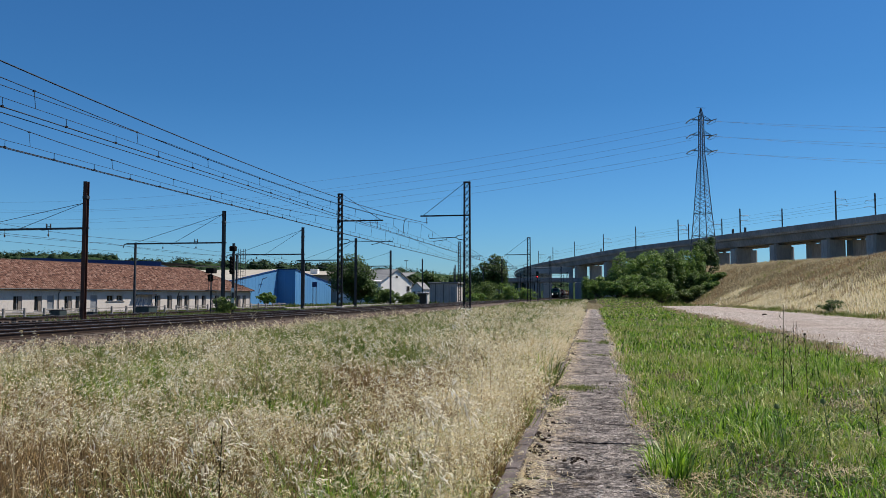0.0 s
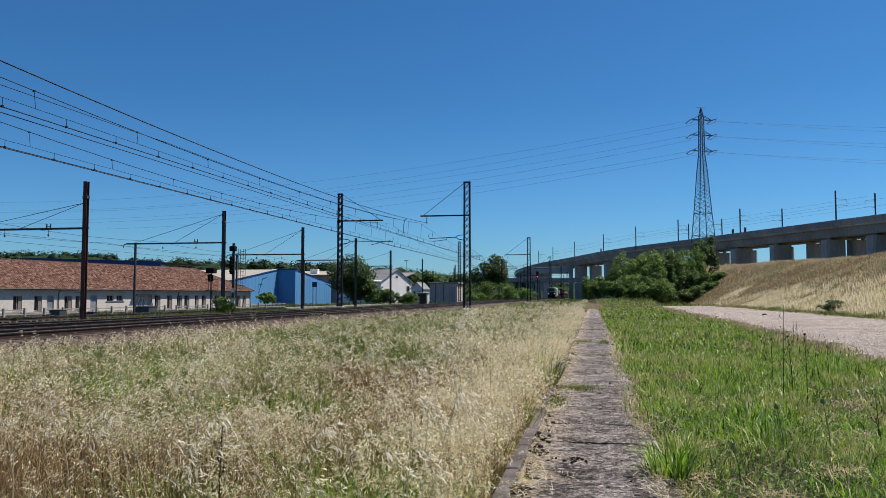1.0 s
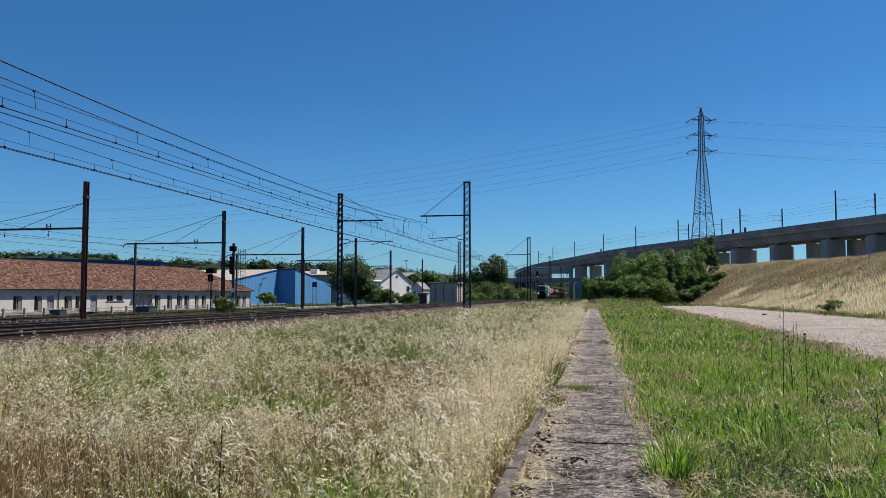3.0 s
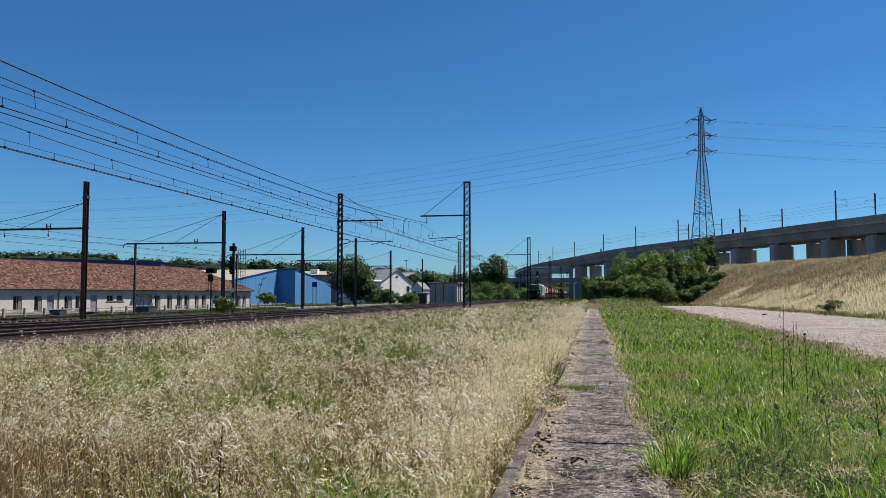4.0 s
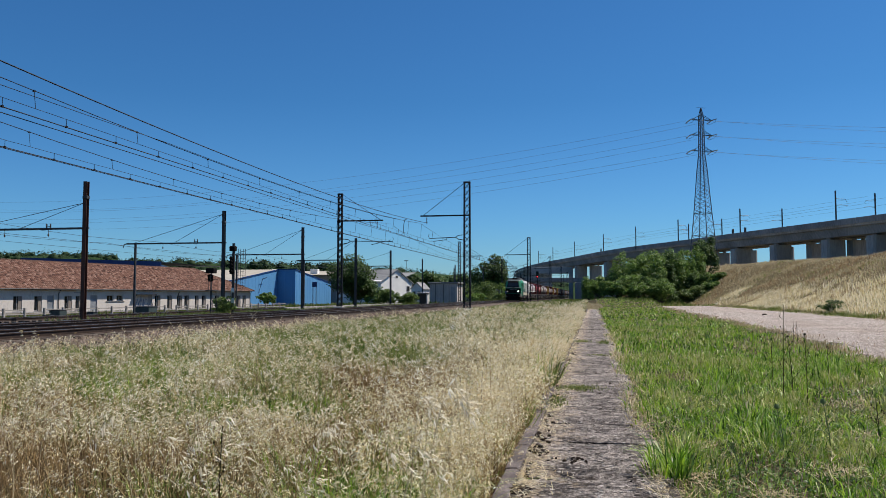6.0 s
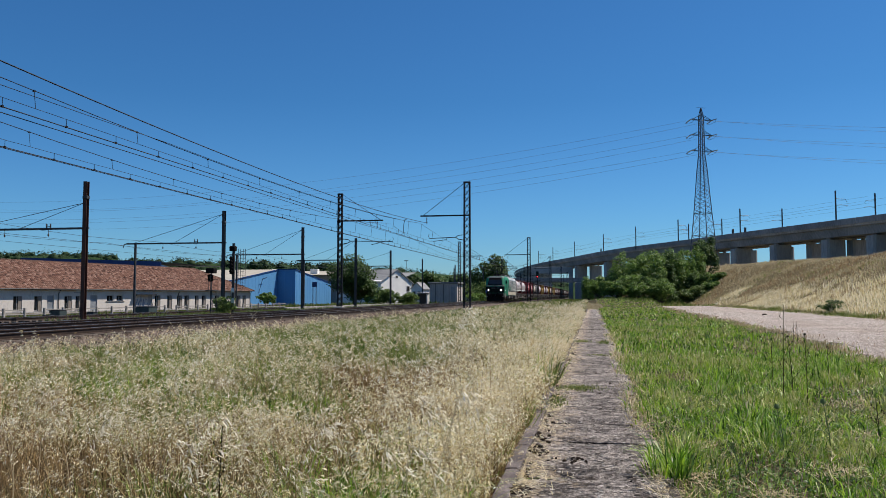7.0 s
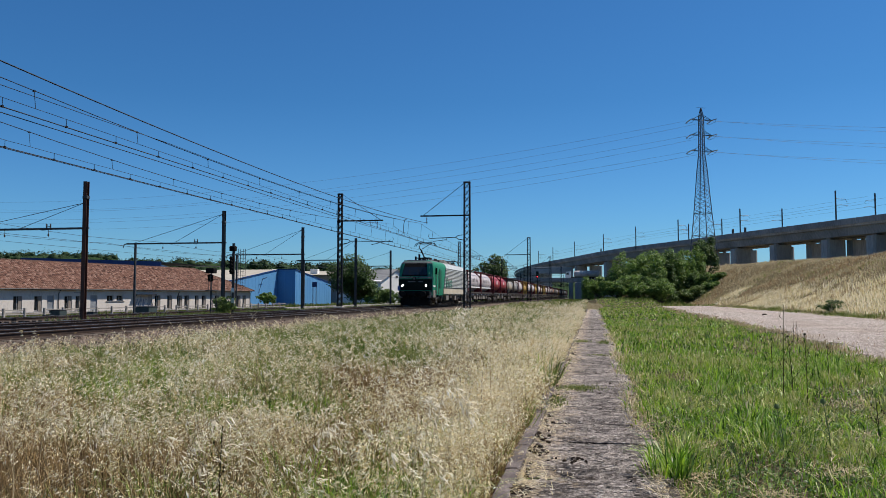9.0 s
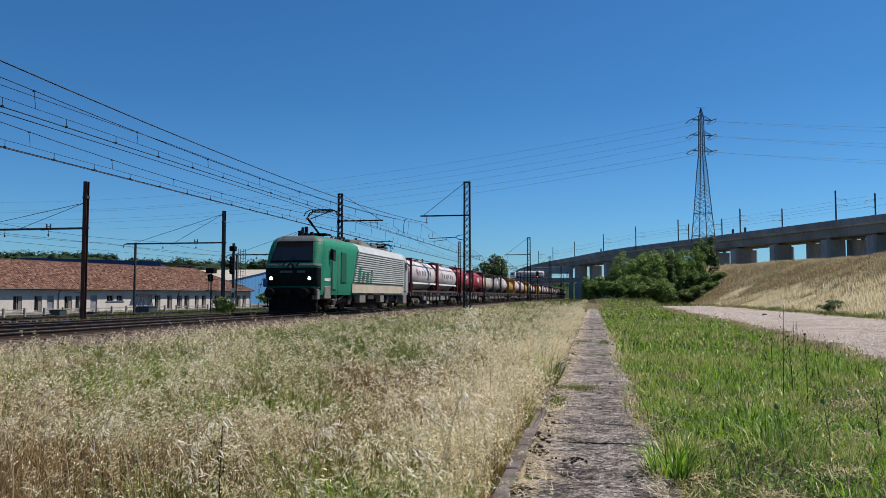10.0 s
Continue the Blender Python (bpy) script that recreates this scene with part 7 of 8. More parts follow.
def verge():
    packs, dry, yellow = [], [], []
    for n, y0, y1, w, seed in ((70000, 2.5, 8, 0.007, 121), (80000, 8, 19, 0.011, 122), (44000, 19, 45, 0.022, 123), (22000, 45, 150, 0.07, 124)):
        g = np.random.default_rng(seed)
        x, y = scatter(n, 0.34, 10.5, y0, y1, seed)
        lim = 6.2 + 0.9 * smooth(18, 45, y) + 2.0 * smooth(45, 150, y) + 0.35 * np.sin(y * 0.9) + 0.2 * np.sin(y * 2.7)
        k = in_view(x, y, lo=-1, hi=0.36) & (x < lim + g.normal(0, 0.12, n))
        x, y, lim = x[k], y[k], lim[k]
        tuft = noise_at(x, y, 4.0, 51)
        bare = noise_at(x, y, 1.1, 52) * 0.65 + noise_at(x, y, 3.1, 53) * 0.35
        k = g.random(len(x)) < np.clip((0.72 - bare) * 4, 0.35, 1)
        for cx, cy, r in BARE:
            k &= g.random(len(x)) > 0.9 * np.exp(-((x - cx) ** 2 + (y - cy) ** 2) / (r * r))
        x, y, tuft, lim = x[k], y[k], tuft[k], lim[k]
        side = np.clip((x - 0.42) / 0.25, 0, 1) * np.clip((lim - x) / 0.8, 0.15, 1)
        isd = g.random(len(x)) < 0.10 + 0.75 * (1 - side) + 0.12 * smooth(82, 105, y)
        isy = ~isd & (noise_at(x, y, 1.4, 54) * 0.6 + noise_at(x, y, 5.0, 55) * 0.4 + g.normal(0, 0.07, len(x)) > 0.535)
        for sel, pack in ((~isd & ~isy, packs), (isd, dry), (isy, yellow)):
            xs, ys, tf = x[sel], y[sel], tuft[sel]
            m = len(xs)
            h = (0.06 + 0.24 * tf ** 1.5 * g.random(m)) * (0.6 + 0.8 * g.random(m)) * (0.66 if pack is dry else 0.8 if pack is yellow else 0.88) + 0.04
            pk = blade_arrays(np.stack([xs, ys, ground_z(xs, ys)], -1), h, np.full(m, w * 1.3) * g.uniform(0.6, 1.5, m), g.uniform(0, 6.28, m), np.abs(g.normal(0.55, 0.35, m)).clip(0, 1.3), g.uniform(0, 6.28, m))
            pack.append(pk[:3])
    stuff("green_grass", packs, m_green, "lush bright green verge grass", "grass")
    stuff("yellow_green_grass", yellow, m_green_yellow, "patches of yellowish green verge grass", "grass")
    stuff("dry_verge_grass", dry, m_bank_grass, "dry tan grass fringing the green verge", "grass")


verge()


def low_cover():
    """Flat small leaves close to the soil, and the ragged dry margin of the road."""
    g = np.random.default_rng(125)
    n = 60000
    y = 4.2 + 22 * g.random(n) ** 1.5
    x = 0.5 + (0.37 * y - 0.2) * g.random(n)
    k = (x < 6.2) & (y < 13)
    x, y = x[k], y[k]
    n = len(x)
    a = g.uniform(0, 6.28, n)
    s = g.uniform(0.006, 0.014, n) * (1 + y / 22)
    u = np.stack([np.cos(a), np.sin(a), g.normal(0, 0.35, n)], -1) * s[:, None]
    w = np.stack([-np.sin(a), np.cos(a), g.normal(0, 0.35, n)], -1) * (s * 0.7)[:, None]
    p = np.stack([x, y, ground_z(x, y) + g.uniform(0.01, 0.08, n)], -1)
    v = np.stack([p - u, p - w, p + u, p + w], 1).reshape(-1, 3)
    stuff("low_clover", [(v, (np.arange(n) * 4)[:, None] + np.array([[0, 1, 2, 3]]), NOT)], m_clover, "low clover and leafy weeds close to the soil", "weeds")
    for name, n, mat, reach, label in (("road_margin_grass", 3500, m_rusty_grass, 1.2, "withered brown weeds straggling over the road's margin"), ("pale_margin_grass", 9000, m_bank_grass, 0.6, "short pale dry grass along the road's margin")):
        y = 15 + 75 * g.random(n) ** 1.5
        x = 6.15 + 0.9 * smooth(18, 45, y) + 2.0 * smooth(45, 150, y) + g.normal(0.1, reach * 0.55, n)
        k = in_view(x, y, lo=-1, hi=0.39) & (noise_at(x, y, 2.0, 126) + g.normal(0, 0.15, n) > 0.45)
        x, y = x[k], y[k]
        m = len(x)
        stuff(name, [blade_arrays(np.stack([x, y, np.full(m, -0.02)], -1), g.uniform(0.04, 0.18, m), (0.004 + 0.0005 * y) * g.uniform(0.6, 1.4, m), g.uniform(0, 6.28, m), np.abs(g.normal(0.4, 0.3, m)), g.uniform(0, 6.28, m))[:3]], mat, label, "grass")


low_cover()


def verge_litter():
    """Dead straw and pale dry blades lying in the verge, thickest on the worn spots and beside the slabs."""
    g = np.random.default_rng(127)
    xs, ys = [], []
    for cx, cy, r in BARE:
        xs.append(g.normal(cx, r * 0.6, 200)), ys.append(g.normal(cy, r * 0.6, 200))
    m = 5200
    ys.append(4.5 + 26 * g.random(m) ** 1.6)
    xs.append(0.42 + np.abs(g.normal(0, 0.22, m)))
    ys.append(5 + 18 * g.random(2600))
    xs.append(0.6 + 4.8 * g.random(2600))
    x, y = np.concatenate(xs), np.concatenate(ys)
    k = (x > 0.36) & (x < 6.0)
    x, y = x[k], y[k]
    n = len(x)
    a, l = g.uniform(0, 6.28, n), g.uniform(0.03, 0.15, n)
    d = np.stack([np.cos(a), np.sin(a), g.normal(0.15, 0.25, n)], -1) * (l / 2)[:, None]
    s = np.stack([-np.sin(a), np.cos(a), np.zeros(n)], -1) * (0.0016 + 0.00018 * y)[:, None]
    p = np.stack([x, y, ground_z(x, y) + g.uniform(0.02, 0.10, n)], -1)
    v = np.stack([p - d - s, p - d + s, p + d + s, p + d - s], 1).reshape(-1, 3)
    stuff("verge_litter", [(v, (np.arange(n) * 4)[:, None] + np.array([[0, 1, 2, 3]]), NOT)], m_bank_grass, "dead straw lying among the green verge grass", "straw")


verge_litter()


def bank_foot(y):
    return 0.095 * np.maximum(0.0, y - 98)


def bank_grass():
    packs = []
    for n, y0, y1, w, h1, seed in ((46000, 38, 80, 0.030, 0.34, 131), (42000, 80, 150, 0.052, 0.40, 132), (16000, 150, 240, 0.14, 0.8, 133)):
        g = np.random.default_rng(seed)
        x, y = scatter(n, 16.2, 38, y0, y1, seed)
        x = x - bank_foot(y)
        k = in_view(x, y, lo=0, hi=0.40) & (g.random(n) < 0.3 + noise_at(x, y, 0.35, 61))
        x, y = x[k], y[k]
        m = len(x)
        pk = blade_arrays(np.stack([x, y, bank_z(x, y) - 0.03], -1), g.uniform(0.12, h1, m) * (0.5 + 0.9 * noise_at(x, y, 0.5, 62)), np.full(m, w) * g.uniform(0.5, 1.3, m), g.normal(3.1, 1.6, m), np.abs(g.normal(0.6, 0.35, m)).clip(0, 1.2), g.uniform(-1.2, 1.2, m))
        packs.append(pk[:3])
    g = np.random.default_rng(141)
    for name, n, x0, x1, y0, y1, w, h0, h1, mat, thr, label in (("roadside_green_grass", 16000, 16.1, 17.8, 40, 130, 0.05, 0.12, 0.4, m_field_green, 0.42, "olive green grass along the far edge of the road"), ("pale_feather_grass", 30000, 17.0, 24, 40, 115, 0.028, 0.3, 0.8, m_seed, 0.42, "pale feathery grass along the foot of the bank"), ("olive_bank_grass", 30000, 16.3, 34, 42, 150, 0.05, 0.12, 0.38, m_field_green, 0.56, "olive green patches on the dry bank"), ("brown_bank_grass", 26000, 17, 34, 42, 160, 0.05, 0.15, 0.42, m_rusty_grass, 0.55, "brown withered patches on the dry bank")):
        x, y = scatter(n, x0, x1, y0, y1, n)
        x = x - bank_foot(y)
        fade = 0.25 * smooth(0.45, 1.0, (y - y0) / (y1 - y0)) + 0.2 * smooth(0.4, 1.0, (x + bank_foot(y) - x0) / (x1 - x0))
        k = in_view(x, y, lo=0, hi=0.40) & (noise_at(x, y, 0.3, n) * 0.5 + noise_at(x, y, 1.1, n + 1) * 0.5 + g.normal(0, 0.09, n) > thr + fade)
        x, y = x[k], y[k]
        m = len(x)
        stuff(name, [blade_arrays(np.stack([x, y, bank_z(x, y) - 0.03], -1), g.uniform(h0, h1, m), np.full(m, w) * g.uniform(0.5, 1.3, m), g.normal(3.1, 1.6, m), np.abs(g.normal(0.55, 0.35, m)).clip(0, 1.2), g.uniform(-1.2, 1.2, m))[:3]], mat, label, "grass")
    stuff("dry_bank_grass", packs, m_bank_grass, "dry straw-yellow grass covering the embankment", "grass")
    g = np.random.default_rng(71)
    packs = []
    for n, x0, x1, y0, y1, w, h1 in ((9000, -31.5, -21.2, 40, 130, 0.06, 0.45), (14000, -60, -31, 45, 150, 0.08, 0.5), (7000, -60, -20, 130, 230, 0.16, 0.9), (5000, -12.8, -1, 110, 300, 0.2, 0.7), (5000, 2, 14, 110, 150, 0.10, 0.5)):
        x, y = scatter(n, x0, x1, y0, y1, int(n + y1))
        k = g.random(n) < 0.15 + noise_at(x, y, 0.3, 72)
        x, y = x[k], y[k]
        m = len(x)
        packs.append(blade_arrays(np.stack([x, y, ground_z(x, y)], -1), g.uniform(0.12, h1, m), np.full(m, w) * g.uniform(0.5, 1.3, m), g.uniform(0, 6.28, m), np.abs(g.normal(0.3, 0.2, m)).clip(0, 1), g.uniform(-0.6, 0.6, m))[:3])
    stuff("yard_weeds", packs, m_field_green, "olive weeds and grass among the sidings", "weeds")


bank_grass()


def leaf_cloud(clumps, n, size, seed, up=0.75):
    """Leaves as small bent quads gathered on the shells of clumps (x, y, z, rx, ry, rz)."""
    g = np.random.default_rng(seed)
    C = np.array(clumps, float)
    wgt = C[:, 3] * C[:, 4] + C[:, 4] * C[:, 5]
    pick = g.choice(len(C), n, p=wgt / wgt.sum())
    d = g.normal(0, 1, (n, 3))
    d /= np.linalg.norm(d, axis=1)[:, None]
    r = g.uniform(0.62, 1.06, n) + 0.10 * g.standard_normal(n)
    p = C[pick, :3] + d * C[pick, 3:] * r[:, None]
    nrm = d * 0.7 + g.normal(0, 0.6, (n, 3)) + np.array([0, 0, up])
    nrm /= np.linalg.norm(nrm, axis=1)[:, None]
    a = np.cross(nrm, g.normal(0, 1, (n, 3)))
    a /= np.linalg.norm(a, axis=1)[:, None] + 1e-6
    b = np.cross(nrm, a)
    s = (size * g.uniform(0.6, 1.4, n))[:, None]
    v = np.stack([p - a * s, p - b * s * 0.55 + nrm * s * 0.2, p + a * s, p + b * s * 0.55 + nrm * s * 0.2], 1).reshape(-1, 3)
    return v, (np.arange(n) * 4)[:, None] + np.array([[0, 1, 2, 3]]), NOT


def crown_clumps(cx, cy, cz, rx, ry, rz, k, seed, loose):
    g = np.random.default_rng(seed)
    out = []
    for i in range(k):
        d = g.normal(0, 1, 3)
        d /= np.linalg.norm(d)
        q = g.uniform(0.25, 1.0) if loose else g.uniform(0.35, 0.86)
        s = g.uniform(0.14, 0.42) * (1.15 - 0.45 * q) if loose else g.uniform(0.24, 0.46)
        out.append((cx + d[0] * rx * q, cy + d[1] * ry * q, cz + d[2] * rz * q, rx * s, ry * s, rz * s * 0.9))
    return out


def tree(x, y, height, spread, trunk, leaves, size, seed, label, mat=None, base=-0.3, name="tree"):
    t = thing(name, label, name, pose(x, y, base))
    g = random.Random(seed)
    if trunk > 0:
        r = 0.035 * height
        part("trunk", Mesh().tube([(0, 0, -0.3), (0.1, 0, trunk * 0.5), (0.0, 0.1, trunk), (0.15, 0.1, height * 0.7)], r, 8, r * 0.25), m_bark, t)
        for k in range(7):
            a = k * 2.4 + g.random()
            z = trunk * (0.75 + 0.15 * k)
            e = (math.cos(a) * spread * 0.62, math.sin(a) * spread * 0.62, min(z + height * 0.28, height * 0.85))
            part("limb", Mesh().tube([(0, 0, z * 0.9), (e[0] * 0.5, e[1] * 0.5, (z + e[2]) / 2), e], r * 0.4, 6, r * 0.08), m_bark, t)
    cz = (trunk * 0.7 + height) / 2
    cl = crown_clumps(0, 0, cz, spread, spread, (height - trunk * 0.7) / 2, 46 if name == "bush" else 30, seed, name == "bush")
    v, q, f = leaf_cloud(cl, leaves, size, seed)
    v[:, 2] = np.maximum(v[:, 2], 0.03)
    part("crown", arrays("crown", v, q, mat or m_leaf, f), None, t)
    return t


tree(-39.6, 128, 7.9, 4.9, 1.0, 17000, 0.18, 1, "round dark green leafy tree beside the sidings", mat=m_leaf_dark)
tree(-27.7, 215, 12.8, 5.0, 1.8, 14000, 0.27, 2, "tall dense dark green tree behind the sidings", mat=m_leaf_dark)
tree(-50.5, 250, 9.6, 5.2, 2.5, 4000, 0.4, 3, "leafy green tree behind the white house", mat=m_leaf_dark)
tree(-58.5, 256, 9.2, 4.5, 2.5, 3000, 0.4, 4, "leafy green tree behind the white house", mat=m_leaf_dark)
tree(-44, 262, 9.0, 4.2, 2.5, 3000, 0.4, 41, "leafy green tree behind the white house", mat=m_leaf_dark)
BUSH = "dense dark green bush at the foot of the bank"
for i, (x, y, h, s, lv) in enumerate(((1.2, 133, 5.0, 2.0, 3200), (4.2, 130, 5.6, 2.5, 4200), (7.0, 128, 8.6, 3.2, 5200), (10.2, 130, 8.4, 3.0, 5200), (12.2, 135, 9.0, 2.3, 5200), (15.6, 142, 10.2, 2.8, 5200), (13.6, 140, 9.6, 2.4, 4200), (20.9, 150, 13.6, 2.35, 7000), (18.4, 145, 10.4, 2.2, 4600), (6.2, 124, 4.6, 2.6, 3400), (10.4, 123, 4.8, 2.8, 3600), (3.6, 126, 4.0, 2.2, 2600), (-0.7, 140, 4.8, 1.2, 1800))):
    bx = x - 0.2 - 0.8 * (x > 5)
    up = max(float(ground_z(np.array(bx), np.array(float(y)))), float(bank_z(np.array(bx), np.array(float(y)))) - 0.4)
    tree(bx, y, h - max(up, 0), s * 1.12, 0.15, int(lv * 2.0), 0.13, 30 + i, BUSH, base=up, name="bush", mat=m_leaf_dark if i % 3 == 1 else m_leaf)
for i, (x, y, h, s) in enumerate(((12.6, 128, 2.6, 1.2), (10.6, 119, 4.2, 2.2), (17.4, 138, 4.6, 2.2), (7.4, 118, 2.6, 2.0), (19.4, 137, 3.0, 2.0), (21.2, 137, 1.9, 1.6), (15.6, 131, 2.4, 2.0), (17.7, 132, 2.3, 1.9), (19.6, 133, 1.7, 1.7))):
    tree(x - 1.0, y, h, s, 0.2, 4500, 0.12, 50 + i, "low sprawling bramble bush in dry grass", base=max(float(ground_z(np.array(x - 1.0), np.array(float(y)))), float(bank_z(np.array(x - 1.0), np.array(float(y)))) - 0.3), name="bush", mat=(m_leaf_light, m_leaf, m_leaf_dark, m_leaf, m_leaf, m_leaf, m_leaf_light, m_leaf_light, m_leaf)[i])
for i, (x, y, h, s, m) in enumerate(((-31.6, 64.2, 1.9, 1.1, m_leaf_light), (-67.5, 157, 2.7, 2.0, m_leaf), (-30, 190, 5.2, 3.4, m_leaf_light), (-25, 188, 6.0, 3.4, m_leaf_light), (-20.5, 192, 5.0, 3.0, m_leaf), (-17, 205, 4.0, 2.8, m_leaf),
                                        (-40, 152, 3.2, 2.6, m_leaf_light), (-36, 155, 2.6, 2.2, m_leaf_light), (-45, 160, 3.0, 2.6, m_leaf), (-33.5, 140, 2.4, 1.9, m_leaf_light), (-26, 175, 2.8, 2.4, m_leaf), (-21, 170, 2.4, 2.2, m_leaf_light), 
                                        (17.3, 62.8, 1.0, 1.05, m_leaf_dark))):
    tree(x, y, h, s, 0.2, 2600 if y < 170 else 1800, 0.05 if 0 < x else 0.09 if y < 70 else 0.2, 80 + i, "bushy green shrub beside the yard" if x < 0 else "low dark green scrub on the roadside", mat=m, base=-0.4 if x < 0 else float(bank_z(np.array(x), np.array(y))) - 0.1, name="bush")


def far_woods():
    """Wooded ridge that closes the view beyond the town."""
    sl = [-1.1, -0.95, -0.839, -0.70, -0.62, -0.573, -0.449, -0.329, -0.208, -0.105, 0.02, 0.3, 0.8]
    tops = [35, 35, 33, 32, 27.5, 27, 25.5, 23, 18, 13, 10, 12, 12]
    g = np.random.default_rng(9)
    cl = []
    for k in range(760):
        r = g.uniform(-1.1, -0.02) if k < 680 else g.uniform(0, 0.8)
        y = g.uniform(470, 560)
        top = float(np.interp(r, sl, tops)) * (y / 500) * g.uniform(0.78, 1.06)
        s = g.uniform(3.0, 6.5)
        cl.append((r * y, y, top - s, s * 1.25, s, s))
    v, q, f = leaf_cloud(cl, 78000, 0.68, 10)
    th, ph = np.meshgrid(np.linspace(0, 2 * np.pi, 8, endpoint=False), np.linspace(0.15, np.pi - 0.15, 5))
    ball = np.stack([np.sin(ph) * np.cos(th), np.sin(ph) * np.sin(th), np.cos(ph)], -1).reshape(-1, 3)
    cells = np.array([(r * 8 + c, r * 8 + (c + 1) % 8, (r + 1) * 8 + (c + 1) % 8, (r + 1) * 8 + c) for r in range(4) for c in range(8)] + [(0, 2, 4, 6)])
    C = np.array(cl)
    core = C[:, None, :3] + ball[None] * C[:, None, 3:] * g.uniform(0.45, 0.72, (len(C), len(ball), 1))
    q = np.concatenate([q, (cells[None] + (np.arange(len(C)) * len(ball))[:, None, None]).reshape(-1, 4) + len(v)])
    v = np.concatenate([v, core.reshape(-1, 3)])
    tagged(new("far_woods", arrays("far_woods", v, q, m_leaf_far, f)), "distant dark green wooded ridge beyond the town", "woods", kind="stuff")
    xs = np.linspace(-1.2, 0.9, 60)
    rows = []
    for d, q in ((440, 0.0), (470, 0.66), (500, 0.94), (560, 1.04), (900, 1.5)):
        rows += [(x * d, d, float(np.interp(x, sl, tops)) * q - 1.0) for x in xs]
    n = len(xs)
    f = [(j * n + i, j * n + i + 1, (j + 1) * n + i + 1, (j + 1) * n + i) for j in range(4) for i in range(n - 1)]
    tagged(new("backdrop", arrays("backdrop", rows, f, m_hill)), "distant wooded hillside", "hill", kind="structure")


far_woods()


# ---- litter and weeds on the slabs ----
def ridge_house(x, y, z, w, h):
    t = thing("house", "small distant beige house with a terracotta roof on the wooded ridge", "house", pose(x, y, z, 0, 0, 20), "houses on the wooded ridge")
    part("wall", Mesh().box(-w / 2, w / 2, -4, 4, -16, h), m_beige_roof, t)
    part("roof", Mesh().loft([[(-w / 2 - .5, -4.6, h), (-w / 2 - .5, 4.6, h), (-w / 2 - .5, 0, h + 2.6)], [(w / 2 + .5, -4.6, h), (w / 2 + .5, 4.6, h), (w / 2 + .5, 0, h + 2.6)]]), m_tile, t)
    for k in (-0.28, 0.2):
        part("window", Mesh().box(w * k - 0.6, w * k + 0.6, -4.08, -4.0, h - 3.4, h - 1.6), m_glass, t)


for x, y, z, w, h in ((-389, 466, 15, 12, 5.5), (-262, 466, 9, 9, 5), (-236, 470, 8.5, 8, 5), (-205, 468, 8, 9, 5), (-150, 468, 7.5, 8, 4.5)):
    ridge_house(x, y, z, w, h)


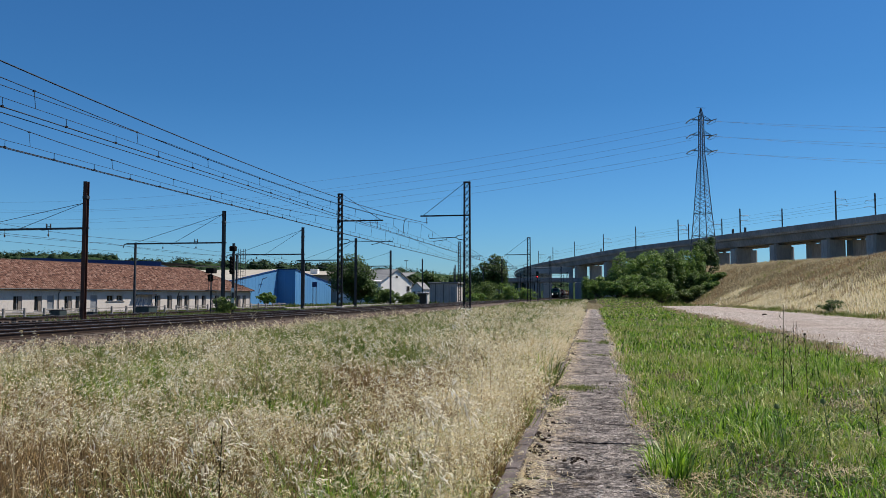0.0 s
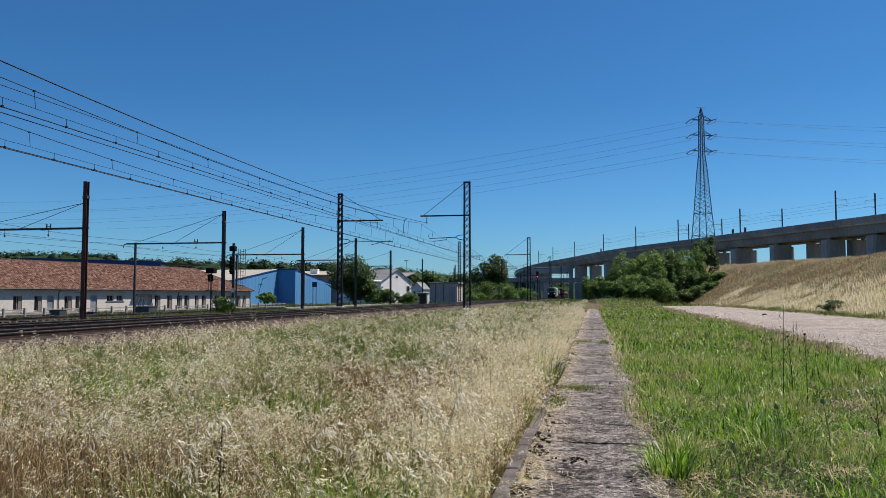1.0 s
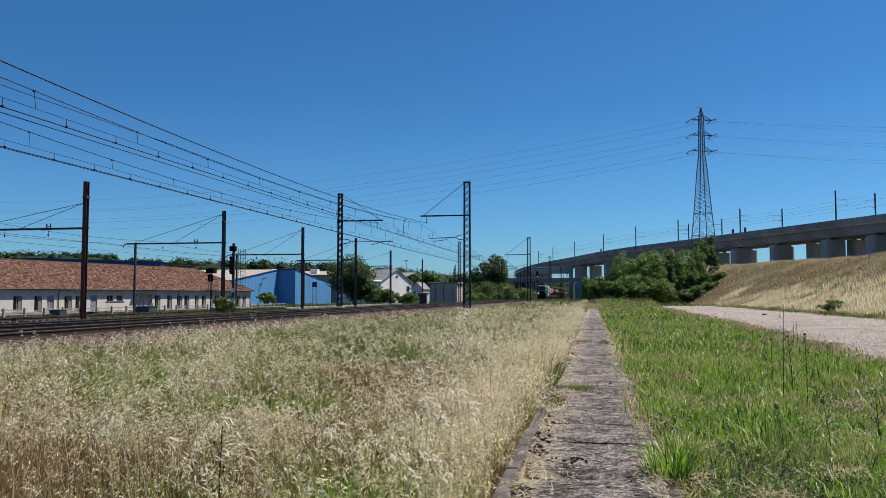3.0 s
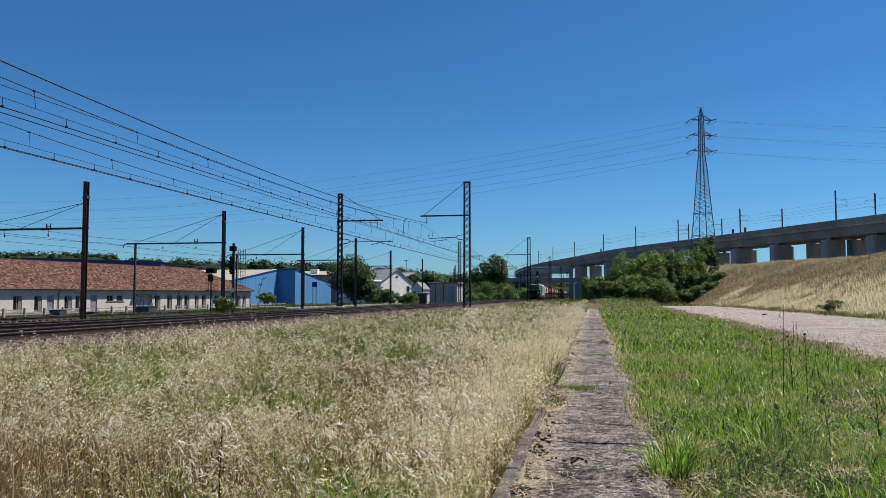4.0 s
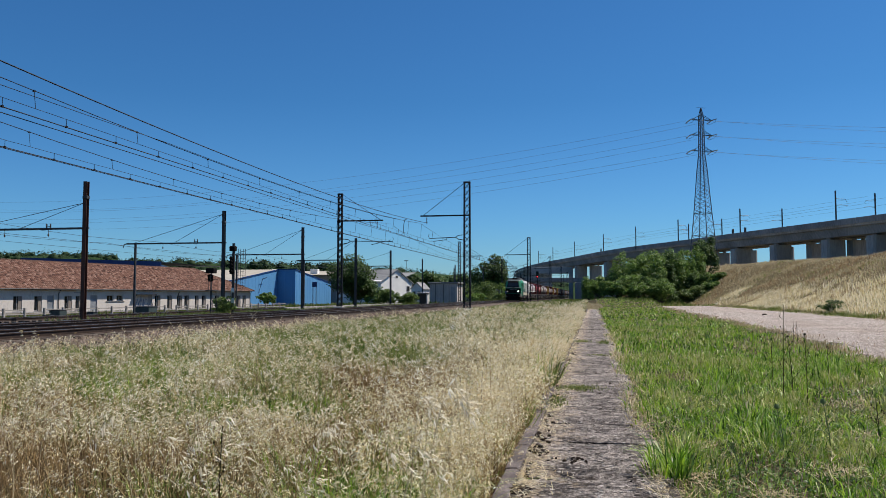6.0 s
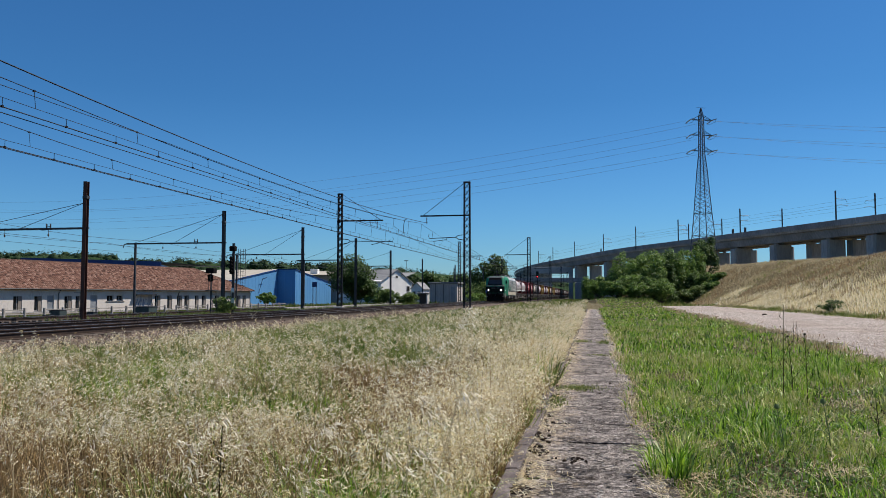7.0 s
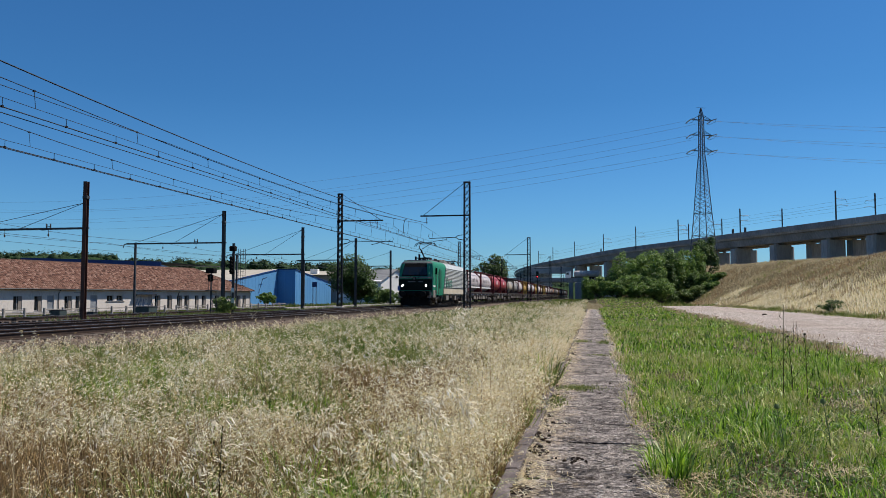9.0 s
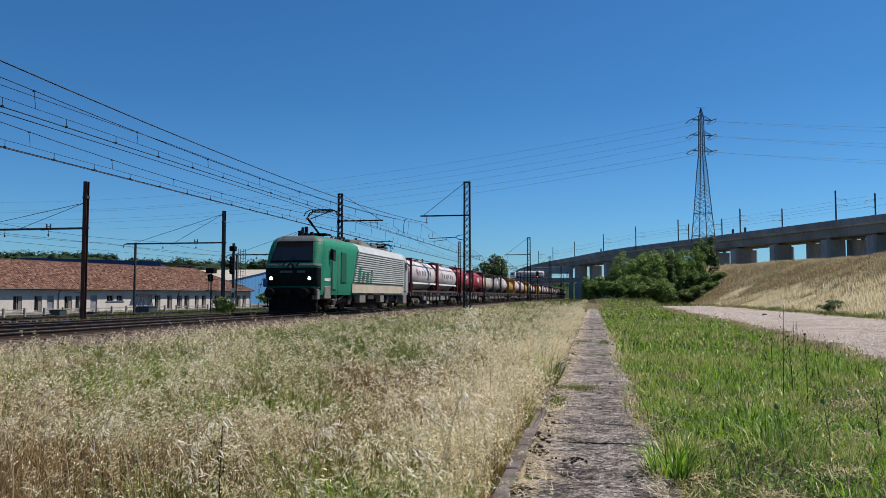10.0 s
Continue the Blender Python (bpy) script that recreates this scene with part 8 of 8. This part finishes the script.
def slab_litter():
    g = np.random.default_rng(77)
    n = 11000
    y = 3.5 + 26 * g.random(n) ** 1.9
    left = g.random(n) < 0.7
    x = np.where(left, -0.58 + np.abs(g.normal(0, 0.13, n)), 0.5 - np.abs(g.normal(0, 0.08, n)))
    k = g.random(n) < noise_at(x * 0.3, y, 2.4, 78) * 1.3 - 0.2
    x, y = x[k], y[k]
    m = len(x)
    a = g.uniform(0, 6.28, m)
    l = g.uniform(0.025, 0.10, m) * (1 + (g.random(m) < 0.04) * 2.5)
    d = np.stack([np.cos(a), np.sin(a), np.zeros(m)], -1)
    s = np.stack([-np.sin(a), np.cos(a), np.zeros(m)], -1) * 0.0016
    p = np.stack([x, y, 0.02 + 0.02 * g.random(m)], -1)
    v = np.stack([p - d * l[:, None] / 2 - s, p - d * l[:, None] / 2 + s, p + d * l[:, None] / 2 + s + np.array([0, 0, 0.012]), p + d * l[:, None] / 2 - s + np.array([0, 0, 0.012])], 1).reshape(-1, 3)
    stuff("straw_litter", [(v, (np.arange(m) * 4)[:, None] + np.array([[0, 1, 2, 3]]), NOT)], m_seed, "loose dry straw lying on the slabs", "straw")
    # flakes and chips of the weathered surface
    n = 6500
    y = 4.5 + 46 * g.random(n) ** 1.6
    x = g.uniform(-0.55, 0.5, n)
    ang = g.uniform(0, 6.28, (n, 5)).cumsum(1) * 0.0 + np.linspace(0, 6.28, 5, endpoint=False)[None] + g.uniform(-0.4, 0.4, (n, 5))
    r = g.uniform(0.4, 1.2, (n, 5)) * (g.uniform(0.006, 0.020, n) * (1 + y / 30))[:, None]
    vz = 0.016 + 0.008 * g.random((n, 5)) + 0.012 * (g.random(n) < 0.2)[:, None]
    fv = np.stack([x[:, None] + np.cos(ang) * r * 1.3, y[:, None] + np.sin(ang) * r, vz], -1).reshape(-1, 3)
    base = (np.arange(n) * 5)[:, None]
    stuff("slab_flakes", [(fv, base + np.array([[0, 1, 2, 3]]), base + np.array([[0, 3, 4]]))], m_flake, "flakes and chips on the weathered slabs", "debris")
    # moss, low weeds and dark clods along the joint by the kerb
    lumps = Mesh()
    rnd = random.Random(6)
    spots = [(-0.57 + abs(rnd.gauss(0, 0.07)), 4.8 + 22 * rnd.random() ** 1.7, rnd.uniform(0.008, 0.024)) for _ in range(95)]
    spots += [(rnd.uniform(-0.4, 0.4), 5 + 14 * rnd.random(), rnd.uniform(0.006, 0.014)) for _ in range(18)]
    for cx, cy, sz, cnt in ((-0.52, 5.75, 0.035, 16), (-0.50, 7.2, 0.03, 14), (-0.5, 7.9, 0.025, 12), (-0.3, 6.9, 0.02, 5), (-0.15, 7.0, 0.018, 5)):
        spots += [(cx + rnd.gauss(0, 0.05), cy + rnd.gauss(0, 0.09), sz * rnd.uniform(0.4, 1.0)) for _ in range(cnt)]
    for xx, yy, r in spots:
        ring = lambda q, z: [(xx + r * q * k * math.cos(a) * 1.3, yy + r * q * k * math.sin(a), z) for a, k in zip(np.linspace(0, 2 * math.pi, 7, False), shape)]
        shape = [rnd.uniform(0.6, 1.3) for _ in range(7)]
        lumps.loft([ring(1.0, -0.005), ring(0.95, r * 0.35 + 0.004), ring(0.45, r * 0.7 + 0.006)])
    ob = part("dark_clods", lumps, m_clod)
    tagged(ob, "dark clods of soil and moss along the kerb", "soil", kind="stuff")
    packs = []
    for cx, cy, rx, ry, n, h in ((-0.25, 12.2, 0.33, 0.35, 900, 0.06), (-0.5, 10.6, 0.12, 0.6, 250, 0.09), (0.15, 19.0, 0.3, 0.3, 300, 0.05), (-0.35, 24.5, 0.3, 0.5, 300, 0.1), (0.3, 24, 0.2, 0.6, 260, 0.12)):
        xx, yy = g.normal(cx, rx * 0.5, n), g.normal(cy, ry * 0.5, n)
        packs.append(blade_arrays(np.stack([xx, yy, np.zeros(n)], -1), g.uniform(0.3, 1, n) * h, np.full(n, 0.008), g.uniform(0, 6.28, n), g.uniform(0.2, 0.9, n), g.uniform(0, 6.28, n))[:3])
    stuff("slab_weeds", packs, m_field_green, "low green weeds rooted in the slab joints", "weeds")


m_flake = leaf_material("concrete_flakes", [(0.04, 0.034, 0.03), (0.12, 0.104, 0.095), (0.26, 0.23, 0.21), (0.17, 0.148, 0.135), (0.40, 0.36, 0.33)], 0.0, 0.95, 0.1)
m_clod = material("dark_soil_clod", [(0.02, 0.014, 0.01), (0.06, 0.042, 0.03)], 0.95, scale=12, fine=60, bump=0.6)
slab_litter()


def tuft(x, y, n, h, r, mat, label, seed, w=0.009, z=0.0):
    g = np.random.default_rng(seed)
    a = g.uniform(0, 6.28, n)
    q = r * 0.5 * np.sqrt(g.random(n))
    p = np.stack([np.cos(a) * q, np.sin(a) * q, np.zeros(n)], -1)
    hh = h * g.uniform(0.3, 1.1, n)
    v, f4, f3, _ = blade_arrays(p, hh, np.full(n, w), a + g.normal(0, 0.9, n), g.uniform(0.2, 1.3, n), a + g.normal(1.57, 0.6, n))
    t = thing("grass_tuft", label, "grass tuft", pose(x, y, z))
    part("foliage", arrays("foliage", v, f4, mat, f3), None, t)["kind"] = "stuff"


tuft(0.60, 6.55, 170, 0.36, 0.42, m_green, "strong dark green grass tuft at the slab's edge", 1, 0.012)
tuft(0.74, 7.0, 90, 0.34, 0.4, m_green_yellow, "bright yellow-green grass tuft at the slab's edge", 2, 0.010)
tuft(1.5, 7.4, 60, 0.34, 0.5, m_green_yellow, "yellow-green coarse grass tuft in the verge", 4, 0.010)
tuft(1.75, 7.9, 70, 0.32, 0.5, m_green, "bright green grass tuft in the verge", 5, 0.010)
pick = random.Random(23)
for i in range(46):
    y = pick.uniform(6.2, 20)
    tuft(pick.uniform(0.75, min(5.6, 0.34 * y)), y, pick.randint(22, 50), pick.uniform(0.14, 0.27), pick.uniform(0.3, 0.8), m_green if i % 3 else m_green_yellow, "coarse green grass tuft in the verge", 60 + i, 0.011)
for i, (x, y) in enumerate(((-1.05, 4.6), (-1.3, 5.0), (-2.0, 4.4), (-1.7, 5.6), (-2.6, 5.0), (-3.3, 6.6), (-1.0, 6.2), (-0.9, 4.9), (-1.5, 4.5), (-1.1, 5.5), (-1.9, 5.1), (-2.3, 5.9), (-1.4, 6.6), (-3.0, 5.2), (-0.95, 5.3), (-4.2, 6.9), (-2.9, 7.4), (-1.6, 5.0), (-3.9, 8.2))):
    tuft(x, y, 90, 0.43 + 0.07 * (i % 3), 0.4, m_field_green if i % 3 == 1 else m_green, "tuft of green grass among the dry oats", 20 + i, 0.008, -0.15)


def tall_weed(x, y, h, head, seed, mat, label, z=-0.05):
    """A single tall dead or green stalk with side shoots and a small head."""
    rnd = random.Random(seed)
    t = thing("tall_weed", label, "weed", pose(x, y, z))
    bx = rnd.uniform(-0.06, 0.06)
    part("stalk", Mesh().tube([(0, 0, 0), (bx * 0.3, 0, h * 0.5), (bx, 0.02, h)], 0.006, 5, 0.003), mat, t)
    for k in range(6):
        zz = h * (0.35 + 0.1 * k)
        a = rnd.uniform(0, 6.28)
        l = rnd.uniform(0.05, 0.14) * (1 - 0.1 * k)
        part("shoot", Mesh().tube([(bx * zz / h, 0, zz), (bx * zz / h + math.cos(a) * l, math.sin(a) * l, zz + l * 0.9)], 0.003, 4, 0.002).disc((bx * zz / h + math.cos(a) * l, math.sin(a) * l, zz + l * 0.9), "z", 0.009, 0.02, 6, ((0, 0.4), (0.5, 1), (1, 0.3))), mat, t)
    if head:
        part("flower_head", Mesh().disc((bx, 0.02, h - 0.01), "z", 0.018 if mat is m_weed else 0.026, 0.03 if mat is m_weed else 0.045, 9, ((0, 0.4), (0.3, 1), (0.7, 0.8), (1, 0.5))), mat, t)


for i, (x, y, h, head) in enumerate(((1.62, 7.4, 0.47, True), (2.05, 7.6, 0.5, True), (2.45, 11.2, 1.33, False), (2.62, 11.4, 0.9, True), (2.70, 11.0, 0.95, True), (2.9, 14, 0.75, False), (1.1, 6.5, 0.32, False), (3.9, 14.5, 0.6, False), (5.2, 22, 0.8, False), (4.4, 19, 0.9, False), (2.7, 8.4, 0.45, False))):
    tall_weed(x, y, h, head, 200 + i, m_thistle if i in (0, 1, 6) else m_weed, "tall dark dried weed stalk standing in the verge")
for i, (x, y, h) in enumerate(((-0.86, 12.4, 0.62), (-0.84, 13.0, 0.5), (-0.55, 13.6, 0.35))):
    tall_weed(x, y, h, False, 300 + i, m_green, "tall green leafy weed beside the kerb", -0.12)
tall_weed(-2.35, 4.75, 0.72, False, 310, m_weed, "thin dark weed stalk among the oats", -0.15)

for i, (x, y, h) in enumerate(((23.0, 78, 1.1), (26.0, 80, 1.3), (25.4, 76, 1.0), (24.6, 72, 1.1), (26.4, 77, 1.2), (21.8, 74, 0.9))):
    tall_weed(x, y, h, True, 330 + i, m_weed, "dark dead weed standing on the dry bank", float(bank_z(np.array(x), np.array(float(y)))) - 0.05)
tuft(-0.72, 12.3, 70, 0.85, 0.14, m_field_green, "tall upright green weed beside the kerb", 41, 0.014, -0.1)
tuft(-0.66, 13.1, 50, 0.6, 0.14, m_weed, "dark withered weed beside the kerb", 42, 0.012, -0.05)
tuft(-0.80, 8.6, 60, 0.55, 0.14, m_field_green, "upright green weed beside the kerb", 43, 0.010, -0.15)


def road_stone():
    rnd = random.Random(4)
    ring = lambda q, z: [(0.17 * q * math.cos(a) * rnd.uniform(0.85, 1.1), 0.1 * q * math.sin(a) * rnd.uniform(0.85, 1.1), z) for a in np.linspace(0, 2 * math.pi, 9, False)]
    ob = part("stone", Mesh().loft([ring(0.9, -0.02), ring(1.0, 0.05), ring(0.7, 0.10), ring(0.2, 0.12)]), m_clod)
    ob.matrix_basis = pose(11.9, 59.6, 0.03)
    tagged(ob, "dark stone lying on the pale gravel road", "stone")


road_stone()

# ---- nodding oats that sway ----
swaying = []


def swaying_oat(x, y, h, lean, droop, seed, swing, big=1.0):
    """One tall oat with a long drooping head; it rocks about its foot."""
    g = random.Random(seed)
    t = thing("wild_oat", "tall wild oat with a long pale nodding seed head", "grass", pose(x, y, -0.15), "tall oats that sway in the wind")
    pts = [Vector((lean * h * (q ** 2) - 0.0, 0.03 * q, h * (q - 0.25 * abs(lean) * q ** 3))) for q in (0, 0.25, 0.5, 0.7, 0.85, 1.0)]
    end = pts[-1]
    for k in range(1, 5):
        q = k / 4
        pts.append(end + Vector((lean * 0.55 * droop * q * 1.6 + math.copysign(droop * q, lean) * 0.6, 0, -droop * q * q * 0.9)))
    part("stem", Mesh().tube(pts, 0.0024, 5, 0.0012), m_bank_grass, t)
    head = Mesh()
    for k in range(24):
        q = 0.52 + 0.48 * k / 23
        i = q * (len(pts) - 1)
        p = pts[int(i)].lerp(pts[min(int(i) + 1, len(pts) - 1)], i % 1)
        a = g.uniform(0, 6.28)
        d = Vector((0.55 + 0.45 * math.cos(a), 0.5 * math.sin(a), g.uniform(-0.9, 0.15))).normalized()
        l = g.uniform(0.030, 0.044) * big
        p = p + d * g.uniform(0.004, 0.02) + Vector((math.cos(a) * 0.012, math.sin(a) * 0.015, -0.006))
        w = l * 0.105
        s = d.cross(Vector((0, 0.3, 1))).normalized()
        u = s.cross(d)
        head.add([p, p + d * l * .4 + s * w * 1.2, p + d * l * .4 + u * w * 0.7, p + d * l * .4 - s * w * 1.2, p + d * l], [(0, 1, 2), (0, 2, 3), (1, 4, 2), (2, 4, 3)])
        head.add([p + d * l, p + d * l * 0.9 + s * 0.0012, p + d * l * 1.9 + Vector((0, 0, 0.006))], [(0, 1, 2)])
    part("seed_head", head, m_oat, t)["kind"] = "stuff"
    rows = []
    ph = g.uniform(0, 6.28)
    for k in range(41):
        s = k * 0.25
        a = swing * (0.6 * math.sin(2.1 * s + ph) + 0.4 * math.sin(4.3 * s + 1.7 * ph))
        rows.append((s, pose(x, y, -0.15, a * 0.35, a, 0)))
    swaying.append((t, rows))


for i, (x, y, h, lean, droop, swing) in enumerate(((-0.75, 4.95, 1.48, -0.04, 0.12, 2.2), (-0.79, 4.85, 1.32, -0.08, 0.2, 2.2), (-1.05, 2.85, 1.18, -0.30, 0.2, 2.5), (-0.98, 2.7, 1.10, -0.30, 0.2, 2.5), (-0.82, 3.1, 1.10, -0.2, 0.14, 2.2), (-0.80, 2.9, 1.02, 0.15, 0.12, 2.4),
                                                   (-0.75, 3.25, 1.22, 0.14, 0.14, 2.6), (-0.80, 3.35, 1.14, 0.05, 0.13, 2.4), (-0.82, 2.95, 0.98, 0.05, 0.1, 2.0), (-0.86, 3.9, 1.02, 0.05, 0.12, 2.2), (-0.84, 4.2, 1.04, 0.12, 0.12, 2.0), (-0.83, 4.6, 1.18, -0.14, 0.12, 2.0),
                                                   (-1.85, 3.2, 1.1, -0.2, 0.16, 2.0), (-2.35, 2.7, 1.0, -0.2, 0.16, 2.0), (-1.95, 3.1, 1.0, 0.15, 0.14, 2.0), (-2.7, 5.6, 1.22, -0.12, 0.12, 1.8), (-4.3, 5.6, 1.1, 0.1, 0.12, 1.8), (-1.5, 5.9, 1.25, -0.12, 0.12, 1.8))):
    swaying_oat(x, y, h, lean, droop, 400 + i, swing, 1.1)
more = random.Random(19)
for i in range(34):
    y = more.uniform(3.6, 7.5)
    x = more.uniform(-0.78 * y - 0.2, -0.85)
    swaying_oat(x, y, more.uniform(0.62, 1.02), more.choice((-1, -1, 1)) * more.uniform(0.08, 0.3), more.uniform(0.10, 0.18), 500 + i, more.uniform(1.2, 2.2))


def grass_behind():
    g = np.random.default_rng(95)
    for name, x0, x1, y0, y1, n, mat, label in (("dry_grass_behind", -12.4, -0.76, -14, 2.0, 6000, m_straw, "tan dry field grass around the viewpoint"), ("green_grass_behind", 0.5, 6.2, -14, 2.5, 5000, m_green, "green verge grass around the viewpoint")):
        x, y = scatter(n, x0, x1, y0, y1, n)
        k = np.hypot(x, y) > 0.9
        x, y = x[k], y[k]
        m = len(x)
        pk = blade_arrays(np.stack([x, y, ground_z(x, y)], -1), g.uniform(0.12, 0.5 if x0 < -1 else 0.25, m), np.full(m, 0.014), g.uniform(0, 6.28, m), g.uniform(0.1, 0.6, m), g.uniform(0, 6.28, m))
        stuff(name, [pk[:3]], mat, label, "grass")


grass_behind()


def kerb_fringe():
    """Low grass crowding and leaning over the kerb."""
    g = np.random.default_rng(97)
    for name, n, mat, label in (("dry_kerb_fringe", 11000, m_straw, "dry grass crowding against the kerb"), ("green_kerb_fringe", 5000, m_field_green, "green grass blades crowding against the kerb")):
        x = -0.725 - np.abs(g.normal(0, 0.16, n))
        y = 3.2 + 45 * g.random(n) ** 1.7
        if "green" in name:
            k = noise_at(x * 0.2, y, 1.3, 98) > 0.5
            x, y = x[k], y[k]
        m = len(x)
        stuff(name, [blade_arrays(np.stack([x, y, ground_z(x, y) - 0.02], -1), g.uniform(0.07, 0.26, m), np.full(m, 0.004) * (1 + y / 9), g.normal(0, 1.3, m), g.uniform(0.1, 0.7, m), g.uniform(0, 6.28, m))[:3]], mat, label, "grass")


kerb_fringe()


def overgrown_end():
    """Dry grass that has swallowed the far end of the slabs."""
    g = np.random.default_rng(91)
    x, y = scatter(5000, -0.9, 0.9, 82, 130, 91)
    m = len(x)
    pk = blade_arrays(np.stack([x, y, np.full(m, -0.05)], -1), g.uniform(0.15, 0.6, m) * smooth(80, 95, y), np.full(m, 0.08), g.uniform(0, 6.28, m), g.uniform(0.1, 0.6, m), g.uniform(-0.5, 0.5, m))
    stuff("overgrown_slab_grass", [pk[:3]], m_bank_grass, "dry grass overgrowing the far end of the slabs", "grass")


overgrown_end()

motions()
